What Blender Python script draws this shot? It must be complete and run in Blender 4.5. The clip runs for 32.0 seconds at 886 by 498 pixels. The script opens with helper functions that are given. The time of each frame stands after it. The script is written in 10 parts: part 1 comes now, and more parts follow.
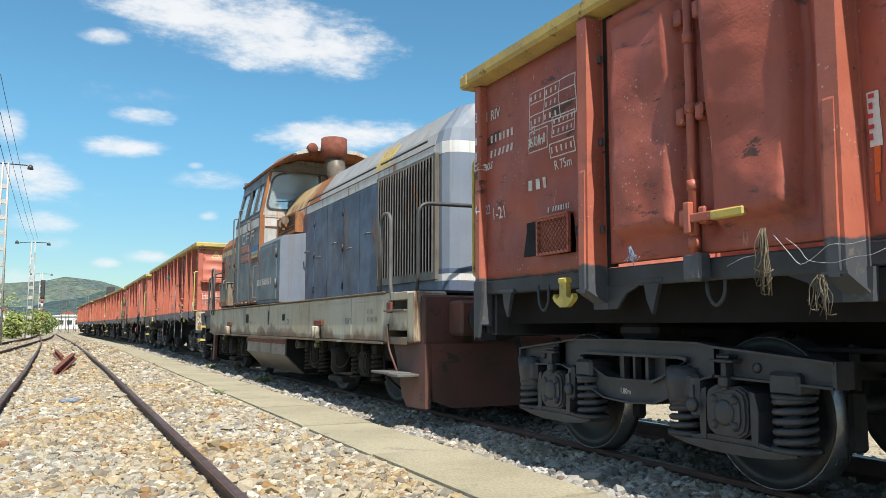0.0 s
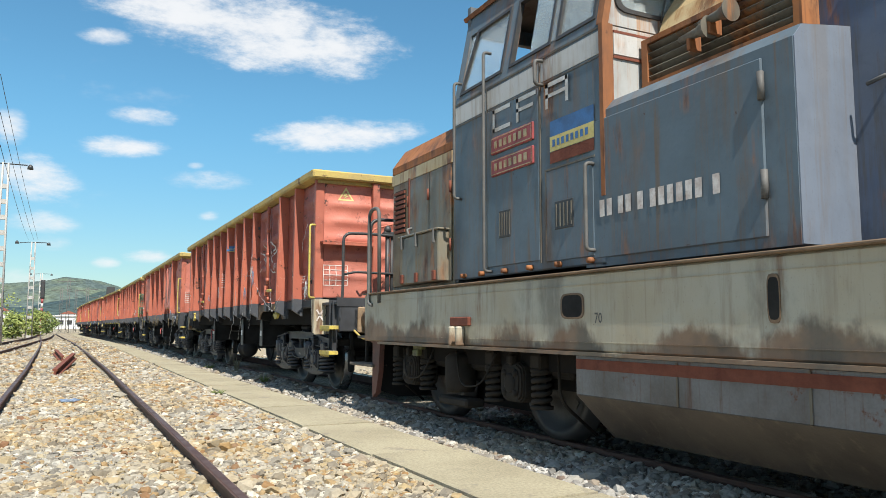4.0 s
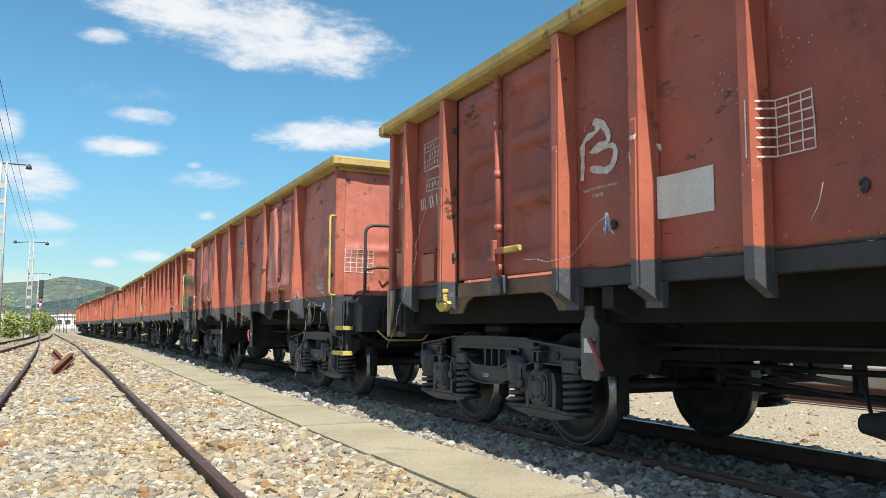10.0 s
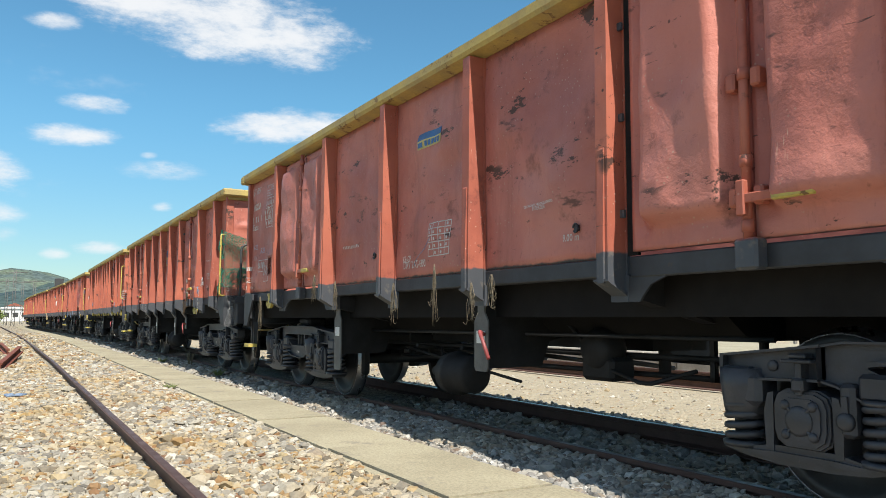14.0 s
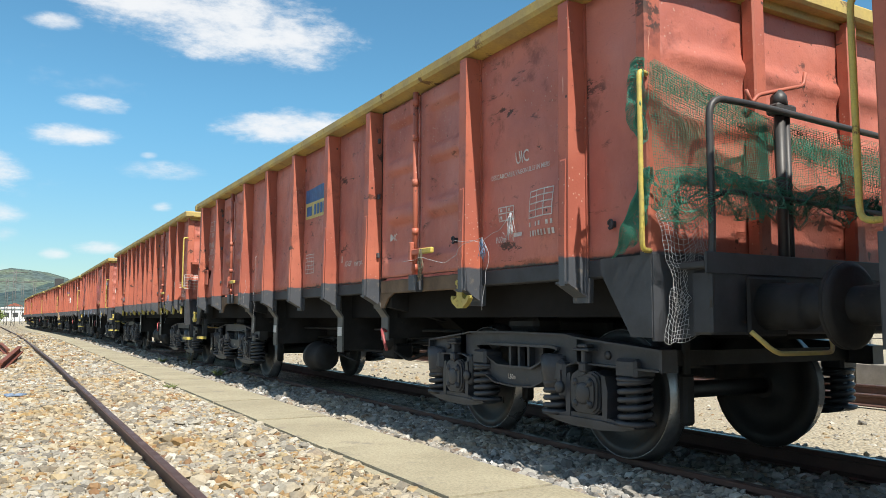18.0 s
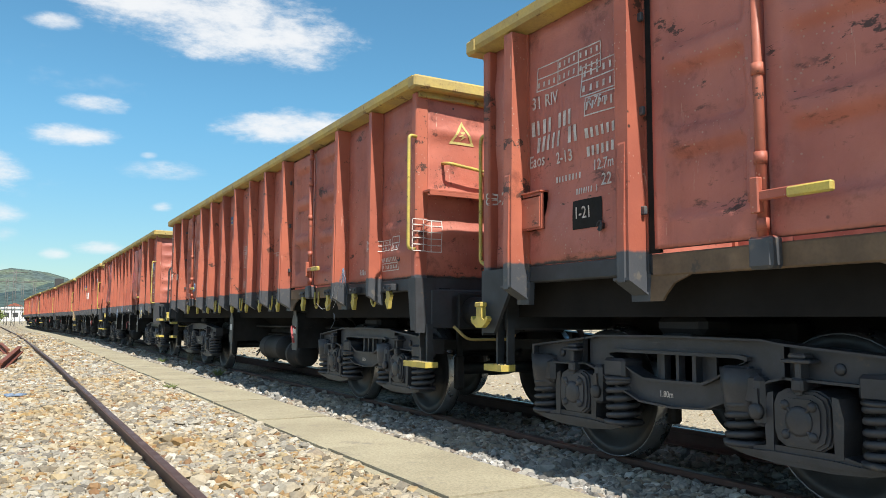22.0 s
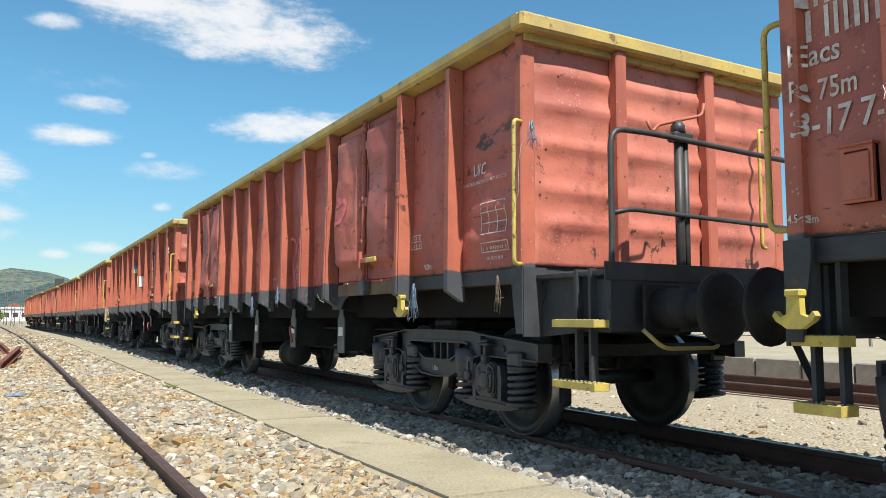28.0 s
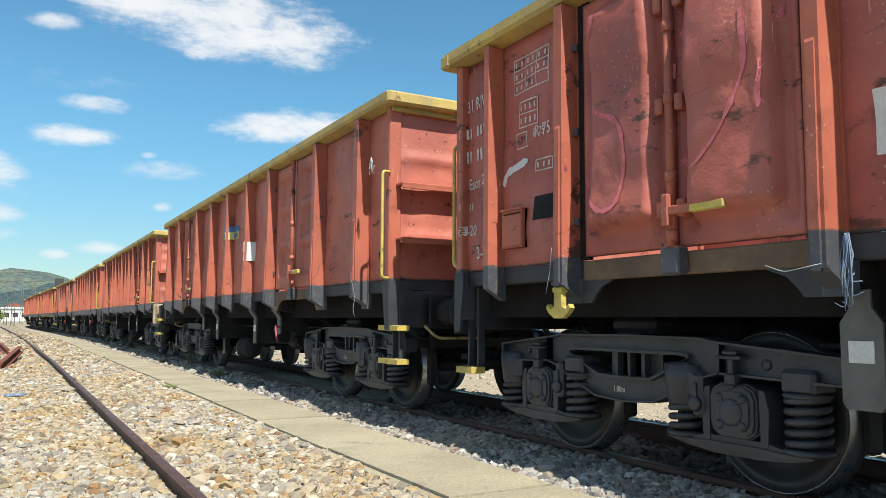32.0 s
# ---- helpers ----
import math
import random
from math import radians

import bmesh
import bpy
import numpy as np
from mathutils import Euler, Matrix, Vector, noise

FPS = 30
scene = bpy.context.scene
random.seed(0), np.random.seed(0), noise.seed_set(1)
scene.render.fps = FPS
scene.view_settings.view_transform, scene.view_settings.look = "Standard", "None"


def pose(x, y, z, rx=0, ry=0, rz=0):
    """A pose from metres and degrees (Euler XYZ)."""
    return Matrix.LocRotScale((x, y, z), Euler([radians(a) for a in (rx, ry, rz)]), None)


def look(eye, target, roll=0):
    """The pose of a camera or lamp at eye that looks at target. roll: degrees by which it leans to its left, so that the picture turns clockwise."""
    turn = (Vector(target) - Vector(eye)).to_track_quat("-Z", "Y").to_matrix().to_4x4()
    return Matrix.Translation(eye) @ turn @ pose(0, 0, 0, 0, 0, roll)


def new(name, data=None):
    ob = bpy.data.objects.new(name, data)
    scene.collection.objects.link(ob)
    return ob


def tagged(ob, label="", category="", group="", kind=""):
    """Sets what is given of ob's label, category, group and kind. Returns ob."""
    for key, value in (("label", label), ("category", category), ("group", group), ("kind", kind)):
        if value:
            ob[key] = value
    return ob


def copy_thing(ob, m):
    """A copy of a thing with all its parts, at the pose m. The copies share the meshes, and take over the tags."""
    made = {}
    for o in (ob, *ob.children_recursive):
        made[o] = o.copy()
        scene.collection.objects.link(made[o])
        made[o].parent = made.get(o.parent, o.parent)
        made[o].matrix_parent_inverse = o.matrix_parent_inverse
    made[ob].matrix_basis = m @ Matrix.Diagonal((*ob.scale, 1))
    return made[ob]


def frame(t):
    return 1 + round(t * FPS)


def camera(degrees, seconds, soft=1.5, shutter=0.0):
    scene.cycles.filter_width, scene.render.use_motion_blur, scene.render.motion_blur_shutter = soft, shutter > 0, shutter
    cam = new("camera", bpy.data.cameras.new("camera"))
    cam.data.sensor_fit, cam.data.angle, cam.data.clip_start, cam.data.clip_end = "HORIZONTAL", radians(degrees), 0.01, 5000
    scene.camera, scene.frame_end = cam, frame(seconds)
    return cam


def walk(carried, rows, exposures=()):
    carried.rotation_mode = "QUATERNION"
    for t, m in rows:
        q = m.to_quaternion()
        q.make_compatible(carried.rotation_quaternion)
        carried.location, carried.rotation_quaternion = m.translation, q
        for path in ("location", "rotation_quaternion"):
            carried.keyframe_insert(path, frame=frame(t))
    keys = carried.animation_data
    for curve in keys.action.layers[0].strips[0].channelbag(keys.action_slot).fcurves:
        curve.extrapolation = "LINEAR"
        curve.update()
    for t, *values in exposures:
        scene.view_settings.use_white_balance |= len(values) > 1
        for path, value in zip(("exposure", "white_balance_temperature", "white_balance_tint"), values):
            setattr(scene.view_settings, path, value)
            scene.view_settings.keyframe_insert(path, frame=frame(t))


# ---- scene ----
# ---- camera ----
EYE = (0.0, 0.0, 0.975)
PAN_A, PAN_B = (26.39, 5.79, 0.09), (29.57, 5.33, 0.25)   # degrees right of the rails, up, roll


def aim(w):
    a = [p + (q - p) * w for p, q in zip(PAN_A, PAN_B)]
    yaw, up = radians(a[0]), radians(a[1])
    d = Vector((math.sin(yaw) * math.cos(up), math.cos(yaw) * math.cos(up), math.sin(up)))
    return look(EYE, Vector(EYE) + d, a[2])


cam = camera(60.29, 32.0, soft=0.45)
walk(cam, [(t, aim(w)) for t, w in (
    (0, 0), (9.0, 0), (9.6, 0), (10, .03), (10.5, .27), (11, .656), (11.5, .86), (12, .92),
    (12.5, .965), (13, .99), (13.5, 1), (14, 1), (32, 1))])

# ---- light ----
SUN_UP, SUN_SIDE = 54.0, -6.5       # elevation; degrees to the left of straight behind the camera
world = bpy.data.worlds.new("sky")
scene.world = world
world.use_nodes = True
sun_way = Vector((math.sin(radians(SUN_SIDE)) * math.cos(radians(SUN_UP)), -math.cos(radians(SUN_SIDE)) * math.cos(radians(SUN_UP)), math.sin(radians(SUN_UP))))
sun = new("sun", bpy.data.lights.new("sun", "SUN"))
sun.data.energy, sun.data.angle, sun.data.color = 5.0, radians(0.53), (1.0, 0.94, 0.84)
sun.matrix_world = look((0, 0, 30), Vector((0, 0, 30)) - sun_way)
scene.view_settings.exposure = 0.58


def sky_nodes():
    nt = world.node_tree
    nt.nodes.clear()
    N, L = nt.nodes.new, nt.links.new
    out, bg = N("ShaderNodeOutputWorld"), N("ShaderNodeBackground")
    sky = N("ShaderNodeTexSky")
    sky.sky_type, sky.sun_disc = "NISHITA", False
    sky.sun_elevation, sky.sun_rotation = radians(SUN_UP), math.pi + radians(SUN_SIDE)
    sky.altitude, sky.air_density, sky.dust_density, sky.ozone_density = 300, 1.0, 0.25, 2.0
    bg.inputs["Strength"].default_value = 0.110
    co = N("ShaderNodeTexCoord")

    def val(op, a, b=None, c=None, clamp=False):
        n = N("ShaderNodeMath")
        n.operation, n.use_clamp = op, clamp
        for i, x in enumerate((a, b, c)):
            if x is None:
                continue
            if isinstance(x, (int, float)):
                n.inputs[i].default_value = x
            else:
                L(x, n.inputs[i])
        return n.outputs[0]

    sep = N("ShaderNodeSeparateXYZ")
    L(co.outputs["Generated"], sep.inputs[0])
    # azimuth (degrees right of the rails) and elevation of the direction
    az = val("MULTIPLY", val("ARCTAN2", sep.outputs[0], sep.outputs[1]), 57.2958)
    el = val("MULTIPLY", val("ARCSINE", sep.outputs[2]), 57.2958)

    def wobble(scale, detail, rough, off, amount):
        m = N("ShaderNodeMapping")
        m.inputs["Location"].default_value = off
        m.inputs["Scale"].default_value = (1, 1, 2.6)
        L(co.outputs["Generated"], m.inputs[0])
        n = N("ShaderNodeTexNoise")
        n.inputs["Scale"].default_value, n.inputs["Detail"].default_value, n.inputs["Roughness"].default_value = scale, detail, rough
        L(m.outputs[0], n.inputs[0])
        return val("MULTIPLY", val("SUBTRACT", n.outputs[0], 0.5), amount)

    w1, w2 = wobble(10, 8, 0.66, (0, 0, 0), 3.4), wobble(34, 6, 0.65, (3, 1, 2), 1.1)
    edge = val("ADD", w1, w2)
    dens = None
    # clouds: azimuth, elevation, half width, half height, slope, weight
    for a, e, sa, se, slope, wgt in CLOUDS:
        da = val("SUBTRACT", az, a)
        de = val("SUBTRACT", val("SUBTRACT", el, e), val("MULTIPLY", da, slope))
        r = val("ADD", val("POWER", val("ABSOLUTE", val("DIVIDE", da, sa)), 2.0), val("POWER", val("ABSOLUTE", val("DIVIDE", de, se)), 2.0))
        one = val("MULTIPLY", val("SUBTRACT", val("ADD", val("SUBTRACT", 1.0, r), edge), 0.0), wgt)
        dens = one if dens is None else val("MAXIMUM", dens, one)
    # scattered clouds over the rest of the sky, added denser behind for ambient light
    m = N("ShaderNodeMapping")
    m.inputs["Scale"].default_value, m.inputs["Location"].default_value = (1, 1, 2.2), (4.1, 0.3, 1.0)
    L(co.outputs["Generated"], m.inputs[0])
    far = N("ShaderNodeTexNoise")
    far.inputs["Scale"].default_value, far.inputs["Detail"].default_value, far.inputs["Roughness"].default_value = 3.2, 6, 0.6
    L(m.outputs[0], far.inputs[0])
    away = val("MULTIPLY", val("ABSOLUTE", val("SUBTRACT", az, 28.0)), 1 / 70.0)
    rest = val("MULTIPLY", val("SUBTRACT", val("ADD", far.outputs[0], val("MULTIPLY", val("MINIMUM", away, 1.0), 0.20)), 0.68), 8.0)
    dens = val("MAXIMUM", dens, rest)
    ramp = N("ShaderNodeMapRange")
    ramp.interpolation_type = "SMOOTHERSTEP"
    ramp.inputs["From Min"].default_value, ramp.inputs["From Max"].default_value = -0.35, 1.55
    L(dens, ramp.inputs[0])
    shade = N("ShaderNodeMapRange")
    shade.inputs["From Min"].default_value, shade.inputs["From Max"].default_value = -0.8, 0.9
    shade.inputs["To Min"].default_value, shade.inputs["To Max"].default_value = 0.72, 1.0
    L(w1, shade.inputs[0])
    white = N("ShaderNodeMix")
    white.data_type = "RGBA"
    white.inputs["A"].default_value, white.inputs["B"].default_value = (4.3, 4.7, 5.2, 1), (5.9, 5.95, 6.0, 1)
    L(shade.outputs[0], white.inputs[0])
    # blue sky: a little more saturated than clean air gives
    hsv = N("ShaderNodeHueSaturation")
    hsv.inputs["Saturation"].default_value, hsv.inputs["Value"].default_value = 1.04, 1.0
    L(sky.outputs[0], hsv.inputs["Color"])
    mix = N("ShaderNodeMix")
    mix.data_type = "RGBA"
    L(val("MULTIPLY", ramp.outputs[0], 0.93), mix.inputs[0])
    tint = N("ShaderNodeMix")
    tint.data_type, tint.blend_type = "RGBA", "MULTIPLY"
    tint.inputs[0].default_value, tint.inputs["B"].default_value = 1.0, (0.60, 0.955, 0.945, 1)
    L(hsv.outputs[0], tint.inputs["A"])
    # haze: the clear air is duller towards the horizon
    low = N("ShaderNodeMapRange")
    low.interpolation_type = "SMOOTHSTEP"
    low.inputs["From Min"].default_value, low.inputs["From Max"].default_value = -1.0, 17.0
    L(el, low.inputs[0])
    hz, thin = N("ShaderNodeMix"), N("ShaderNodeMix")
    hz.data_type = thin.data_type = "RGBA"
    thin.blend_type = "MULTIPLY"
    thin.inputs[0].default_value = 1.0
    hz.inputs["A"].default_value, hz.inputs["B"].default_value = (0.87, 0.64, 0.65, 1), (1, 1, 1, 1)
    L(low.outputs[0], hz.inputs[0])
    L(tint.outputs["Result"], thin.inputs["A"])
    L(hz.outputs["Result"], thin.inputs["B"])
    L(thin.outputs["Result"], mix.inputs["A"])
    L(white.outputs["Result"], mix.inputs["B"])
    L(mix.outputs["Result"], bg.inputs[0])
    L(bg.outputs[0], out.inputs[0])


CLOUDS = (
    (11.2, 21.2, 10.2, 2.81, -0.1, 1.2),
    (17.9, 20.3, 5.0, 2.33, -0.06, 1.2),
    (7.1, 22.3, 6.5, 1.64, -0.04, 1.1),
    (1.9, 19.6, 1.8, 0.58, 0.04, 0.9),
    (4.3, 14.6, 2.4, 0.69, -0.03, 0.9),
    (3.0, 12.3, 2.9, 0.77, 0.05, 1.0),
    (-2.2, 9.8, 3.3, 1.55, -0.08, 1.0),
    (-1.5, 6.8, 2.1, 0.82, -0.05, 0.8),
    (9.1, 10.4, 2.9, 0.8, -0.01, 0.9),
    (18.0, 14.1, 6.4, 1.23, 0.08, 1.1),
    (-3.7, 12.9, 1.0, 1.08, 0.01, 0.8),
    (9.2, 7.9, 0.8, 0.36, 0.04, 0.7),
    (5.5, 4.9, 1.7, 0.55, 0.03, 0.9),
    (2.4, 4.3, 0.9, 0.39, 0.03, 0.7),
    (-1.8, 2.9, 2.4, 0.82, -0.09, 0.5),
    (8.2, 11.4, 0.6, 0.28, 0.06, 0.7),
    (-1.0, 5.5, 1.4, 0.57, -0.06, 0.6),
)
sky_nodes()
from mathutils import bvhtree

# ---- materials ----
def mat(name, col, col2=None, rough=0.6, metal=0.0, scale=6.0, fine=60.0, bump=0.15, dist=0.01, rust=0.0, rust_col=(0.09, 0.035, 0.018), rust_scale=3.0,
        band=None, dark=0.0, streak=False, vary=0.12, spec=0.5, fade=0.0):
    """Painted, worn or raw surface: two scales of variation, rust or dirt patches, an optional lower paint band (height, colour)."""
    m = bpy.data.materials.new(name)
    m.use_nodes = True
    nt = m.node_tree
    N, L = nt.nodes.new, nt.links.new
    b = nt.nodes["Principled BSDF"]
    co = N("ShaderNodeTexCoord")
    info = N("ShaderNodeObjectInfo")
    off = N("ShaderNodeVectorMath")
    off.operation = "MULTIPLY_ADD"
    comb = N("ShaderNodeCombineXYZ")
    for i in range(3):
        L(info.outputs["Random"], comb.inputs[i])
    L(comb.outputs[0], off.inputs[0])
    off.inputs[1].default_value = (37.0, 53.0, 19.0)
    L(co.outputs["Object"], off.inputs[2])
    vec = off.outputs[0]

    def noise_tex(s, detail=4, rgh=0.6, v=None):
        n = N("ShaderNodeTexNoise")
        n.inputs["Scale"].default_value, n.inputs["Detail"].default_value, n.inputs["Roughness"].default_value = s, detail, rgh
        L(v or vec, n.inputs["Vector"])
        return n.outputs["Fac"]

    def rng(x, a, c, lo=0.0, hi=1.0):
        n = N("ShaderNodeMapRange")
        n.interpolation_type = "SMOOTHSTEP"
        n.inputs["From Min"].default_value, n.inputs["From Max"].default_value = a, c
        n.inputs["To Min"].default_value, n.inputs["To Max"].default_value = lo, hi
        L(x, n.inputs[0])
        return n.outputs[0]

    def mixc(f, a, c):
        n = N("ShaderNodeMix")
        n.data_type = "RGBA"
        for k, x in ((0, f), ("A", a), ("B", c)):
            if isinstance(x, (tuple, float, int)):
                n.inputs[k].default_value = (*x, 1) if isinstance(x, tuple) else x
            else:
                L(x, n.inputs[k])
        return n.outputs["Result"]

    big, small = noise_tex(scale), noise_tex(fine, 3)
    c = mixc(rng(big, 0.3, 0.72), col, col2 or tuple(x * (1 - vary * 2) for x in col))
    if fade:
        c = mixc(rng(noise_tex(scale * 0.35, 3), 0.5, 0.75, 0, fade), c, tuple(0.5 * x + 0.5 * sum(col) / 2.2 for x in col))
    if streak:
        mp = N("ShaderNodeMapping")
        mp.inputs["Scale"].default_value = (1.0, 1.0, 0.06)
        L(vec, mp.inputs[0])
        c = mixc(rng(noise_tex(14, 5, 0.7, mp.outputs[0]), 0.52, 0.72, 0, 0.75), c, rust_col)
    if band:
        sp = N("ShaderNodeSeparateXYZ")
        L(co.outputs["Object"], sp.inputs[0])
        ad = N("ShaderNodeMath")
        ad.operation = "MULTIPLY_ADD"
        L(noise_tex(9, 3), ad.inputs[0])
        ad.inputs[1].default_value = 0.05
        L(sp.outputs[2], ad.inputs[2])
        c = mixc(rng(ad.outputs[0], band[0], band[0] + 0.02), band[1], c)
    rg = None
    if rust:
        patch = rng(noise_tex(rust_scale, 8, 0.7), 0.68 - rust * 0.25, 0.74 - rust * 0.2)
        c = mixc(patch, c, mixc(small, rust_col, tuple(min(1, 1.9 * x) for x in rust_col)))
        rg = rng(patch, 0, 1, rough, 0.9)
    c = mixc(rng(small, 0.35, 0.7, 0, vary), c, (0.02, 0.018, 0.016))
    L(c, b.inputs["Base Color"])
    b.inputs["Metallic"].default_value, b.inputs["Roughness"].default_value = metal, rough
    b.inputs["Specular IOR Level"].default_value = spec
    L(rg if rg is not None else rng(big, 0.2, 0.8, max(0.05, rough - 0.12), min(1, rough + 0.12)), b.inputs["Roughness"])
    if bump:
        bp = N("ShaderNodeBump")
        bp.inputs["Strength"].default_value, bp.inputs["Distance"].default_value = bump, dist
        h = N("ShaderNodeMath")
        h.operation = "MULTIPLY_ADD"
        L(small, h.inputs[0])
        h.inputs[1].default_value = 0.4
        L(big, h.inputs[2])
        L(h.outputs[0], bp.inputs["Height"])
        L(bp.outputs[0], b.inputs["Normal"])
    return m


GREY_PAINT = (0.060, 0.066, 0.078)


def wagon_paint(name, c1, c2, worn, gouge, bump):
    """Old oxide paint on dented steel: faded patches, smudges, gouges, chips, rain streaks, and the dark painted band along the sill."""
    m = bpy.data.materials.new(name)
    m.use_nodes = True
    nt = m.node_tree
    N, L = nt.nodes.new, nt.links.new
    b = nt.nodes["Principled BSDF"]
    co, info = N("ShaderNodeTexCoord"), N("ShaderNodeObjectInfo")
    off, comb = N("ShaderNodeVectorMath"), N("ShaderNodeCombineXYZ")
    off.operation = "MULTIPLY_ADD"
    for i in range(3):
        L(info.outputs["Random"], comb.inputs[i])
    L(comb.outputs[0], off.inputs[0])
    off.inputs[1].default_value = (31.0, 47.0, 23.0)
    L(co.outputs["Object"], off.inputs[2])

    def stretched(sc, rot=(0, 0, 0)):
        n = N("ShaderNodeMapping")
        n.inputs["Scale"].default_value, n.inputs["Rotation"].default_value = sc, rot
        L(off.outputs[0], n.inputs[0])
        return n.outputs[0]

    def nz(s, detail=5, rgh=0.6, v=None):
        n = N("ShaderNodeTexNoise")
        n.inputs["Scale"].default_value, n.inputs["Detail"].default_value, n.inputs["Roughness"].default_value = s, detail, rgh
        L(v if v is not None else off.outputs[0], n.inputs["Vector"])
        return n.outputs["Fac"]

    def rng(x, lo, hi, a=0.0, c=1.0):
        n = N("ShaderNodeMapRange")
        n.interpolation_type = "SMOOTHSTEP"
        for k, v in (("From Min", lo), ("From Max", hi), ("To Min", a), ("To Max", c)):
            n.inputs[k].default_value = v
        L(x, n.inputs[0])
        return n.outputs[0]

    def mul(x, y):
        n = N("ShaderNodeMath")
        n.operation = "MULTIPLY"
        L(x, n.inputs[0])
        L(y, n.inputs[1])
        return n.outputs[0]

    def mixc(f, x, y):
        n = N("ShaderNodeMix")
        n.data_type = "RGBA"
        L(f, n.inputs[0])
        for k, v in (("A", x), ("B", y)):
            if isinstance(v, tuple):
                n.inputs[k].default_value = (*v, 1)
            else:
                L(v, n.inputs[k])
        return n.outputs["Result"]

    c = mixc(rng(nz(1.1), 0.32, 0.68), c1, c2)
    c = mixc(rng(nz(0.7, 4), 0.48, 0.72, 0, 0.5), c, worn)
    c = mixc(rng(nz(3.0, 7, 0.7, stretched((1, 1, 0.12))), 0.54, 0.78, 0, 0.45), c, (0.13, 0.040, 0.028))
    c = mixc(rng(nz(2.4, 8, 0.72), 0.56, 0.70, 0, 0.6), c, (0.12, 0.036, 0.028))
    c = mixc(rng(nz(7, 6, 0.7, stretched((1, 0.35, 1), (0.6, 0, 0))), 0.69 - gouge, 0.79 - gouge, 0, 0.85), c, (0.085, 0.038, 0.030))
    vo = N("ShaderNodeTexVoronoi")
    vo.inputs["Scale"].default_value = 7
    L(off.outputs[0], vo.inputs["Vector"])
    c = mixc(mul(rng(vo.outputs["Distance"], 0.10, 0.05), rng(nz(1.6, 3), 0.5, 0.6)), c, (0.055, 0.024, 0.018))
    v2 = N("ShaderNodeTexVoronoi")
    v2.inputs["Scale"].default_value = 26
    L(off.outputs[0], v2.inputs["Vector"])
    c = mixc(mul(rng(v2.outputs["Distance"], 0.20, 0.12), rng(nz(2.2, 4), 0.52, 0.62)), c, (0.46, 0.26, 0.20))
    c = mixc(rng(nz(18, 6, 0.75, stretched((1, 1, 0.5), (0.3, 0, 0))), 0.60, 0.72, 0, 0.55), c, (0.15, 0.052, 0.038))
    c = mixc(mul(rng(nz(30, 4, 0.7, stretched((1, 0.12, 1), (0.9, 0, 0))), 0.66, 0.70), rng(nz(1.3, 3), 0.48, 0.58)), c, (0.07, 0.03, 0.022))
    c = mixc(mul(rng(nz(24, 4, 0.7, stretched((1, 1, 0.10), (-0.15, 0, 0))), 0.66, 0.71), rng(nz(0.9, 3), 0.50, 0.60)), c, (0.58, 0.33, 0.25))
    # flaked patches down to dark steel
    c = mixc(mul(rng(nz(4.0, 10, 0.74, stretched((1, 0.45, 1), (-0.7, 0, 0))), 0.595, 0.620, 0, 0.92), rng(nz(1.5, 3), 0.46, 0.54)), c, (0.050, 0.028, 0.021))
    sp, ad = N("ShaderNodeSeparateXYZ"), N("ShaderNodeMath")
    L(co.outputs["Object"], sp.inputs[0])
    ad.operation = "MULTIPLY_ADD"
    L(nz(9, 4), ad.inputs[0])
    ad.inputs[1].default_value = 0.06
    L(sp.outputs[2], ad.inputs[2])
    c = mixc(rng(ad.outputs[0], 1.405, 1.425), mixc(rng(nz(14, 5), 0.55, 0.7), GREY_PAINT, (0.12, 0.11, 0.10)), c)
    L(c, b.inputs["Base Color"])
    L(rng(nz(2, 5), 0.3, 0.7, 0.45, 0.68), b.inputs["Roughness"])
    h, h2 = N("ShaderNodeMath"), N("ShaderNodeMath")
    h.operation = h2.operation = "MULTIPLY_ADD"
    L(nz(60, 3), h.inputs[0])
    h.inputs[1].default_value = 0.045
    L(nz(2.3, 3, 0.5), h2.inputs[2])
    L(nz(7.5, 5, 0.6), h2.inputs[0])
    h2.inputs[1].default_value = 0.22
    L(h2.outputs[0], h.inputs[2])
    bp = N("ShaderNodeBump")
    bp.inputs["Strength"].default_value, bp.inputs["Distance"].default_value = bump, 0.06
    L(h.outputs[0], bp.inputs["Height"])
    L(bp.outputs[0], b.inputs["Normal"])
    return m


RED = wagon_paint("oxide_red_paint", (0.495, 0.156, 0.106), (0.35, 0.106, 0.079), (0.55, 0.225, 0.168), 0.085, 0.45)
REDC = wagon_paint("bleached_oxide_paint", (0.53, 0.180, 0.134), (0.37, 0.118, 0.094), (0.58, 0.255, 0.205), 0.085, 0.6)
REDF = wagon_paint("maroon_oxide_paint", (0.46, 0.127, 0.094), (0.30, 0.080, 0.065), (0.54, 0.20, 0.155), 0.11, 0.45)
REDA = wagon_paint("brown_oxide_paint", (0.36, 0.090, 0.058), (0.235, 0.060, 0.044), (0.42, 0.145, 0.095), 0.095, 0.45)
REDB = wagon_paint("deep_oxide_paint", (0.36, 0.098, 0.066), (0.245, 0.064, 0.049), (0.40, 0.142, 0.102), 0.095, 0.45)
RED2 = wagon_paint("oxide_red_post_paint", (0.445, 0.130, 0.078), (0.325, 0.090, 0.060), (0.48, 0.165, 0.105), 0.05, 0.2)
YELLOW = mat("yellow_rim_paint", (0.50, 0.37, 0.10), (0.36, 0.27, 0.11), rough=0.65, scale=3, fine=40, rust=0.42, rust_col=(0.13, 0.08, 0.04), rust_scale=5)
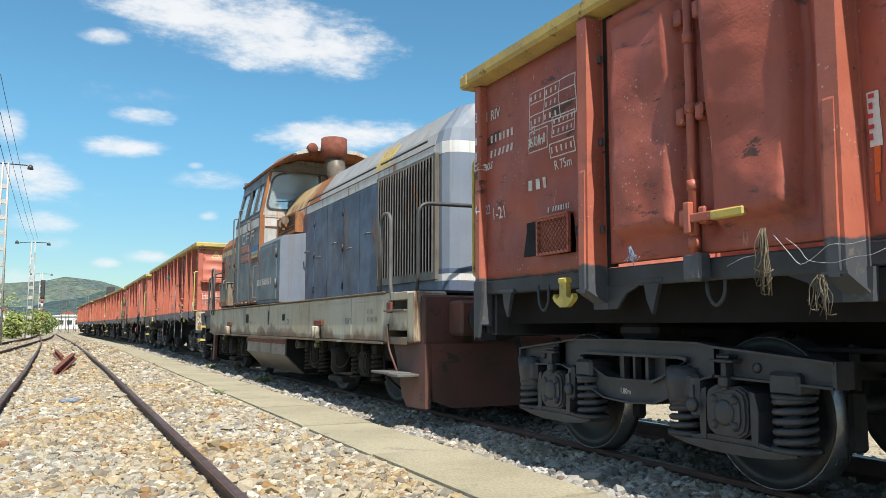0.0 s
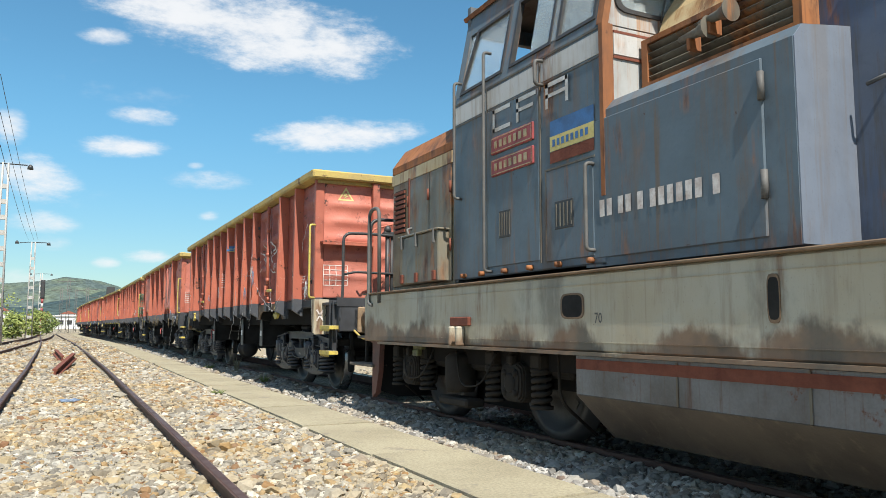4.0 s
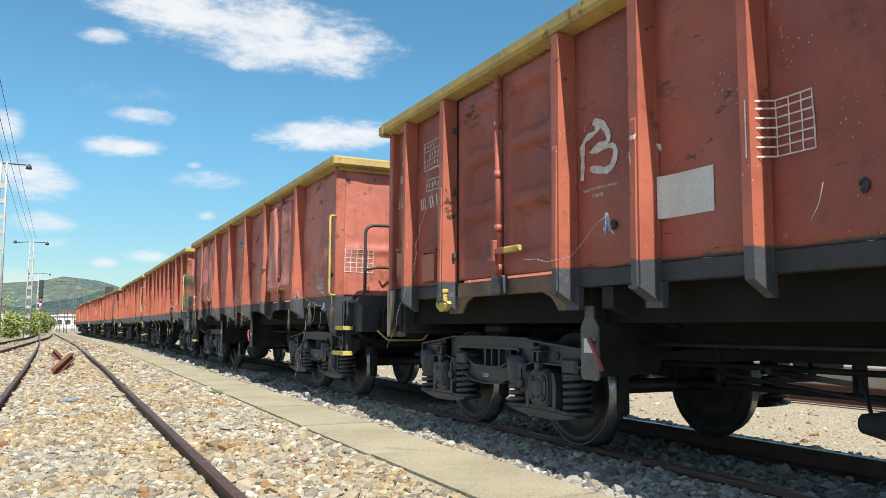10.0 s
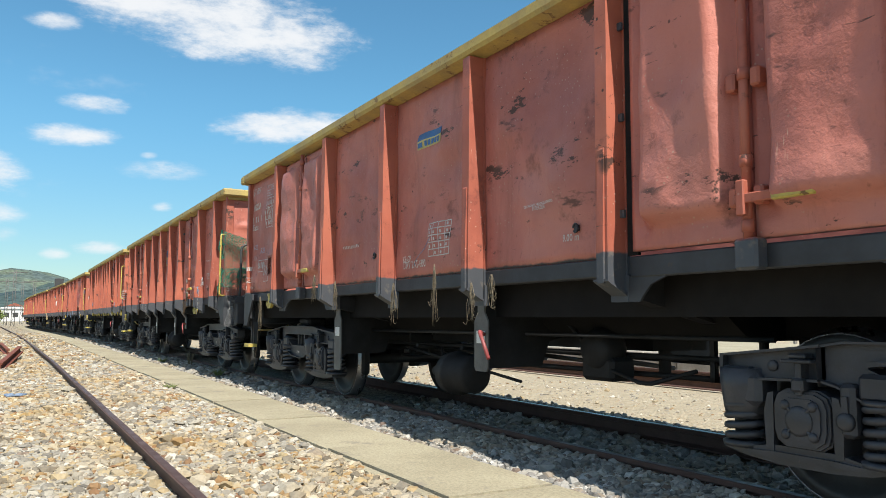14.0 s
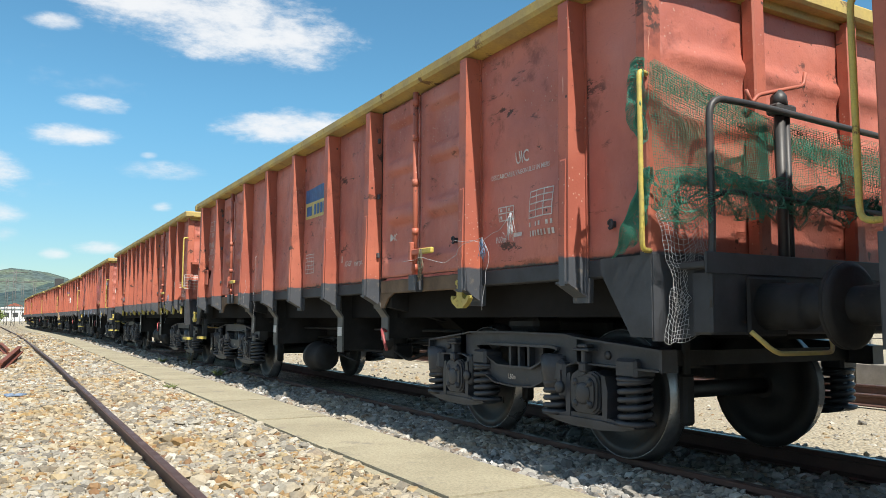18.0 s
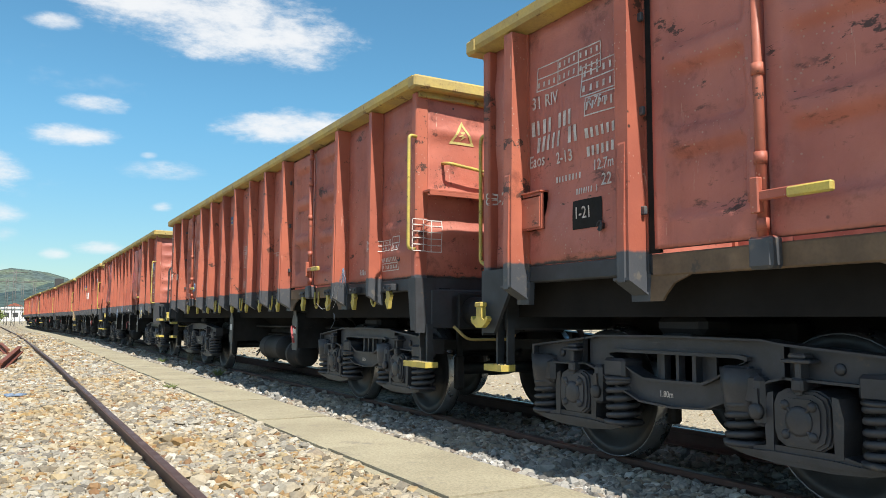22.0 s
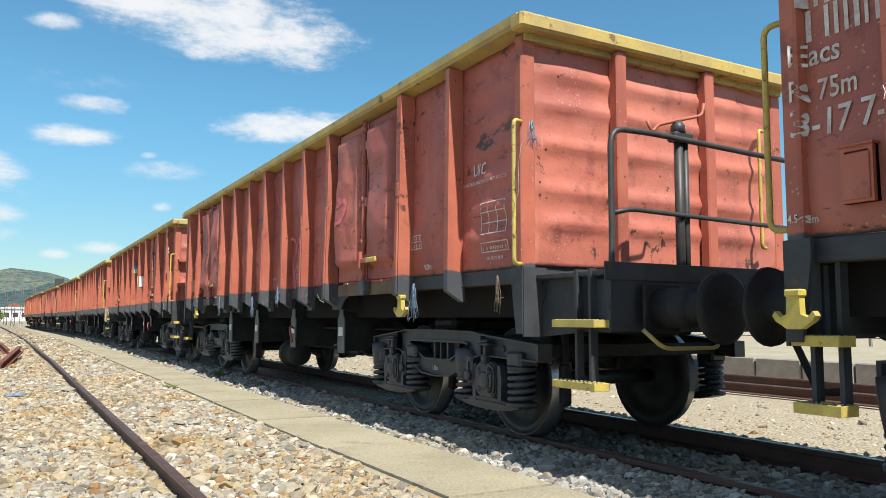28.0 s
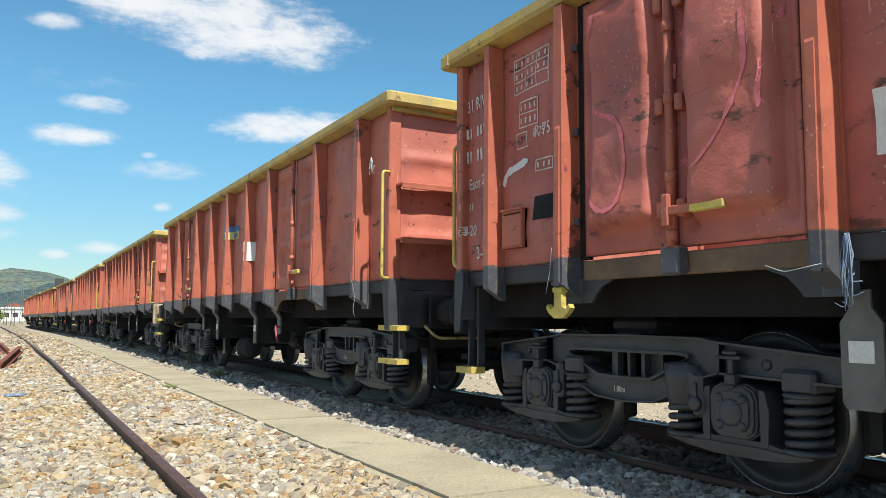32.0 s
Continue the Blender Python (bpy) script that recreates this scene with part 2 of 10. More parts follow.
SILLB = mat("worn_brown_door_sill", (0.20, 0.135, 0.085), (0.11, 0.075, 0.05), rough=0.8, scale=3, fine=50, bump=0.4, rust=0.3, rust_col=(0.06, 0.05, 0.042), rust_scale=4)
HAZARD = mat("orange_placard", (0.72, 0.13, 0.02), (0.62, 0.12, 0.03), rough=0.6, scale=6, bump=0.05)
REDW = mat("red_label_print", (0.55, 0.05, 0.06), (0.48, 0.06, 0.06), rough=0.6, scale=6, bump=0)
YELLOW2 = mat("bright_yellow_paint", (0.58, 0.46, 0.09), (0.42, 0.33, 0.10), rough=0.55, scale=8, rust=0.38, rust_col=(0.12, 0.07, 0.03), rust_scale=12)
STUDS = mat("trodden_yellow_deck", (0.36, 0.29, 0.11), (0.12, 0.11, 0.09), rough=0.6, scale=9, fine=60, bump=0.3, rust=0.5, rust_col=(0.06, 0.055, 0.05), rust_scale=12)
DARK = mat("dark_grey_frame_paint", (0.046, 0.051, 0.060), (0.026, 0.028, 0.033), rough=0.6, scale=3, fine=30, bump=0.25, rust=0.16, rust_col=(0.070, 0.05, 0.036), rust_scale=5)
GRIME = mat("oily_black_steel", (0.030, 0.030, 0.032), (0.017, 0.0165, 0.017), rough=0.65, scale=4, fine=40, bump=0.4, rust=0.25, rust_col=(0.036, 0.030, 0.026), rust_scale=6, spec=0.22)
BOGIE = mat("dusty_cast_steel", (0.050, 0.052, 0.063), (0.028, 0.029, 0.034), rough=0.45, scale=4, fine=40, bump=0.4, rust=0.28, rust_col=(0.075, 0.066, 0.058), rust_scale=6)
# Near-black: the deep shade under the floors is part of this colour.
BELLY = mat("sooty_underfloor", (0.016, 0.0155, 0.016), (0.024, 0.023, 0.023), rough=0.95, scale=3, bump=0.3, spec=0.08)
LSLAT = mat("sooty_grille_slat", (0.13, 0.125, 0.12), (0.07, 0.06, 0.055), rough=0.55, scale=5, bump=0.2, rust=0.35, rust_col=(0.14, 0.06, 0.025))
GREYP = mat("pale_grey_plate_paint", (0.135, 0.135, 0.13), (0.085, 0.083, 0.08), rough=0.65, scale=5, rust=0.15, rust_col=(0.10, 0.06, 0.035))
WHEEL = mat("worn_wheel_steel", (0.055, 0.054, 0.057), (0.036, 0.034, 0.035), rough=0.5, metal=0.2, scale=4, bump=0.2, rust=0.2, rust_col=(0.07, 0.055, 0.045))
TYRE = mat("polished_tyre_steel", (0.34, 0.35, 0.37), (0.22, 0.22, 0.23), rough=0.32, metal=0.85, scale=5, fine=50, bump=0.05)
TREAD = mat("polished_tread_steel", (0.32, 0.30, 0.29), (0.22, 0.2, 0.19), rough=0.3, metal=1.0, scale=6, bump=0.05)
CHALK = mat("white_stencil_paint", (0.72, 0.69, 0.66), (0.5, 0.42, 0.38), rough=0.7, scale=14, fine=90, bump=0, rust=0.2, rust_col=(0.30, 0.09, 0.06), rust_scale=20)
FADED = mat("faded_blue_white_paint", (0.50, 0.55, 0.66), (0.36, 0.34, 0.38), rough=0.7, scale=14, bump=0)
PINK = mat("pink_spray_paint", (0.66, 0.175, 0.22), (0.50, 0.13, 0.15), rough=0.7, scale=18, fine=120, bump=0, rust=0.72, rust_col=(0.36, 0.085, 0.07), rust_scale=30)
BLUEP = mat("sky_blue_panel_paint", (0.055, 0.17, 0.40), (0.05, 0.12, 0.26), rough=0.6, scale=8, bump=0.1, rust=0.1)
CREAM = mat("cream_yellow_panel_paint", (0.62, 0.55, 0.22), (0.55, 0.45, 0.16), rough=0.6, scale=8, bump=0.1, rust=0.08)
PAPER = mat("white_paper", (0.72, 0.73, 0.72), (0.62, 0.62, 0.6), rough=0.8, scale=5, bump=0.2)
RAILM = mat("rusty_rail_steel", (0.105, 0.055, 0.042), (0.075, 0.038, 0.030), rough=0.75, scale=5, fine=60, bump=0.3, rust=0.1)
RAILTOP = mat("dull_rail_head", (0.13, 0.085, 0.075), (0.10, 0.06, 0.05), rough=0.5, metal=0.4, scale=4, bump=0.1)
SHINY = mat("worn_rail_head", (0.24, 0.23, 0.225), (0.16, 0.15, 0.14), rough=0.33, metal=0.85, scale=3, bump=0.04)
CONC = mat("weathered_concrete", (0.40, 0.36, 0.252), (0.31, 0.275, 0.19), rough=0.92, scale=1.1, fine=48, bump=1.0, dist=0.016, rust=0.42, rust_col=(0.19, 0.168, 0.128), rust_scale=2.6, vary=0.30)
SLEEPER = mat("concrete_sleeper", (0.33, 0.30, 0.26), (0.25, 0.23, 0.2), rough=0.9, scale=4, bump=0.4)
RUSTY = mat("bright_rusted_scrap", (0.19, 0.055, 0.030), (0.13, 0.038, 0.024), rough=0.85, scale=8, bump=0.5)
STRING = mat("pale_twine", (0.50, 0.52, 0.55), (0.36, 0.36, 0.36), rough=0.9, scale=30, bump=0)
BSTRING = mat("blue_twine", (0.10, 0.17, 0.30), (0.26, 0.32, 0.40), rough=0.9, scale=30, bump=0)
STRAW = mat("frayed_straw", (0.20, 0.165, 0.11), (0.09, 0.075, 0.055), rough=0.95, scale=30, bump=0.2)
NETM = mat("green_plastic_net", (0.035, 0.19, 0.125), (0.06, 0.26, 0.185), rough=0.7, scale=10, bump=0)
PIPE = mat("black_handrail_paint", (0.03, 0.032, 0.036), (0.05, 0.048, 0.046), rough=0.5, scale=10, bump=0.1, rust=0.12)
REDLEVER = mat("red_lever_paint", (0.36, 0.07, 0.07), (0.25, 0.06, 0.06), rough=0.5, scale=10, bump=0.1, rust=0.1)
TANRUST = mat("tan_rusted_steel", (0.27, 0.19, 0.115), (0.15, 0.10, 0.065), rough=0.75, scale=5, fine=40, bump=0.4, rust=0.35, rust_col=(0.07, 0.042, 0.028), rust_scale=5)
# Near-black that paints shade into gaps and openings; also black labels and the gauge.
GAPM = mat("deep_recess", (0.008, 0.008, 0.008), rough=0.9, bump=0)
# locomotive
def loco_paint(name, c1, c2, streak_col, streak, rust, soot, rough=0.5, top=(0.30, 0.13, 0.05), foot_brown=0.0):
    """Weathered vehicle paint: faded patches, long runs of dirt, rust blooms with orange edges, soot smears, scratches."""
    m = bpy.data.materials.new(name)
    m.use_nodes = True
    nt = m.node_tree
    N, L = nt.nodes.new, nt.links.new
    b = nt.nodes["Principled BSDF"]
    co = N("ShaderNodeTexCoord")
    vec = co.outputs["Object"]

    def nz(s, detail=5, rgh=0.6, sc=(1, 1, 1), off=0.0):
        mp, n = N("ShaderNodeMapping"), N("ShaderNodeTexNoise")
        mp.inputs["Scale"].default_value, mp.inputs["Location"].default_value = sc, (off, off * 0.7, off * 1.3)
        L(vec, mp.inputs[0])
        n.inputs["Scale"].default_value, n.inputs["Detail"].default_value, n.inputs["Roughness"].default_value = s, detail, rgh
        L(mp.outputs[0], n.inputs["Vector"])
        return n.outputs["Fac"]

    def rng(x, lo, hi, a=0.0, c=1.0):
        n = N("ShaderNodeMapRange")
        n.interpolation_type = "SMOOTHSTEP"
        for k, v in (("From Min", lo), ("From Max", hi), ("To Min", a), ("To Max", c)):
            n.inputs[k].default_value = v
        L(x, n.inputs[0])
        return n.outputs[0]

    def mul(x, y):
        n = N("ShaderNodeMath")
        n.operation = "MULTIPLY"
        L(x, n.inputs[0])
        L(y, n.inputs[1])
        return n.outputs[0]

    def mixc(f, x, y):
        n = N("ShaderNodeMix")
        n.data_type = "RGBA"
        L(f, n.inputs[0])
        for k, v in (("A", x), ("B", y)):
            if isinstance(v, tuple):
                n.inputs[k].default_value = (*v, 1)
            else:
                L(v, n.inputs[k])
        return n.outputs["Result"]

    c = mixc(rng(nz(0.9, 5, 0.6), 0.35, 0.68), c1, c2)
    c = mixc(rng(nz(5, 6, 0.7, (1, 1, 0.10), 3.0), 0.49, 0.66, 0, streak), c, streak_col)
    c = mixc(rng(nz(16, 4, 0.7, (1, 1, 0.045), 5.0), 0.55, 0.68, 0, streak), c, streak_col)
    c = mixc(rng(nz(1.5, 6, 0.65, (1, 1, 0.5), 7.0), 0.53, 0.70, 0, soot), c, (0.028, 0.024, 0.022))
    run = mul(rng(nz(3.2, 5, 0.7, (1, 1, 0.13), 11.0), 0.62 - rust * 0.22, 0.70 - rust * 0.14), rng(nz(1.1, 4, 0.6, (1, 1, 1), 2.0), 0.44, 0.60))
    c = mixc(run, c, mixc(rng(nz(9, 5, 0.7, (1, 1, 0.3), 1.0), 0.4, 0.6), top, (0.10, 0.042, 0.022)))
    if foot_brown:      # browner and darker towards the foot of the plate, with a ragged edge
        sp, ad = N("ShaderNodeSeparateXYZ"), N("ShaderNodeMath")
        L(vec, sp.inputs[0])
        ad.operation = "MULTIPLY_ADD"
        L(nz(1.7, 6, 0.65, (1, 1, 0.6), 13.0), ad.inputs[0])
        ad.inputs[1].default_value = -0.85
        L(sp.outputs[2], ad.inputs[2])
        c = mixc(rng(ad.outputs[0], 0.545, 0.42, 0, foot_brown), c, mixc(rng(nz(2.2, 5, 0.6, (1, 1, 1), 8.0), 0.45, 0.65), (0.165, 0.092, 0.052), (0.060, 0.046, 0.036)))
    spot = rng(nz(6.5, 8, 0.75, (1, 1, 1), 9.0), 0.70 - rust * 0.08, 0.735 - rust * 0.06)
    c = mixc(spot, c, (0.075, 0.034, 0.022))
    c = mixc(rng(nz(70, 3, 0.6), 0.60, 0.8, 0, 0.35), c, (0.03, 0.028, 0.026))
    L(c, b.inputs["Base Color"])
    L(rng(nz(2.4, 5, 0.6, (1, 1, 1), 4.0), 0.3, 0.7, rough - 0.12, rough + 0.18), b.inputs["Roughness"])
    bp = N("ShaderNodeBump")
    bp.inputs["Strength"].default_value, bp.inputs["Distance"].default_value = 0.22, 0.03
    L(nz(2.6, 4, 0.55, (1, 1, 1), 6.0), bp.inputs["Height"])
    L(bp.outputs[0], b.inputs["Normal"])
    return m


LBLUE = loco_paint("faded_navy_paint", (0.066, 0.095, 0.165), (0.100, 0.125, 0.175), (0.085, 0.080, 0.072), 0.7, 0.14, 0.75)
LSLATB = loco_paint("dusty_navy_slat_paint", (0.060, 0.085, 0.130), (0.085, 0.100, 0.125), (0.10, 0.065, 0.04), 0.5, 0.3, 0.6)
LDARK = loco_paint("soot_and_shade_brown_paint", (0.150, 0.138, 0.110), (0.095, 0.080, 0.062), (0.07, 0.048, 0.033), 0.7, 0.4, 0.7)
LGREY = loco_paint("pale_grey_hood_paint", (0.31, 0.32, 0.325), (0.25, 0.25, 0.25), (0.20, 0.155, 0.10), 0.35, 0.12, 0.25)
LNOSE = loco_paint("pale_blue_nose_paint", (0.17, 0.205, 0.26), (0.14, 0.165, 0.21), (0.15, 0.115, 0.08), 0.30, 0.12, 0.25)
LFRAME = loco_paint("weathered_beige_frame_paint", (0.43, 0.415, 0.345), (0.40, 0.34, 0.235), (0.20, 0.14, 0.085), 0.28, 0.42, 0.5, top=(0.20, 0.10, 0.045), foot_brown=0.85)
LCAB = loco_paint("grey_blue_cab_paint", (0.105, 0.145, 0.18), (0.085, 0.115, 0.14), (0.15, 0.10, 0.06), 0.6, 0.55, 0.5)
LREAR = loco_paint("stained_rear_hood_paint", (0.155, 0.165, 0.155), (0.20, 0.16, 0.09), (0.20, 0.13, 0.055), 0.75, 0.7, 0.55)
LREAR2 = loco_paint("brown_stained_door_paint", (0.20, 0.15, 0.085), (0.15, 0.095, 0.05), (0.12, 0.06, 0.03), 0.8, 0.7, 0.6)
LRUST = loco_paint("orange_rusted_paint", (0.33, 0.125, 0.04), (0.19, 0.075, 0.033), (0.12, 0.05, 0.028), 0.7, 0.8, 0.4, 0.75)
LROOF = loco_paint("yellowed_roof_paint", (0.46, 0.39, 0.25), (0.38, 0.27, 0.12), (0.26, 0.13, 0.045), 0.6, 0.6, 0.25, 0.6, (0.34, 0.13, 0.035))
LCABF = loco_paint("white_cab_front_paint", (0.42, 0.44, 0.45), (0.36, 0.36, 0.34), (0.36, 0.17, 0.05), 0.7, 0.7, 0.3, 0.55, (0.38, 0.15, 0.035))
LGRIME = mat("brown_black_bogie_dirt", (0.022, 0.020, 0.0185), (0.038, 0.032, 0.027), rough=0.85, scale=4, fine=40, bump=0.5, rust=0.2, rust_col=(0.05, 0.034, 0.022), spec=0.2)
LWHITE = loco_paint("white_stripe_paint", (0.56, 0.57, 0.57), (0.44, 0.43, 0.41), (0.30, 0.22, 0.14), 0.4, 0.35, 0.2, 0.5, (0.42, 0.17, 0.04))
STEPWOOD = mat("worn_grey_brown_board", (0.17, 0.145, 0.12), (0.085, 0.07, 0.058), rough=0.8, scale=6, fine=50, bump=0.3, rust=0.3, rust_col=(0.06, 0.045, 0.035))
LPLOW = mat("rusty_red_plough_paint", (0.145, 0.055, 0.043), (0.065, 0.037, 0.030), rough=0.65, scale=1.8, bump=0.3, rust=0.4, rust_col=(0.035, 0.027, 0.023), rust_scale=2)
LTANK = mat("scuffed_tank_steel", (0.19, 0.20, 0.22), (0.115, 0.11, 0.11), rough=0.36, metal=0.4, scale=2.2, bump=0.2, rust=0.3, rust_col=(0.11, 0.05, 0.03), streak=True)
LTANKB = mat("dark_brown_tank_bottom", (0.105, 0.088, 0.072), (0.055, 0.045, 0.038), rough=0.42, metal=0.2, scale=2.5, bump=0.25, rust=0.3, rust_col=(0.16, 0.13, 0.10), streak=True)
JBOX = mat("grimy_yellow_green_paint", (0.16, 0.17, 0.06), (0.07, 0.07, 0.04), rough=0.6, scale=12, bump=0.1, rust=0.3)
BRASSY = mat("dusty_lamp_rim", (0.30, 0.17, 0.09), (0.2, 0.11, 0.06), rough=0.6, scale=10, bump=0.2)


def glass(name, tint, rough=0.08):
    m = bpy.data.materials.new(name)
    m.use_nodes = True
    b = m.node_tree.nodes["Principled BSDF"]
    b.inputs["Base Color"].default_value = (*tint, 1)
    b.inputs["Roughness"].default_value = rough
    b.inputs["Transmission Weight"].default_value = 0.75
    b.inputs["IOR"].default_value = 1.45
    return m


GLASS = glass("dusty_window_glass", (0.75, 0.85, 0.88))
LENS = glass("amber_lamp_glass", (0.9, 0.55, 0.2), 0.15)


# ---- mesh building ----
class Shape:
    """Gathers corners and faces of one mesh."""

    def __init__(self):
        self.v, self.f, self.s = [], [], []

    def add(self, verts, faces, smooth=False):
        n = len(self.v)
        self.v += [tuple(p) for p in verts]
        self.f += [tuple(i + n for i in f) for f in faces]
        self.s += [smooth] * len(faces)
        return self

    def box(self, x0, x1, y0, y1, z0, z1, b=0.0, m=None):
        x0, x1, y0, y1, z0, z1 = min(x0, x1), max(x0, x1), min(y0, y1), max(y0, y1), min(z0, z1), max(z0, z1)
        b = min(b, (x1 - x0) * 0.45, (y1 - y0) * 0.45, (z1 - z0) * 0.45)
        if b <= 0:
            vs = [(x, y, z) for x in (x0, x1) for y in (y0, y1) for z in (z0, z1)]
            fs = [(0, 1, 3, 2), (4, 6, 7, 5), (0, 4, 5, 1), (2, 3, 7, 6), (0, 2, 6, 4), (1, 5, 7, 3)]
        else:
            vs, idx = [], {}
            for ix in (0, 1):
                for iy in (0, 1):
                    for iz in (0, 1):
                        cx, cy, cz = (x0, x1)[ix], (y0, y1)[iy], (z0, z1)[iz]
                        sx, sy, sz = (b, -b)[ix], (b, -b)[iy], (b, -b)[iz]
                        for k, p in enumerate(((cx, cy + sy, cz + sz), (cx + sx, cy, cz + sz), (cx + sx, cy + sy, cz))):
                            idx[ix, iy, iz, k] = len(vs)
                            vs.append(p)
            g = lambda *a: idx[a]
            fs = [tuple(g(i, *c, 0) for c in ((0, 0), (0, 1), (1, 1), (1, 0))) for i in (0, 1)]
            fs += [tuple(g(c[0], i, c[1], 1) for c in ((0, 0), (1, 0), (1, 1), (0, 1))) for i in (0, 1)]
            fs += [tuple(g(c[0], c[1], i, 2) for c in ((0, 0), (0, 1), (1, 1), (1, 0))) for i in (0, 1)]
            for a in (0, 1):
                for c in (0, 1):
                    fs += [(g(a, c, 0, 0), g(a, c, 1, 0), g(a, c, 1, 1), g(a, c, 0, 1)),
                           (g(a, 0, c, 0), g(a, 1, c, 0), g(a, 1, c, 2), g(a, 0, c, 2)),
                           (g(0, a, c, 1), g(1, a, c, 1), g(1, a, c, 2), g(0, a, c, 2))]
                    for e in (0, 1):
                        fs.append((g(a, c, e, 0), g(a, c, e, 1), g(a, c, e, 2)))
        if m is not None:
            vs = [m @ Vector(p) for p in vs]
        return self.add(vs, fs)

    def prism(self, poly, axis, a, b):
        """Extrudes a polygon along an axis. For x the corners are (y, z), for y (x, z), for z (x, y)."""
        n = len(poly)
        put = {"x": lambda p, d: (d, p[0], p[1]), "y": lambda p, d: (p[0], d, p[1]), "z": lambda p, d: (p[0], p[1], d)}[axis]
        vs = [put(p, a) for p in poly] + [put(p, b) for p in poly]
        fs = [tuple(range(n)), tuple(range(2 * n - 1, n - 1, -1))] + [(i, (i + 1) % n, n + (i + 1) % n, n + i) for i in range(n)]
        return self.add(vs, fs)

    def ring(self, outer, inner, axis, a, b):
        """A plate with a hole: two loops of equal length, extruded along an axis."""
        n = len(outer)
        put = {"x": lambda p, d: (d, p[0], p[1]), "y": lambda p, d: (p[0], d, p[1])}[axis]
        vs = [put(p, d) for d in (a, b) for p in (*outer, *inner)]
        fs = []
        for i in range(n):
            j = (i + 1) % n
            fs += [(i, j, n + j, n + i), (2 * n + i, 3 * n + i, 3 * n + j, 2 * n + j), (i, 2 * n + i, 2 * n + j, j), (n + i, n + j, 3 * n + j, 3 * n + i)]
        return self.add(vs, fs)

    def tube(self, pts, r, n=8, closed=False, caps=True):
        pts = [Vector(p) for p in pts]
        vs, fs, k = [], [], len(pts)
        side = None
        for i, p in enumerate(pts):
            d = (pts[(i + 1) % k] - pts[i - 1]) if closed else (pts[min(i + 1, k - 1)] - pts[max(i - 1, 0)])
            d = d.normalized() if d.length > 1e-9 else Vector((0, 0, 1))
            if side is None:
                side = d.cross(Vector((0.31, 0.2, 0.93))).normalized()
            side = (side - d * side.dot(d)).normalized()
            up = d.cross(side)
            rr = r[i] if isinstance(r, (list, tuple)) else r
            vs += [p + (side * math.cos(a) + up * math.sin(a)) * rr for a in (2 * math.pi * j / n for j in range(n))]
        for i in range(k if closed else k - 1):
            for j in range(n):
                a, b = i * n, ((i + 1) % k) * n
                fs.append((a + j, a + (j + 1) % n, b + (j + 1) % n, b + j))
        self.add(vs, fs, True)
        if caps and not closed:
            self.f += [tuple(len(self.v) - len(vs) + j for j in range(n - 1, -1, -1)), tuple(len(self.v) - n + j for j in range(n))]
            self.s += [False, False]
        return self

    def lathe(self, prof, axis, centre, n=24):
        """Turns a profile of (along, radius) round an axis through centre."""
        vs, fs, k = [], [], len(prof)
        for a, r in prof:
            for j in range(n):
                c, s = r * math.cos(2 * math.pi * j / n), r * math.sin(2 * math.pi * j / n)
                p = {"x": (a, c, s), "y": (c, a, s), "z": (c, s, a)}[axis]
                vs.append([p[i] + centre[i] for i in range(3)])
        for i in range(k - 1):
            for j in range(n):
                fs.append((i * n + j, i * n + (j + 1) % n, (i + 1) * n + (j + 1) % n, (i + 1) * n + j))
        base = len(self.v)
        self.add(vs, fs, True)
        for i in (0, k - 1):
            if prof[i][1] > 1e-4:
                self.f.append(tuple(base + i * n + j for j in range(n)))
                self.s.append(False)
        return self

    def sheet(self, nu, nv, fn, back, smooth=True):
        """A dented sheet: fn(u, v) gives points; back is an offset vector for the rear edge, so that the sheet has thickness."""
        vs = [fn(i / nu, j / nv) for j in range(nv + 1) for i in range(nu + 1)]
        w = nu + 1
        fs = [(j * w + i, j * w + i + 1, (j + 1) * w + i + 1, (j + 1) * w + i) for j in range(nv) for i in range(nu)]
        rim = [i for i in range(w)] + [j * w + nu for j in range(1, nv + 1)] + [nv * w + i for i in range(nu - 1, -1, -1)] + [j * w for j in range(nv - 1, 0, -1)]
        n0 = len(self.v)
        self.add(vs, fs, smooth)
        base = len(self.v)
        self.v += [tuple(a + b for a, b in zip(vs[i], back)) for i in rim]
        k = len(rim)
        self.f += [(n0 + rim[i], base + i, base + (i + 1) % k, n0 + rim[(i + 1) % k]) for i in range(k)] + [tuple(base + i for i in range(k))]
        self.s += [False] * (k + 1)
        return self

    def mesh(self, name, material):
        me = bpy.data.meshes.new(name)
        me.from_pydata(self.v, [], self.f)
        me.polygons.foreach_set("use_smooth", self.s)
        me.materials.append(material)
        bm = bmesh.new()
        bm.from_mesh(me)
        bmesh.ops.recalc_face_normals(bm, faces=bm.faces)
        bm.to_mesh(me)
        bm.free()
        return me


def part(name, shape, material, parent=None, label="", at=None):
    """Links a shape (or a finished mesh) as one mesh object, under a thing or part where one is given."""
    me = shape.mesh(name, material) if isinstance(shape, Shape) else shape
    ob = new(name, me)
    ob.parent = parent
    if at is not None:
        ob.matrix_basis = at
    if label:
        tagged(ob, label)
    return ob


def thing(name, label, category, group="", at=None, kind=""):
    ob = new(name)
    ob.empty_display_size = 0.3
    if at is not None:
        ob.matrix_basis = at
    return tagged(ob, label, category, group, kind)


def arc(c, r, a0, a1, n, plane="xz"):
    out = []
    for i in range(n + 1):
        a = radians(a0 + (a1 - a0) * i / n)
        out.append((c[0] + r * math.cos(a), c[1] + r * math.sin(a)))
    return out


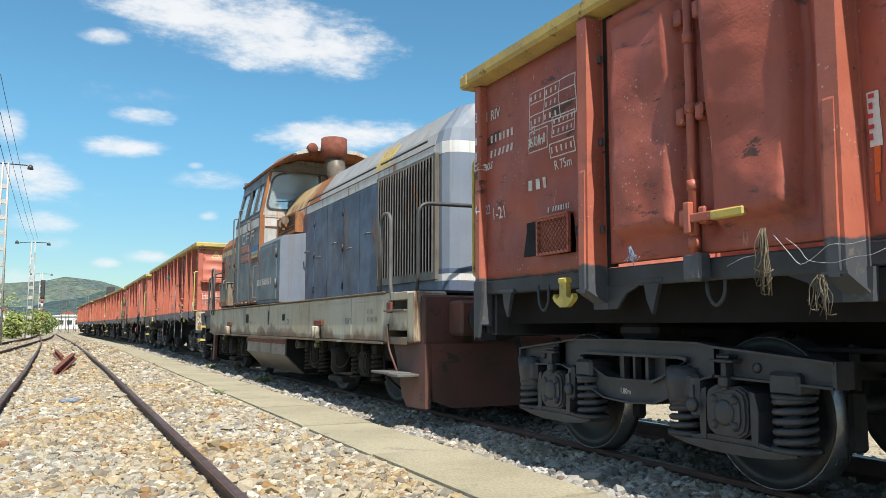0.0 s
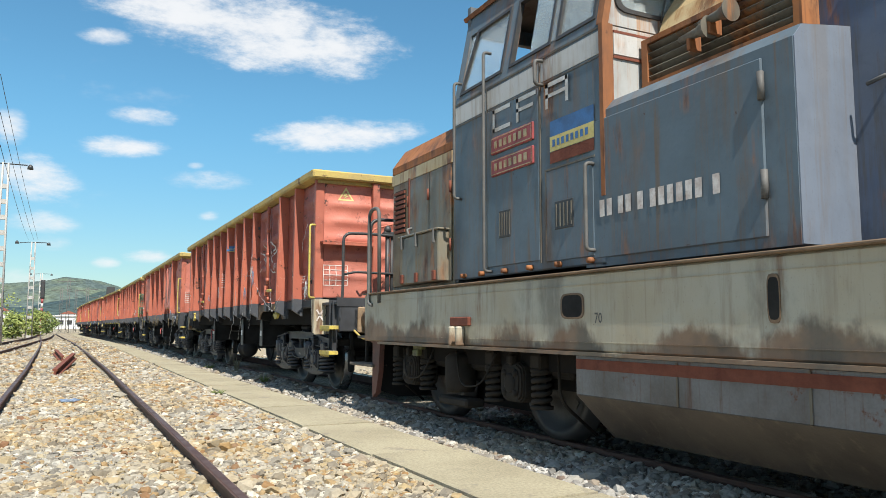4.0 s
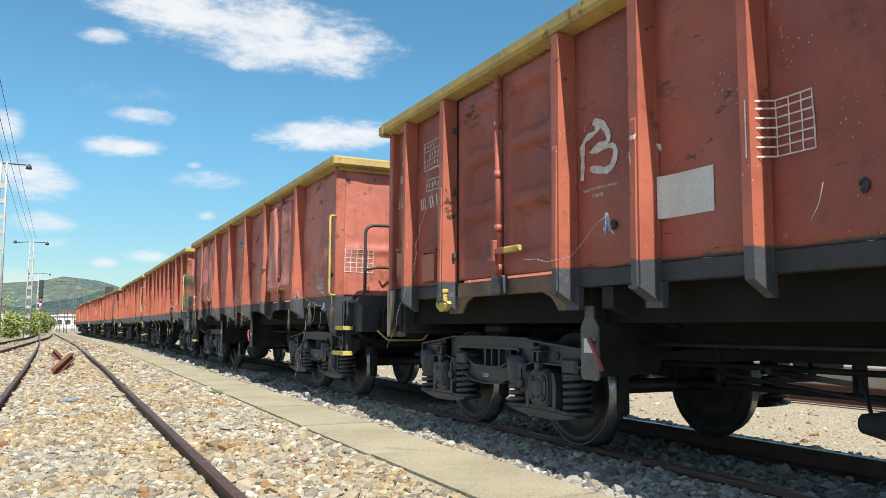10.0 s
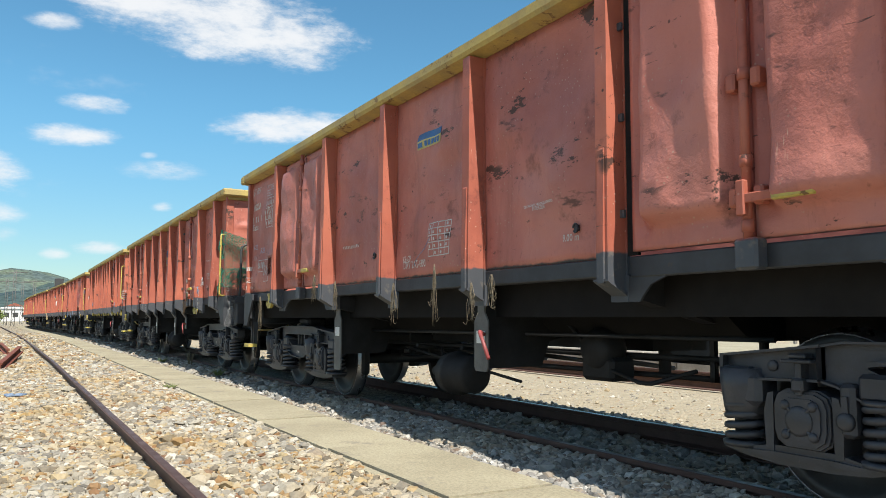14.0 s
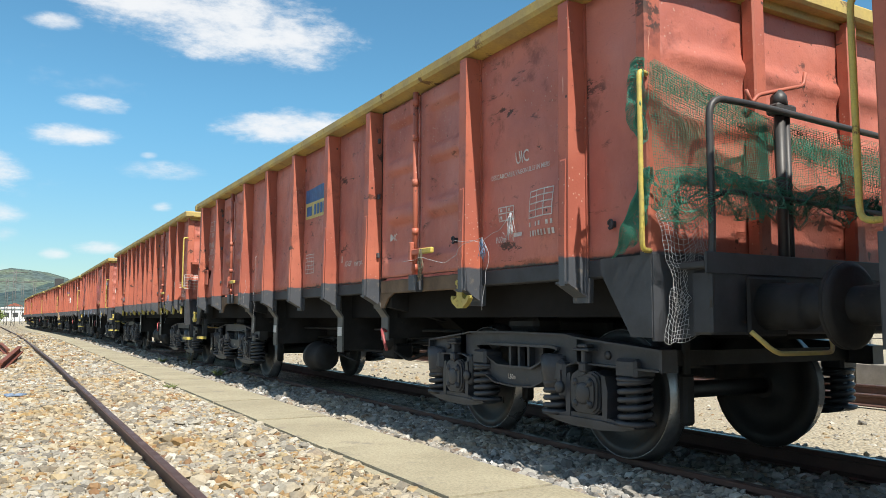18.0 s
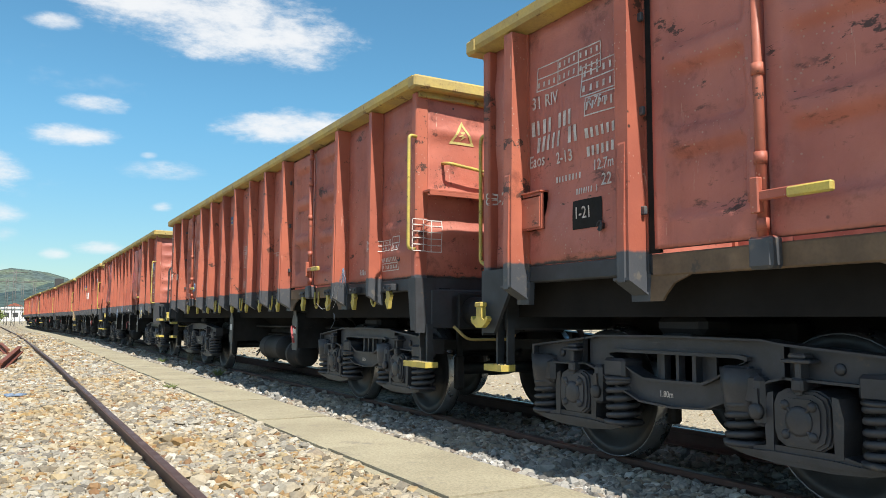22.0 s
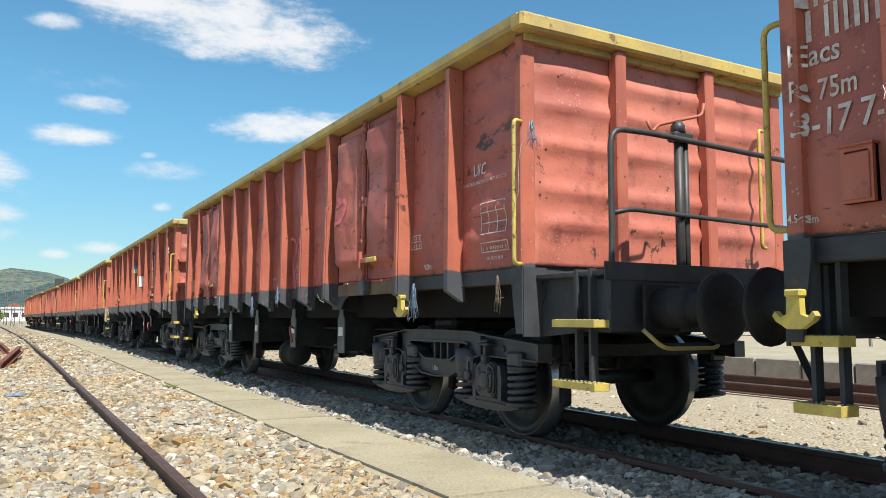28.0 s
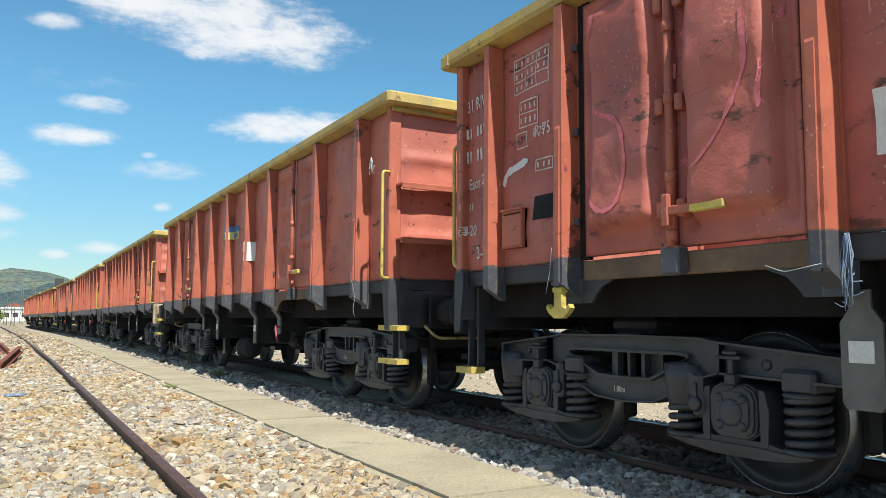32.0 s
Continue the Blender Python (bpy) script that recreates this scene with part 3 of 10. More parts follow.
def rounded(pts, r=0.06, n=4):
    """A polyline with its corners rounded, for bent pipes."""
    pts = [Vector(p) for p in pts]
    out = [pts[0]]
    for a, b, c in zip(pts, pts[1:], pts[2:]):
        u, v = (a - b), (c - b)
        d = min(r, u.length * 0.45, v.length * 0.45)
        p, q = b + u.normalized() * d, b + v.normalized() * d
        out += [p * (1 - t) ** 2 + b * 2 * t * (1 - t) + q * t * t for t in (i / n for i in range(n + 1))]
    return out + [pts[-1]]


SIDE_TURN = Matrix(((0, 0, -1, 0), (-1, 0, 0, 0), (0, 1, 0, 0), (0, 0, 0, 1)))    # writing on the side that faces -x
END_TURN = Matrix(((1, 0, 0, 0), (0, 0, -1, 0), (0, 1, 0, 0), (0, 0, 0, 1)))      # writing on the end that faces -y
TEXTS = {}


def lettering(words, size, material, parent, place, turn=SIDE_TURN, name="marking", spacing=1.0):
    """Stencilled words as a flat mesh, left end at place."""
    key = (words, round(size, 3), material.name)
    if key not in TEXTS:
        cu = bpy.data.curves.new("stencil", "FONT")
        cu.body, cu.size, cu.resolution_u, cu.space_character, cu.offset = words, size, 2, spacing, size * 0.012
        ob = bpy.data.objects.new("stencil", cu)
        scene.collection.objects.link(ob)
        bpy.context.view_layer.update()
        me = bpy.data.meshes.new_from_object(ob.evaluated_get(bpy.context.evaluated_depsgraph_get()))
        bpy.data.objects.remove(ob)
        me.materials.clear()
        me.materials.append(material)
        TEXTS[key] = me
    ob = tagged(part(name, TEXTS[key], material, parent, at=Matrix.Translation(place) @ turn @ Matrix.Diagonal((0.84, 1, 1, 1))), kind="stuff")
    return lay(ob, parent, 0.009) if on_side(parent, turn) else ob


SKINS = {}


def lay(ob, w, gap=0.005):
    """Lays flat paint onto the near side of a wagon, a few millimetres proud of the sheet, posts and doors."""
    if w.name not in SKINS:
        vs, fs = [], []
        for o in w.children:
            if o.name.split(".")[0] in ("side_panel", "door_leaf", "post", "corner_post") and o.matrix_basis[0][0] > 0:
                k = len(vs)
                vs += [o.matrix_basis @ q.co for q in o.data.vertices]
                fs += [tuple(i + k for i in p.vertices) for p in o.data.polygons]
        SKINS[w.name] = bvhtree.BVHTree.FromPolygons(vs, fs)
    tree_ = SKINS[w.name]
    me = ob.data.copy()
    me.transform(ob.matrix_basis)
    ob.matrix_basis = Matrix.Identity(4)
    for q in me.vertices:
        q.co.y, q.co.z = q.co.y + 0.065, 0.975 + (q.co.z - 0.975) * 1.018
        hit = tree_.ray_cast(Vector((-2.2, q.co.y, q.co.z)), Vector((1, 0, 0)))[0]
        if hit:
            q.co.x = hit.x - gap
    ob.data = me
    return ob


def lay_end(ob, w):
    """The same for paint on the wagon's front end."""
    key = w.name + "_end"
    if key not in SKINS:
        vs, fs = [], []
        for o in w.children:
            if o.name.split(".")[0] in ("end_panel", "end_post") and o.matrix_basis[0][0] > 0:
                k = len(vs)
                vs += [o.matrix_basis @ q.co for q in o.data.vertices]
                fs += [tuple(i + k for i in p.vertices) for p in o.data.polygons]
        SKINS[key] = bvhtree.BVHTree.FromPolygons(vs, fs)
    me = ob.data.copy()
    me.transform(ob.matrix_basis)
    ob.matrix_basis = Matrix.Identity(4)
    for q in me.vertices:
        hit = SKINS[key].ray_cast(Vector((q.co.x, -8.0, q.co.z)), Vector((0, 1, 0)))[0]
        if hit:
            q.co.y = hit.y - 0.005
    ob.data = me
    return ob


def on_side(parent, turn):
    return turn == SIDE_TURN and parent.name.startswith("goods_wagon")


def flat_bars(rects, material, parent, place, turn=SIDE_TURN, name="marking"):
    """Flat painted rectangles (x0, x1, y0, y1) in the plane of the writing."""
    s = Shape()
    for x0, x1, y0, y1 in rects:
        nx, ny = max(1, round((x1 - x0) / 0.07)), max(1, round((y1 - y0) / 0.07))
        vs = [(x0 + (x1 - x0) * i / nx, y0 + (y1 - y0) * j / ny, 0) for j in range(ny + 1) for i in range(nx + 1)]
        s.add(vs, [(j * (nx + 1) + i, j * (nx + 1) + i + 1, (j + 1) * (nx + 1) + i + 1, (j + 1) * (nx + 1) + i) for j in range(ny) for i in range(nx)])
    ob = part(name, s, material, parent, at=Matrix.Translation(place) @ turn)
    if on_side(parent, turn):
        lay(ob, parent, 0.005 + min(0.008, max(0.0, -place[0] - 1.525) * 0.8))
    elif turn == END_TURN and parent.name.startswith("goods_wagon"):
        lay_end(ob, parent)
    return tagged(ob, kind="stuff") if len(rects) > 1 else ob


def outline(w, h, t=0.012, rows=(), cols=()):
    r = [(0, w, 0, t), (0, w, h - t, h), (0, t, 0, h), (w - t, w, 0, h)]
    r += [(0, w, y, y + t) for y in rows] + [(x, x + t, 0, h) for x in cols]
    return r


def stroke(points, width, material, parent, place, turn=SIDE_TURN, name="painted_line", jitter=0.0):
    """A sprayed or brushed line as a flat ribbon."""
    s, rnd = Shape(), random.Random(len(points) + int(1000 * width))
    pts = [Vector((*p, 0)) for p in rounded([(x, y, 0) for x, y in points], 0.2, 4) for p in [tuple(p)[:2]]]
    fine = []
    for p, q in zip(pts, pts[1:]):
        n = max(1, int((q - p).length / 0.04))
        fine += [p.lerp(q, i / n) for i in range(n)]
    pts = fine + [pts[-1]]
    vs = []
    for i, p in enumerate(pts):
        d = (pts[min(i + 1, len(pts) - 1)] - pts[max(i - 1, 0)]).normalized()
        nrm = Vector((-d.y, d.x, 0)) * width * (0.5 + jitter * rnd.uniform(-0.5, 0.5))
        vs += [p + nrm, p - nrm]
    s.add(vs, [(2 * i, 2 * i + 1, 2 * i + 3, 2 * i + 2) for i in range(len(pts) - 1)])
    ob = part(name, s, material, parent, at=Matrix.Translation(place) @ turn)
    if not on_side(parent, turn):
        return ob
    lay(ob, parent)
    # the spray breaks off where the surface jumps from panel to post
    bm = bmesh.new()
    bm.from_mesh(ob.data)
    span = lambda f: max((ob.matrix_basis @ v.co).x for v in f.verts) - min((ob.matrix_basis @ v.co).x for v in f.verts)
    bmesh.ops.delete(bm, geom=[f for f in bm.faces if span(f) > 0.04], context="FACES")
    bm.to_mesh(ob.data)
    bm.free()
    return ob

# ---- the ground and the tracks ----
TRACK = 4.68          # the train's track
GAUGE = 0.75
SOIL = -0.17


def gravel(name, pale, warm, stone=26.0, bump=0.9):
    m = bpy.data.materials.new(name)
    m.use_nodes = True
    nt = m.node_tree
    N, L = nt.nodes.new, nt.links.new
    b = nt.nodes["Principled BSDF"]
    b.inputs["Roughness"].default_value = 0.93
    co = N("ShaderNodeTexCoord")
    vo = N("ShaderNodeTexVoronoi")
    vo.inputs["Scale"].default_value = stone
    L(co.outputs["Object"], vo.inputs["Vector"])
    big = N("ShaderNodeTexNoise")
    big.inputs["Scale"].default_value, big.inputs["Detail"].default_value = 0.55, 6
    L(co.outputs["Object"], big.inputs["Vector"])
    r1 = N("ShaderNodeMapRange")
    r1.inputs["From Min"].default_value, r1.inputs["From Max"].default_value = 0.35, 0.65
    L(big.outputs[0], r1.inputs[0])
    base = N("ShaderNodeMix")
    base.data_type = "RGBA"
    base.inputs["A"].default_value, base.inputs["B"].default_value = (*pale, 1), (*warm, 1)
    L(r1.outputs[0], base.inputs[0])
    sep = N("ShaderNodeSeparateColor")
    L(vo.outputs["Color"], sep.inputs[0])
    mul = N("ShaderNodeMapRange")
    mul.inputs["To Min"].default_value, mul.inputs["To Max"].default_value = 0.30, 1.5
    L(sep.outputs[0], mul.inputs[0])
    mx = N("ShaderNodeMix")
    mx.data_type, mx.blend_type = "RGBA", "MULTIPLY"
    mx.inputs[0].default_value = 1.0
    L(base.outputs["Result"], mx.inputs["A"])
    L(mul.outputs[0], mx.inputs["B"])
    # trodden sandy dirt beyond the train's track
    sx, edge, dirt, grit, sand = N("ShaderNodeSeparateXYZ"), N("ShaderNodeMapRange"), N("ShaderNodeMix"), N("ShaderNodeTexNoise"), N("ShaderNodeMix")
    L(co.outputs["Object"], sx.inputs[0])
    edge.inputs["From Min"].default_value, edge.inputs["From Max"].default_value = 5.6, 6.0
    L(sx.outputs[0], edge.inputs[0])
    grit.inputs["Scale"].default_value, grit.inputs["Detail"].default_value = 9.0, 8
    L(co.outputs["Object"], grit.inputs["Vector"])
    sand.data_type = dirt.data_type = "RGBA"
    sand.inputs["A"].default_value, sand.inputs["B"].default_value = (0.25, 0.205, 0.135, 1), (0.47, 0.41, 0.30, 1)
    L(grit.outputs[0], sand.inputs[0])
    L(edge.outputs[0], dirt.inputs[0])
    L(mx.outputs["Result"], dirt.inputs["A"])
    L(sand.outputs["Result"], dirt.inputs["B"])
    L(dirt.outputs["Result"], b.inputs["Base Color"])
    bp = N("ShaderNodeBump")
    bp.inputs["Strength"].default_value, bp.inputs["Distance"].default_value = bump, 0.03
    bp.invert = True
    L(vo.outputs["Distance"], bp.inputs["Height"])
    L(bp.outputs[0], b.inputs["Normal"])
    return m


GRAVEL = gravel("limestone_ballast", (0.33, 0.30, 0.24), (0.30, 0.24, 0.15))


def ground_height(x, y):
    h = SOIL + 0.02 * noise.noise((x * 0.6, y * 0.35, 2.0))
    if -0.6 < x < 0.92:
        h += 0.06
    elif 1.04 < x < 2.3:
        h += 0.075
    elif 3.1 < x < 3.9:
        h += 0.06 + 0.05 * (x - 3.1) / 0.8
    elif 5.5 < x < 6.3:
        h += 0.06
    return h


def make_ground():
    s = Shape()
    xs = [-3000, -600, -120, -40, -20, -12, -8, -6, -4.5, -3.2, -2.4] + [round(-1.9 + 0.27 * i, 3) for i in range(32)] + [7.2, 8, 9, 10, 12, 14, 18, 30, 60, 200, 800, 3000]
    ys = [-400, -60, -20, -8, -4, -2] + [round(-1 + 0.5 * i, 2) for i in range(60)] + [30, 32, 35, 40, 46, 54, 64, 78, 95, 120, 160, 240, 400, 800, 1600, 3200]
    vs = [(x, y, ground_height(x, y) if abs(x) < 40 and -10 < y < 150 else SOIL) for y in ys for x in xs]
    n = len(xs)
    s.add(vs, [(j * n + i, j * n + i + 1, (j + 1) * n + i + 1, (j + 1) * n + i) for j in range(len(ys) - 1) for i in range(n - 1)], True)
    tagged(part("ground", s, GRAVEL), "pale limestone ballast and gravel yard ground", "ground", kind="structure")


def bend(y):
    """Sideways drift of the rails with distance."""
    if y < 40:
        return 0.0
    t = min((y - 40) / 65, 1.0)
    d = -1.5 * t * t * (3 - 2 * t)
    if y > 105:
        d += (y - 105) ** 2 / 260
    return d


RAIL_PROFILE = [(-0.065, -0.16), (0.065, -0.16), (0.065, -0.145), (0.012, -0.125), (0.010, -0.045), (0.034, -0.035), (0.036, -0.008), (0.028, 0.0), (-0.028, 0.0), (-0.036, -0.008), (-0.034, -0.035), (-0.010, -0.045), (-0.012, -0.125), (-0.065, -0.145)]


def rail(name, x, label, drift, top, y0=-25, y1=240, bright=None):
    s, h = Shape(), Shape()
    ys = [y0 + 0.0] + [y for y in range(-20, 40, 20)] + list(range(40, int(y1) + 1, 8))
    k = len(RAIL_PROFILE)
    vs = [(x + px + drift(y), y, pz + top) for y in ys for px, pz in RAIL_PROFILE]
    s.add(vs, [(i * k + j, i * k + (j + 1) % k, (i + 1) * k + (j + 1) % k, (i + 1) * k + j) for i in range(len(ys) - 1) for j in range(k)])
    ob = tagged(part(name, s, RAILM), label, "rail", kind="structure")
    vs = [(x + q + drift(y), y, top + 0.002) for y in ys for q in (-0.026, 0.026)]
    h.add(vs, [(2 * i, 2 * i + 1, 2 * i + 3, 2 * i + 2) for i in range(len(ys) - 1)])
    part("running_band", h, bright or RAILTOP, ob)
    return ob


def left_drift(y):
    return 0.0 if y < 8 else -0.00023 * (min(y, 60) - 8) ** 2 - (0.024 * (y - 60) if y > 60 else 0)


def make_tracks():
    for dx, n in ((-GAUGE, "train_rail_near"), (GAUGE, "train_rail_far")):
        rail(n, TRACK + dx, "worn steel rail under the goods train", bend, 0.0, bright=SHINY if dx > 0 else RAILTOP)
    for x, n in ((-0.66, "side_rail_left"), (0.98, "side_rail_right")):
        rail(n, x, "rust-brown rail of the empty siding", left_drift, 0.0, y1=110)
    for x, n in ((-4.6, "yard_rail_a"), (-3.1, "yard_rail_b")):
        rail(n, x, "rust-brown rail of a yard track", lambda y: 0.03 * max(0, min(y, 75)), 0.0, y1=110)
    for x, n in ((10.0, "platform_rail_a"), (11.5, "platform_rail_b")):
        rail(n, x, "orange-rusted rail beside the platform", lambda y: 0.0, 0.02, y1=120)
    # concrete cable-duct path between the tracks: slabs end to end
    path = tagged(thing("path", "weathered concrete slab path between two tracks", "path"), kind="structure")
    y, i = -6.0, 0
    rnd = random.Random(5)
    while y < 130:
        ln = 1.98 if y < 60 else 5.98
        s = Shape()
        a, c = bend(y) * 0.9, bend(y + ln) * 0.9
        e = rnd.uniform(-0.006, 0.006)
        vs = [(2.31 + a, y, SOIL - 0.05), (3.10 + a, y, SOIL - 0.05), (3.10 + c, y + ln, SOIL - 0.05), (2.31 + c, y + ln, SOIL - 0.05)]
        top = SOIL + 0.10 + e
        s.add(vs + [(p[0] + (0.012 if q in (0, 3) else -0.012), p[1] + (0.01 if q < 2 else -0.01), top) for q, p in enumerate(vs)], [(0, 3, 2, 1), (4, 5, 6, 7)] + [(q, (q + 1) % 4, 4 + (q + 1) % 4, 4 + q) for q in range(4)])
        part("slab", s, CONC, path)
        part("lip", Shape().prism([(0, SOIL - 0.05), (0.05, SOIL - 0.05), (0.05, SOIL + 0.095), (0, SOIL + 0.085)], "y", 0, ln).mesh("lip", CONC), CONC, path, at=Matrix.Translation((2.235 + (a + c) / 2, y, e)))
        y += ln + 0.02
        i += 1


make_ground()
make_tracks()

# ---- goods wagons ----
HW, HL = 1.40, 6.07          # panel plane, half length of the body
Z_SILL, Z_BODY, Z_TOP = 1.25, 1.37, 3.10
LAYOUTS = {   # bays along the side from the front end: lengths and kinds (p panel, d door)
    "many": ((0.90, "p"), (0.90, "p"), (1.95, "d"), (0.845, "p"), (0.845, "p"), (0.845, "p"), (0.845, "p"), (0.845, "p"), (0.845, "p"), (1.85, "d"), (0.90, "p"), (0.565, "p")),
    "many_wide": ((0.98, "p"), (0.90, "p"), (1.87, "d"), (0.845, "p"), (0.845, "p"), (0.845, "p"), (0.845, "p"), (0.845, "p"), (0.845, "p"), (1.85, "d"), (0.90, "p"), (0.565, "p")),
    "three": ((1.76, "p"), (2.0, "d"), (1.61, "p"), (1.61, "p"), (1.61, "p"), (1.87, "d"), (1.68, "p")),
    "four": ((0.68, "p"), (1.29, "p"), (1.90, "d"), (1.17, "p"), (1.22, "p"), (1.19, "p"), (1.22, "p"), (1.81, "d"), (1.195, "p"), (0.47, "p")),
}
MESHES = {}


def cached(key, build):
    if key not in MESHES:
        MESHES[key] = build()
    return MESHES[key]


def dents(y, z, seed, amount):
    v = noise.noise((y * 1.3 + seed * 7.1, z * 1.5, seed * 3.3)) * 0.7 + noise.noise((y * 3.1 + seed, z * 3.6, 9.0 + seed)) * 0.42 + noise.noise((y * 6.3 + seed, z * 7.1, 2.0 + seed)) * 0.17
    return max(-0.25, v) * amount


def side_sheet(y0, y1, seed, amount=0.05, ridges=()):
    w = y1 - y0

    def fn(u, v):
        y, z = y0 + w * u, Z_BODY + (Z_TOP - Z_BODY) * v
        e = min(u, 1 - u, v, 1 - v)
        d = dents(y, z, seed, amount * min(1.25, 0.55 + w * 0.45))
        for c in ridges:
            d += 0.034 * math.exp(-((z - c) / 0.05) ** 2) * (1 - 0.5 * u)
        return (-HW - d * min(1, e * 7), y, z)
    return Shape().sheet(max(8, int(w * 16)), 34 if ridges else 26, fn, (0.03, 0, 0)).mesh("side_panel", RED)


def bulge(u, v, u0, u1, v0, v1, soft, h):
    def st(a, b, x):
        t = max(0.0, min(1.0, (x - a) / (b - a)))
        return t * t * (3 - 2 * t)
    return h * st(u0, u0 + soft, u) * (1 - st(u1 - soft, u1, u)) * st(v0, v0 + soft * 0.6, v) * (1 - st(v1 - soft * 0.6, v1, v))


def door_sheet(y0, y1, seed, style):
    def fn(u, v):
        y, z = y0 + (y1 - y0) * u, Z_BODY + 0.02 + (Z_TOP - Z_BODY - 0.05) * v
        e = min(1, min(u, 1 - u, v, 1 - v) * 7)
        d = dents(y, z, seed, 0.03) * e
        if style == "tall":
            d += bulge(u, v, 0.10, 0.90, 0.07, 0.96, 0.085, 0.095) - bulge(u, v, 0.03, 0.20, 0.04, 0.98, 0.06, 0.03) - bulge(u, v, 0.80, 0.97, 0.04, 0.98, 0.06, 0.03)
            d += (0.055 * noise.noise((y * 1.4 + seed, z * 1.1, 4.0 + seed)) + 0.022 * noise.noise((y * 3.4 + seed, z * 2.7, 8.0 + seed))) * e
        else:
            d -= bulge(u, v, 0.13, 0.87, 0.09, 0.34, 0.07, 0.055) + bulge(u, v, 0.13, 0.87, 0.38, 0.63, 0.07, 0.055) + bulge(u, v, 0.13, 0.87, 0.67, 0.92, 0.07, 0.055)
        return (-HW - 0.035 - d, y, z)
    return Shape().sheet(30, 64, fn, (0.06, 0, 0)).mesh("door_leaf", RED)


def post_mesh(w, heavy, deep):
    """Upright of the side wall: a deep box rib that tapers a little upwards, with a stiffener on its lower half and a foot plate."""
    lo, hi = (0.162 if heavy else 0.146), (0.148 if heavy else 0.134)
    prof = [(-HW, Z_TOP), (-HW - hi, Z_TOP), (-HW - (hi + lo) / 2, 2.2), (-HW - lo, 1.5), (-HW - lo, 1.215), (-HW, 1.125), (-HW + 0.02, 1.125), (-HW + 0.02, 1.3)]
    s = Shape().prism(prof, "y", -w * 0.36, w * 0.36)
    s.prism([(-HW, Z_TOP), (-HW - 0.016, Z_TOP), (-HW - 0.018, 1.25), (-HW, 1.25)], "y", -w * 0.45, w * 0.45)
    if heavy:
        top = 2.02 if deep else 2.25
        k = (hi + lo) / 2 + 0.004
        s.prism([(-HW - k + 0.01, top + 0.03), (-HW - k - 0.004, top), (-HW - lo - 0.016, 1.5), (-HW - lo - 0.016, 1.2), (-HW - lo + 0.02, 1.2)], "y", -w * 0.2, w * 0.2)
        s.prism([(-HW - lo - 0.014, 1.226), (-HW - lo - 0.014, 1.212), (-HW, 1.113), (-HW, 1.127)], "y", -w * 0.46, w * 0.46)
        s.prism([(-0.085, 1.25), (-0.075, 1.09), (0.075, 1.09), (0.085, 1.25)], "x", -HW - 0.024, -HW + 0.02)
    return s.mesh("post", RED2)


def bogie_side_mesh():
    """Cast side frame: flanged plate with a divided window and long arms over the axleboxes."""
    outer = [(-0.80, 0.845), (-0.66, 0.868), (0.0, 0.875), (0.66, 0.868), (0.80, 0.845), (0.80, 0.69), (0.70, 0.665), (0.56, 0.60), (0.42, 0.535), (0.26, 0.475), (0.0, 0.46), (-0.26, 0.475), (-0.42, 0.535), (-0.56, 0.60), (-0.70, 0.665), (-0.80, 0.69)]
    inner = [(-0.56, 0.78), (-0.5, 0.79), (0.0, 0.79), (0.5, 0.79), (0.56, 0.78), (0.56, 0.76), (0.50, 0.735), (0.42, 0.69), (0.33, 0.64), (0.24, 0.60), (0.0, 0.596), (-0.24, 0.60), (-0.33, 0.64), (-0.42, 0.69), (-0.50, 0.735), (-0.56, 0.76)]
    s = Shape().ring(outer, inner, "x", -1.12, -1.03)
    grow = lambda pts, k: [(y, z + k * (1 if z > 0.7 else -1)) for y, z in pts]
    s.ring(grow(outer, 0.012), outer[:4] + outer[4:], "x", -1.165, -1.02)          # outer flange
    s.ring(inner, [(y * 0.965, 0.69 + (z - 0.69) * 0.80) for y, z in inner], "x", -1.155, -1.03)   # flange round the window
    for y, w in ((-0.15, 0.015), (0.10, 0.015), (-0.02, 0.012)):
        s.box(-1.115, -1.04, y - w, y + w, 0.595, 0.795)
    s.box(-1.06, -1.04, -0.27, 0.2, 0.60, 0.79)
    for e, far in ((-1, 1.60), (1, 1.385)):      # arms over the axleboxes
        s.prism([(e * 0.78, 0.85), (e * far, 0.785), (e * far, 0.665), (e * 0.78, 0.685)], "x", -1.12, -1.03)
        s.prism([(e * 0.78, 0.862), (e * far, 0.797), (e * far, 0.783), (e * 0.78, 0.848)], "x", -1.17, -1.02)
        s.prism([(e * 0.78, 0.688), (e * far, 0.668), (e * far, 0.655), (e * 0.78, 0.674)], "x", -1.165, -1.03)
        s.box(-1.165, -1.03, e * far - 0.012, e * far + 0.012, 0.655, 0.797)
        s.lathe([(-1.135, 0.0), (-1.135, 0.028), (-1.118, 0.032)], "x", (0, e * 1.08, 0.742), 10)
    return s.mesh("side_frame", BOGIE)


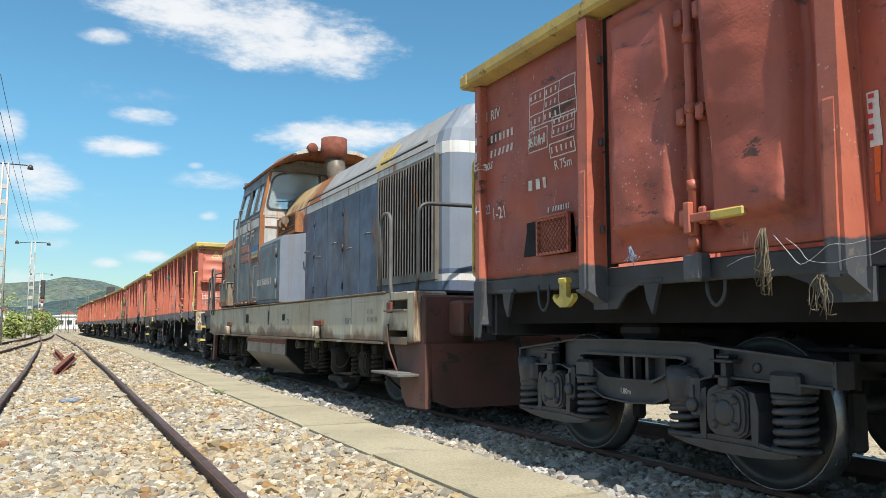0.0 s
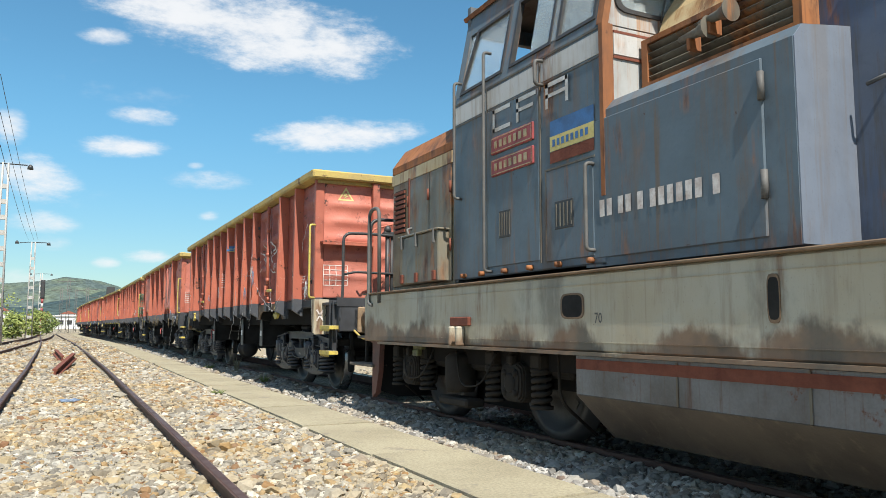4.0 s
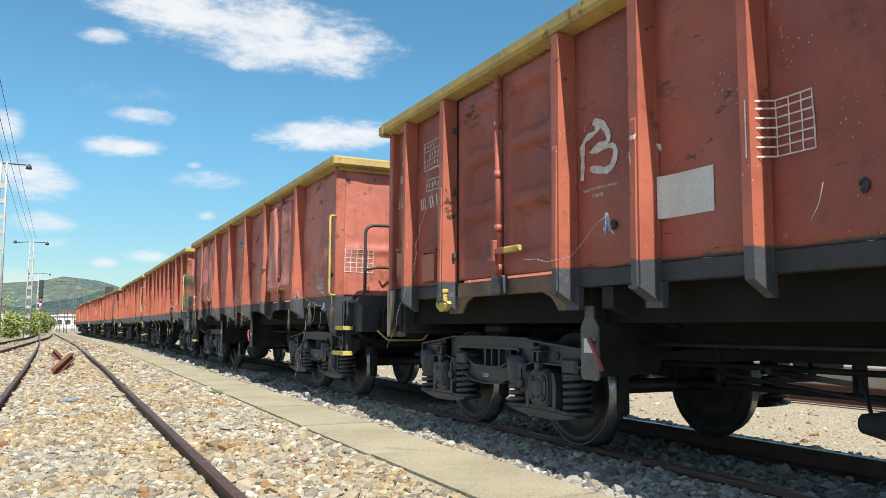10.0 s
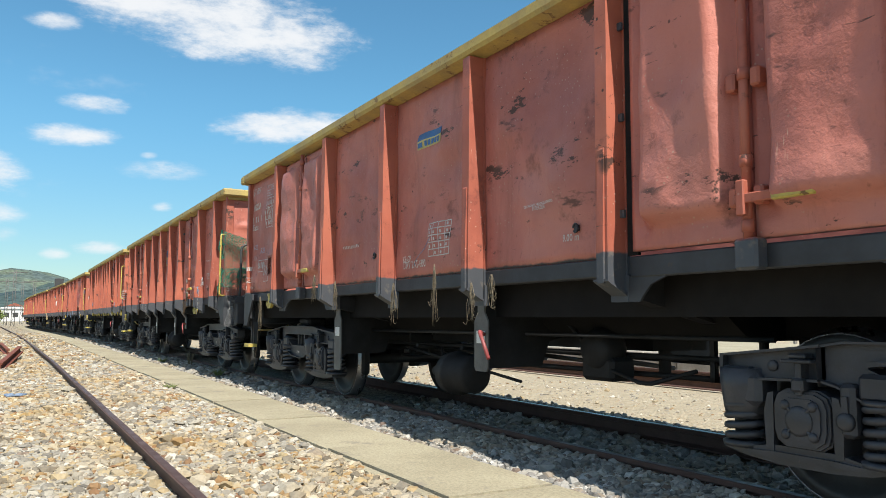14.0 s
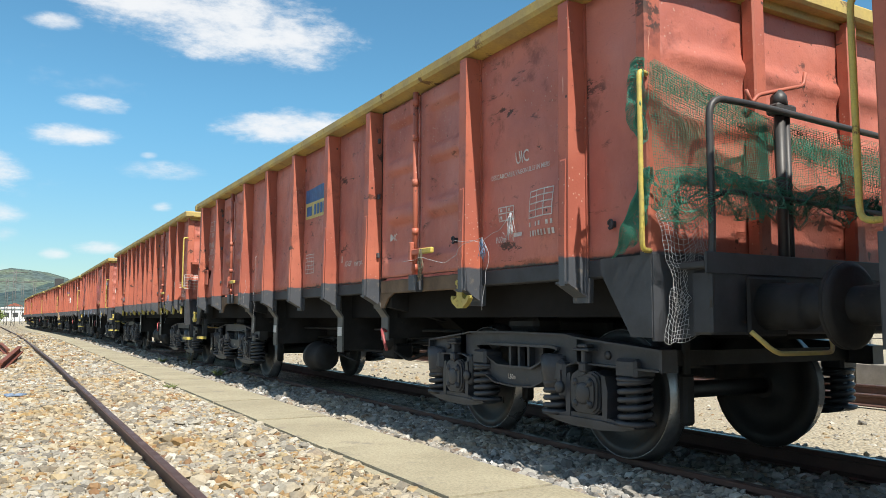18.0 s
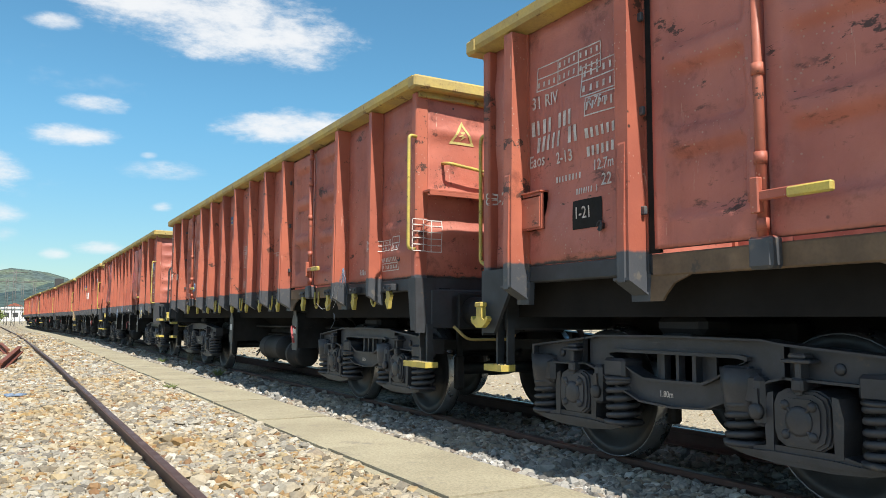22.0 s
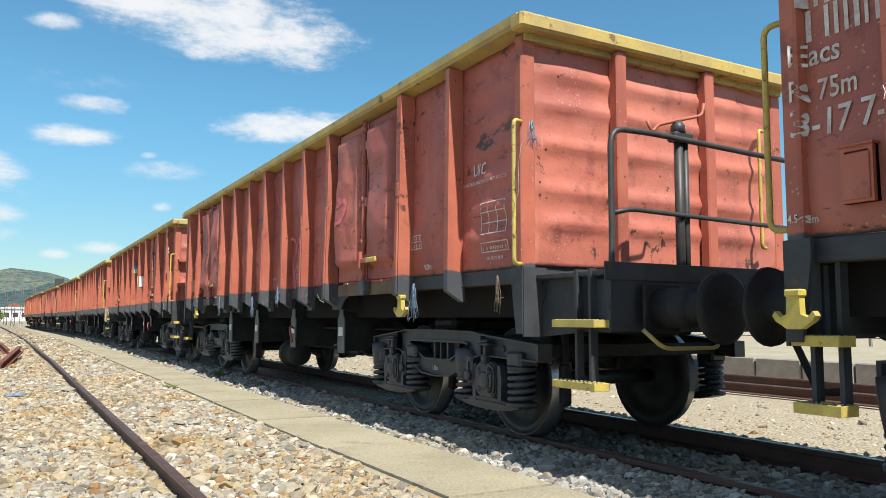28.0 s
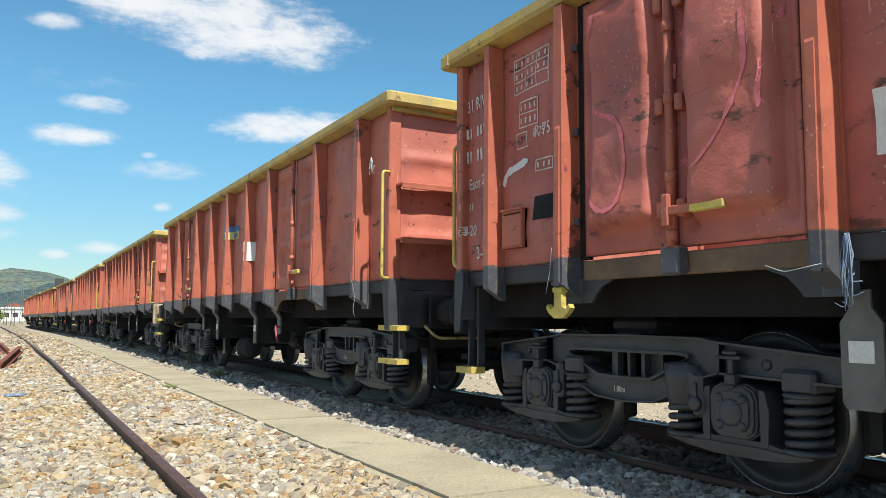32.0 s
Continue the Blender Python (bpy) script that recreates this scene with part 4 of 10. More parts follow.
def spring_mesh():
    s, pts, turns = Shape(), [], 5
    for i in range(turns * 14 + 1):
        a = 2 * math.pi * i / 14
        pts.append((0.098 * math.cos(a), 0.098 * math.sin(a), 0.02 + 0.27 * i / (turns * 14)))
    s.tube(pts, 0.0205, 8)
    s.lathe([(0.275, 0.02), (0.275, 0.118), (0.29, 0.122), (0.30, 0.11)], "z", (0, 0, 0), 18)
    s.box(-0.09, 0.10, -0.10, 0.10, 0.29, 0.42, 0.02)
    s.lathe([(-0.012, 0.125), (0.012, 0.128), (0.02, 0.07)], "z", (0, 0, 0), 18)
    s.lathe([(0.0, 0.062), (0.3, 0.062)], "z", (0, 0, 0), 12)
    return s.mesh("spring", BOGIE)


def axlebox_mesh():
    """Rounded cast box with a ribbed cover and the link that holds it down."""
    o = [(-0.165, 0.42), (-0.15, 0.365), (-0.10, 0.332), (0.10, 0.332), (0.15, 0.365), (0.165, 0.42), (0.165, 0.555), (0.145, 0.605), (0.09, 0.632), (-0.09, 0.632), (-0.145, 0.605), (-0.165, 0.555)]
    s = Shape().prism(o, "x", -1.15, -0.93)
    for k, x0, x1 in ((0.95, -1.168, -1.149), (0.86, -1.182, -1.167), (0.70, -1.192, -1.181)):
        s.prism([(y * k, 0.482 + (z - 0.482) * k) for y, z in o], "x", x0, x1)
    s.lathe([(-1.205, 0.0), (-1.205, 0.055), (-1.198, 0.075), (-1.19, 0.078)], "x", (0, 0, 0.475), 18)
    for i in range(4):
        a = math.pi * (0.25 + 0.5 * i)
        cy, cz = 0.108 * math.cos(a), 0.478 + 0.105 * math.sin(a)
        s.lathe([(-1.208, 0.0), (-1.208, 0.017), (-1.196, 0.026), (-1.165, 0.032)], "x", (0, cy, cz), 8)
        s.tube([(-1.193, cy * 0.55, 0.478 + (cz - 0.478) * 0.55), (-1.193, cy * 0.95, 0.478 + (cz - 0.478) * 0.95)], 0.010, 5)
    # holding-down link above the box
    s.box(-1.19, -1.05, -0.018, 0.018, 0.60, 0.77, 0.006).box(-1.205, -1.14, -0.035, 0.035, 0.62, 0.69, 0.012)
    s.box(-1.21, -1.04, -0.085, 0.085, 0.765, 0.785, 0.006).box(-1.20, -1.12, -0.05, 0.05, 0.785, 0.815, 0.01)
    return s.mesh("axlebox", BOGIE)


def cradle_mesh():
    """Boat-shaped cradle under box and springs, with two upright horns beside the box."""
    boat = [(-0.49, 0.315), (-0.50, 0.300), (-0.46, 0.280), (-0.34, 0.255), (-0.15, 0.238), (0.15, 0.238), (0.34, 0.255), (0.46, 0.280), (0.50, 0.300), (0.49, 0.315), (0.30, 0.312), (0.18, 0.335), (-0.18, 0.335), (-0.30, 0.312)]
    s = Shape().prism(boat, "x", -1.16, -0.99)
    s.prism([(y * 0.97, 0.290 + (z - 0.30) * 0.35) for y, z in boat], "x", -1.175, -1.155)
    for e in (-1, 1):
        s.prism([(e * 0.17, 0.30), (e * 0.215, 0.315), (e * 0.225, 0.50), (e * 0.20, 0.60), (e * 0.165, 0.61)], "x", -1.165, -1.02)
    return s.mesh("cradle", BOGIE)


def spring_skirt_mesh():
    s = Shape().lathe([(0.72, 0.150), (0.62, 0.146), (0.52, 0.132), (0.45, 0.120), (0.45, 0.10)], "z", (-1.065, 0.40, 0), 18)
    s.box(-1.18, -1.0, 0.24, 0.40, 0.52, 0.70, 0.03)
    return s.mesh("spring_skirt", BOGIE)


def damper_mesh(inner):
    """Friction block with its swinging link."""
    y = inner * 0.25
    s = Shape().box(-1.185, -1.0, y - 0.04, y + 0.04, 0.42, 0.68, 0.02)
    s.lathe([(-1.215, 0.012), (-1.215, 0.026), (-1.207, 0.042), (-1.185, 0.047)], "x", (0, y, 0.50), 14)
    s.prism([(y - 0.020, 0.49), (y - 0.014, 0.62), (y + 0.014, 0.62), (y + 0.020, 0.49)], "x", -1.20, -1.18)
    return s.mesh("damper", BOGIE)


def tyre_mesh():
    s = Shape()
    for e in (-1, 1):
        s.lathe([(e * x, r) for x, r in ((-0.75, 0.2), (-0.75, 0.43), (-0.822, 0.45), (-0.822, 0.457), (-0.722, 0.4645), (-0.707, 0.4925), (-0.70, 0.47), (-0.745, 0.43), (-0.745, 0.2))], "x", (0, 0, 0), 40)
    return s.mesh("tyre", TYRE)


def wheelset_mesh():
    s = Shape().lathe([(-0.93, 0.065), (0.93, 0.065)], "x", (0, 0, 0), 12)
    prof = [(-0.815, 0.07), (-0.83, 0.13), (-0.775, 0.15), (-0.765, 0.36), (-0.815, 0.385), (-0.82, 0.455), (-0.72, 0.462), (-0.705, 0.49), (-0.685, 0.485), (-0.68, 0.385), (-0.735, 0.36), (-0.735, 0.14), (-0.68, 0.1)]
    s.lathe(prof, "x", (0, 0, 0), 32)
    s.lathe([(-a, r) for a, r in prof], "x", (0, 0, 0), 32)
    for k in range(3):     # maker's pads on the disc, which show the turning
        a = 2 * math.pi * k / 3
        for e in (-1, 1):
            s.box(e * 0.775, e * 0.765, 0.25 * math.cos(a) - 0.03, 0.25 * math.cos(a) + 0.03, 0.25 * math.sin(a) - 0.03, 0.25 * math.sin(a) + 0.03)
    return s.mesh("wheelset", WHEEL)


def buffer_mesh(length):
    s = Shape().box(-0.17, 0.17, -0.03, 0.0, -0.17, 0.17, 0.02)
    s.lathe([(-0.03, 0.135), (-0.30, 0.125), (-0.30, 0.105), (-length + 0.05, 0.10), (-length + 0.045, 0.225), (-length + 0.02, 0.23), (-length, 0.2), (-length - 0.006, 0.0)], "y", (0, 0, 0), 24)
    return s.mesh("buffer", GRIME)


def plate_buffer_mesh():
    """Buffer with a rusted sleeve and a rounded rectangular head."""
    s = Shape().box(-0.19, 0.19, -0.04, 0.0, -0.18, 0.18, 0.03)
    s.lathe([(-0.04, 0.15), (-0.26, 0.14), (-0.27, 0.155), (-0.32, 0.155), (-0.32, 0.11), (-0.52, 0.105)], "y", (0, 0, 0), 20)
    s.prism([(-0.20, -0.10), (-0.15, -0.15), (0.15, -0.15), (0.20, -0.10), (0.20, 0.10), (0.15, 0.15), (-0.15, 0.15), (-0.20, 0.10)], "y", -0.56, -0.51)
    return s.mesh("buffer", TANRUST)


def hook_mesh():
    pts = [(0, 0.0), (0.045, 0.0), (0.05, -0.14), (0.10, -0.16), (0.135, -0.12), (0.155, -0.15), (0.13, -0.185), (0.05, -0.235), (-0.05, -0.235), (-0.13, -0.185), (-0.155, -0.15), (-0.135, -0.12), (-0.10, -0.16), (-0.05, -0.14), (-0.045, 0.0)]
    s = Shape().prism(pts, "x", -0.02, 0.02)
    s.box(-0.03, 0.03, -0.06, 0.06, -0.03, 0.02, 0.01)
    return s.mesh("rope_hook", YELLOW2)


def small_hook_mesh():
    pts = [(0.8 * a, 0.8 * c) for a, c in [(0.0, 0.03), (0.06, 0.02), (0.055, -0.06), (0.10, -0.10), (0.03, -0.20), (0.0, -0.19), (-0.02, -0.1), (-0.05, -0.03)]]
    return Shape().prism(pts, "x", -0.018, 0.018).mesh("rope_hook", YELLOW2)


def loop_shape():
    return Shape().tube(rounded([(0, -0.07, 0.04), (0, -0.065, -0.1), (0, 0, -0.17), (0, 0.065, -0.1), (0, 0.07, 0.04)], 0.06, 3), 0.012, 6)


def loop_mesh():
    return loop_shape().mesh("rope_loop", DARK)


def hinge_mesh():
    s = Shape()
    for k in range(3):
        s.lathe([(k * 0.045, 0.024), (k * 0.045 + 0.036, 0.024)], "z", (-HW - 0.075, 0, -0.06), 8)
    s.box(-HW - 0.06, -HW - 0.035, 0, 0.08, -0.02, 0.03, 0.004)
    return s.mesh("hinge", RED2)


def lock_bar_mesh(style):
    x = -HW - 0.085
    s = Shape().tube([(x, 0, Z_BODY - 0.10), (x, 0, Z_TOP - 0.02)], 0.026, 8)
    for z in (1.42, 1.75, 2.2, 2.62, 2.95):
        s.lathe([(z, 0.033), (z + 0.06, 0.033)], "z", (x, 0, 0), 8)
    if style == "tall":
        for z in (1.55, 2.15, 2.75):
            for e in (-1, 1):
                s.box(x - 0.02, x + 0.05, e * 0.045, e * 0.105, z, z + 0.10, 0.012)
    s.box(x - 0.035, x + 0.06, -0.07, 0.07, Z_BODY - 0.14, Z_BODY + 0.02, 0.015)
    return s.mesh("lock_bar", RED2)


def latch_mesh():
    x = -HW - 0.12
    return Shape().box(x - 0.012, x + 0.012, -0.36, 0.05, 1.56, 1.61, 0.006).box(x - 0.02, x + 0.02, -0.02, 0.03, 1.5, 1.68, 0.006).mesh("latch", RED2)


def end_sheet(width, ribs, seed):
    def fn(u, v):
        x, z = -width + 2 * width * u, Z_BODY + (Z_TOP - Z_BODY) * v
        d = dents(x, z, seed, 0.03)
        for c in ribs:
            d += 0.035 * math.exp(-((z - c) / 0.055) ** 2) * min(1, 6 * min(abs(x + width), abs(x - width)) / width)
        return (x, -d, z)
    return Shape().sheet(40, 44, fn, (0, 0.03, 0)).mesh("end_panel", RED)


def top_rim():
    s = Shape()
    s.prism([(-HW - 0.135, 3.125), (-HW - 0.154, 3.155), (-HW - 0.152, 3.225), (-HW - 0.02, 3.24), (-HW + 0.03, 3.23), (-HW + 0.03, 3.10), (-HW - 0.02, 3.10)], "y", -HL - 0.06, HL + 0.06)
    return s.mesh("top_rim", YELLOW)


WAGONS = []
DOORWAYS = {}
for key, bays in LAYOUTS.items():
    at, DOORWAYS[key] = -HL, []
    for ln, kind in bays:
        if kind == "d":
            DOORWAYS[key].append((at, at + ln))
        at += ln


def step_mesh(ln, teeth=False):
    """Pressed footstep: folded edge all round, saw-toothed below on some."""
    s = Shape().box(-0.065, -0.057, -ln, ln, -0.028, 0.022, 0.002).box(-0.057, 0.057, -ln, -ln + 0.008, -0.028, 0.022, 0.002)
    s.box(0.057, 0.065, -ln, ln, -0.028, 0.022, 0.002).box(-0.057, 0.057, ln - 0.008, ln, -0.028, 0.022, 0.002)
    if teeth:
        for i in range(int(ln * 2 / 0.045)):
            y = -ln + 0.01 + i * 0.045
            s.prism([(y, -0.027), (y + 0.036, -0.027), (y + 0.018, -0.058)], "x", -0.064, -0.058)
    return s.mesh("step_tread", YELLOW2)


def grate_mesh(ln):
    """Deck of the footstep with rows of raised studs."""
    s = Shape().box(-0.057, 0.057, -ln + 0.008, ln - 0.008, 0.004, 0.012)
    n = int(ln * 2 / 0.042)
    for i in range(n):
        for j in range(3):
            s.lathe([(0.026, 0.0), (0.026, 0.008), (0.011, 0.013)], "z", (-0.036 + j * 0.036, -ln + 0.032 + i * 0.042 + 0.01 * (j % 2), 0), 6)
    return s.mesh("step_grate", STUDS)


def hatch(w, y, z, width, height, mesh_front=False):
    """Label box on the side: shallow tray with a lid or a wire front."""
    y += 0.05
    y0, z1 = y - width, z + height
    s = Shape().ring([(y0, z), (y, z), (y, z1), (y0, z1)], [(y0 + 0.02, z + 0.02), (y - 0.02, z + 0.02), (y - 0.02, z1 - 0.02), (y0 + 0.02, z1 - 0.02)], "x", -HW - 0.06, -HW + 0.02)
    s.box(-HW - 0.035, -HW + 0.01, y0, y, z, z1)
    b = part("label_box", s, RED2, w, "red-brown sheet-metal label box")
    part("hood", Shape().box(-HW - 0.075, -HW + 0.01, y0 - 0.01, y + 0.01, z1, z1 + 0.012, 0.002), RED2, b)
    if mesh_front:
        g = Shape()
        n = max(4, int(width / 0.045))
        for i in range(-n, n):
            a = i * width / n
            p0, p1 = max(a, 0), min(a + height, width)
            if p1 > p0:
                g.tube([(-HW - 0.056, y - p0, z + p0 - a), (-HW - 0.056, y - p1, z + p1 - a)], 0.003, 4)
                g.tube([(-HW - 0.059, y - p0, z1 - (p0 - a)), (-HW - 0.059, y - p1, z1 - (p1 - a))], 0.003, 4)
        tagged(part("wire_front", g, RUSTY, b), kind="stuff")
    else:
        part("lid", Shape().box(-HW - 0.068, -HW - 0.061, y0 + 0.012, y - 0.012, z + 0.012, z + height * 0.88, 0.003), RED2, b)


def side_hook(w, y, z, k=1.0):
    part("rope_hook", cached("hook", hook_mesh), YELLOW2, w, "bright yellow rope hook", at=Matrix.Translation((-HW - 0.13, y, z)) @ Matrix.Diagonal((1, k, k, 1)))


def make_wagon(label, layout, doors, ribs, shelf, platform, hooks, seed, brackets, cyl, tank, steps=((0.64,), (0.58,)), rear_rail=True, tall_rail=False):
    w = thing("goods_wagon", label, "wagon", group="open wagons of the goods train")
    T = Matrix.Translation
    # bays of the near side, then the far side as plain sheets
    y, bay = -HL, 0
    edges = [(-HL, "p")]
    for ln, kind in LAYOUTS[layout]:
        a, b = y + 0.004, y + ln - 0.004
        far = Matrix.Rotation(math.pi, 4, "Z")
        if kind == "p":
            me = cached(("panel", layout, bay, seed), lambda: side_sheet(a, b, seed + bay, 0.075 if seed == 25 else 0.058, ridges=(1.62, 1.86, 2.1, 2.34, 2.58, 2.82) if bay == 0 and layout.startswith('many') else ()))
            part("side_panel", me, RED, w)
            part("side_panel", me, RED, w, at=far)
        else:
            mid = (a + b) / 2
            # Black strip beside each leaf: the gap's shade as colour.
            for gy in (a + 0.04, b - 0.15):
                part("door_gap", cached("dgap", lambda: Shape().box(-HW - 0.012, -HW + 0.01, 0, 0.11, Z_BODY, Z_TOP).mesh("door_gap", GAPM)), GAPM, w, at=T((0, gy, 0)))
            for p, q, e in ((a + 0.13, mid - 0.01, 1), (mid + 0.01, b - 0.13, -1)):
                me = cached(("door", layout, bay, e, doors, seed), lambda: door_sheet(p, q, seed + bay + e, doors))
                leaf = part("door_leaf", me, RED, w, "dented red-brown steel door leaf")
                part("door_leaf", me, RED, w, at=far)
                for z in (1.62, 2.22, 2.80):
                    hy = a + 0.0 if e == 1 else b
                    part("hinge", cached("hinge", hinge_mesh), RED2, leaf, at=T((0, hy, z)) @ Matrix.Diagonal((1, e, 1, 1)))
            part("lock_bar", cached(("lock", doors), lambda: lock_bar_mesh(doors)), RED2, w, at=T((0, mid, 0)))
            part("latch", cached("latch", latch_mesh), RED2, w, "worn door latch with yellow handle", at=T((0, mid, 0)))
            part("latch_handle", cached("grip", lambda: Shape().box(-HW - 0.14, -HW - 0.105, -0.40, -0.17, 1.556, 1.606, 0.008).mesh("latch_handle", YELLOW2)), YELLOW2, w, at=T((0, mid, 0)))
        y += ln
        bay += 1
        edges.append((y, kind))
    edges[-1] = (HL, "p")
    for i, (py, kind) in enumerate(edges):
        if i == 0 or i == len(edges) - 1:
            continue
        heavy = kind == "d" or LAYOUTS[layout][i][1] == "d" or not layout.startswith("many") or i % 2 == 0
        deep = not layout.startswith("many")
        me = cached(("post", heavy, deep), lambda: post_mesh((0.145 if heavy else 0.10) if deep else (0.12 if heavy else 0.09), heavy, deep))
        part("post", me, RED2, w, at=T((0, py, 0)))
        part("post", me, RED2, w, at=T((0, py, 0)) @ Matrix.Rotation(math.pi, 4, "Z"))
    # corners, ends, floor, rims, sills
    corner = cached("corner", lambda: Shape().box(-HW - 0.072, -HW + 0.06, 0, 0.09, 0.98, Z_TOP, 0.012).mesh("corner_post", RED2))
    for ex in (1, -1):
        for ey in (1, -1):
            part("corner_post", corner, RED2, w, at=Matrix.Diagonal((ex, ey, 1, 1)) @ T((0, -HL, 0)))
    front = cached(("end", ribs), lambda: end_sheet(HW - 0.02, ribs, seed))
    part("end_panel", front, RED, w, "sunlit red-brown corrugated end panel", at=T((0, -HL + 0.02, 0)))
    part("end_panel", front, RED, w, at=T((0, HL - 0.02, 0)) @ Matrix.Rotation(math.pi, 4, "Z"))
    ep = cached("endpost", lambda: Shape().box(-0.055, 0.055, -0.10, 0.0, 0.95, Z_TOP, 0.012).mesh("end_post", RED2))
    for x in (-0.56, 0.44):
        part("end_post", ep, RED2, w, at=T((x, -HL + 0.01, 0)))
        part("end_post", ep, RED2, w, at=T((x, HL - 0.01, 0)) @ Matrix.Rotation(math.pi, 4, "Z"))
    if shelf:
        for zz in shelf:
            for sx in (-1, 1):
                part("end_step", cached(("shelf", sx, zz), lambda: Shape().box(sx * (HW + 0.0), sx * 0.62, -0.145, 0.0, zz - 0.025, zz, 0.005).box(sx * (HW + 0.0), sx * 0.62, -0.145, -0.13, zz - 0.06, zz - 0.02, 0.004).mesh("end_step", RED2)), RED2, w, at=T((0, -HL, 0)))
    part("floor", cached("floor", lambda: Shape().box(-HW + 0.03, HW - 0.03, -HL + 0.05, HL - 0.05, 1.27, 1.33).mesh("floor", DARK)), DARK, w)
    rim = cached("rim", top_rim)
    part("top_rim", rim, YELLOW, w, "chipped yellow steel rim")
    part("top_rim", rim, YELLOW, w, at=Matrix.Rotation(math.pi, 4, "Z"))
    er = cached("erim", lambda: Shape().box(-HW - 0.16, HW + 0.16, -0.13, 0.02, 3.102, 3.225, 0.02).box(-HW - 0.05, HW + 0.05, -0.03, 0.045, 3.05, 3.11, 0.004).mesh("end_rim", YELLOW))
    part("end_rim", er, YELLOW, w, at=T((0, -HL, 0)))
    part("end_rim", er, YELLOW, w, at=T((0, HL, 0)) @ Matrix.Rotation(math.pi, 4, "Z"))
    sill = cached("sill", lambda: Shape().box(-HW - 0.006, -HW + 0.12, -HL + 0.09, HL - 0.09, Z_SILL, Z_BODY - 0.004, 0.008).mesh("side_sill", DARK))
    part("side_sill", sill, DARK, w)
    part("side_sill", sill, DARK, w, at=Matrix.Rotation(math.pi, 4, "Z"))
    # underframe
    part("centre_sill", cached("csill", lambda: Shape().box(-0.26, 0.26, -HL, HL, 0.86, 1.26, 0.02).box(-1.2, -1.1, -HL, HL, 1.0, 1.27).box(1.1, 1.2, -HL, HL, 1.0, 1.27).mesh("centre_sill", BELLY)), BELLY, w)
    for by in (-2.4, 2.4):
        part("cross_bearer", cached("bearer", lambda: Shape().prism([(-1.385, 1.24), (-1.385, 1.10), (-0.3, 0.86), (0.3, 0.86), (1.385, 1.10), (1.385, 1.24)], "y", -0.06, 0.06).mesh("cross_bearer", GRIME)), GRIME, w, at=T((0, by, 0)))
    # Infill added under the floor: blocks view and light, coloured as shade.
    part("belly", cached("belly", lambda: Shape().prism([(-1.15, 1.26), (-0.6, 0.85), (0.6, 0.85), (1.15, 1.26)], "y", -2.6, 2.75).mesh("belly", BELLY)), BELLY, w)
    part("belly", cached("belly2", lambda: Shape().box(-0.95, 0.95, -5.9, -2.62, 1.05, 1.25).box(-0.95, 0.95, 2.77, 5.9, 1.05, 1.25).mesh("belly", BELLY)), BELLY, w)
    for ey in (1, -1):
        part("headstock", cached("hstock", lambda: Shape().box(-HW + 0.02, HW - 0.02, -HL + 0.03, -HL + 0.07, 0.92, 1.42).mesh("headstock", DARK)), DARK, w, at=Matrix.Diagonal((1, ey, 1, 1)))
    over = platform if platform else 0.03
    beam = cached(("beam", platform), lambda: Shape().box(-1.32, 1.32, -HL - over, -HL - over + 0.14, 0.90, 1.26, 0.015).box(-1.1, -0.95, -HL - over, -HL, 0.95, 1.2).box(0.95, 1.1, -HL - over, -HL, 0.95, 1.2).mesh("buffer_beam", DARK))
    part("buffer_beam", beam, DARK, w)
    part("buffer_beam", cached(("beam", False), lambda: Shape().box(-1.32, 1.32, -HL - 0.03, -HL + 0.1, 0.90, 1.26, 0.015).mesh("buffer_beam", DARK)), DARK, w, at=Matrix.Rotation(math.pi, 4, "Z"))
    narrow = seed not in (25, 37)
    foot, head = (0.07, 0.13) if narrow else (0.16, 0.42)
    pale = LFRAME if seed == 11 else DARK
    cp = cached(("gusset", narrow, pale.name), lambda: Shape().prism([(-HL - 0.01, 1.36), (-HL - 0.01, 0.88), (-HL + foot, 0.88), (-HL + head, 1.27), (-HL + head, 1.36)], "x", -HW - 0.077, -HW - 0.05).box(-HW - 0.07, -HW + 0.14, -HL - 0.02, -HL - 0.004, 0.86, 1.36).mesh("corner_gusset", pale))
    for ex in (1, -1):
        for ey in (1, -1):
            part("corner_gusset", cp, pale, w, at=Matrix.Diagonal((ex, ey, 1, 1)))
    for e, ov in ((1, over), (-1, 0.03)):
        for x in (-0.875, 0.875):
            plated = seed == 11 and e == 1
            part("buffer", cached("pbuffer", plate_buffer_mesh) if plated else cached("buffer", lambda: buffer_mesh(0.55)), TANRUST if plated else GRIME, w, "tan rusted buffer with a rectangular head" if plated else "", at=Matrix.Diagonal((1, e, 1, 1)) @ T((x, -HL - ov, 1.06)))
        cou = cached("coupling", lambda: Shape().box(-0.05, 0.05, -0.38, 0.0, -0.06, 0.06, 0.02).tube(rounded([(-0.06, -0.3, 0), (-0.06, -0.55, -0.12), (0.06, -0.55, -0.12), (0.06, -0.3, 0)], 0.05), 0.022, 6).mesh("coupling", GRIME))
        part("coupling", cou, GRIME, w, at=Matrix.Diagonal((1, e, 1, 1)) @ T((0, -HL - ov, 1.04)))
        hose = cached("hose", lambda: Shape().tube(rounded([(0, 0, 0), (0, -0.1, -0.05), (0, -0.3, -0.45), (0, -0.5, -0.42)], 0.15, 5), 0.028, 7).mesh("brake_hose", GRIME))
        part("brake_hose", hose, GRIME, w, at=Matrix.Diagonal((1, e, 1, 1)) @ T((0.35, -HL - ov, 0.92)))
    # bogies and wheels
    wheels = []
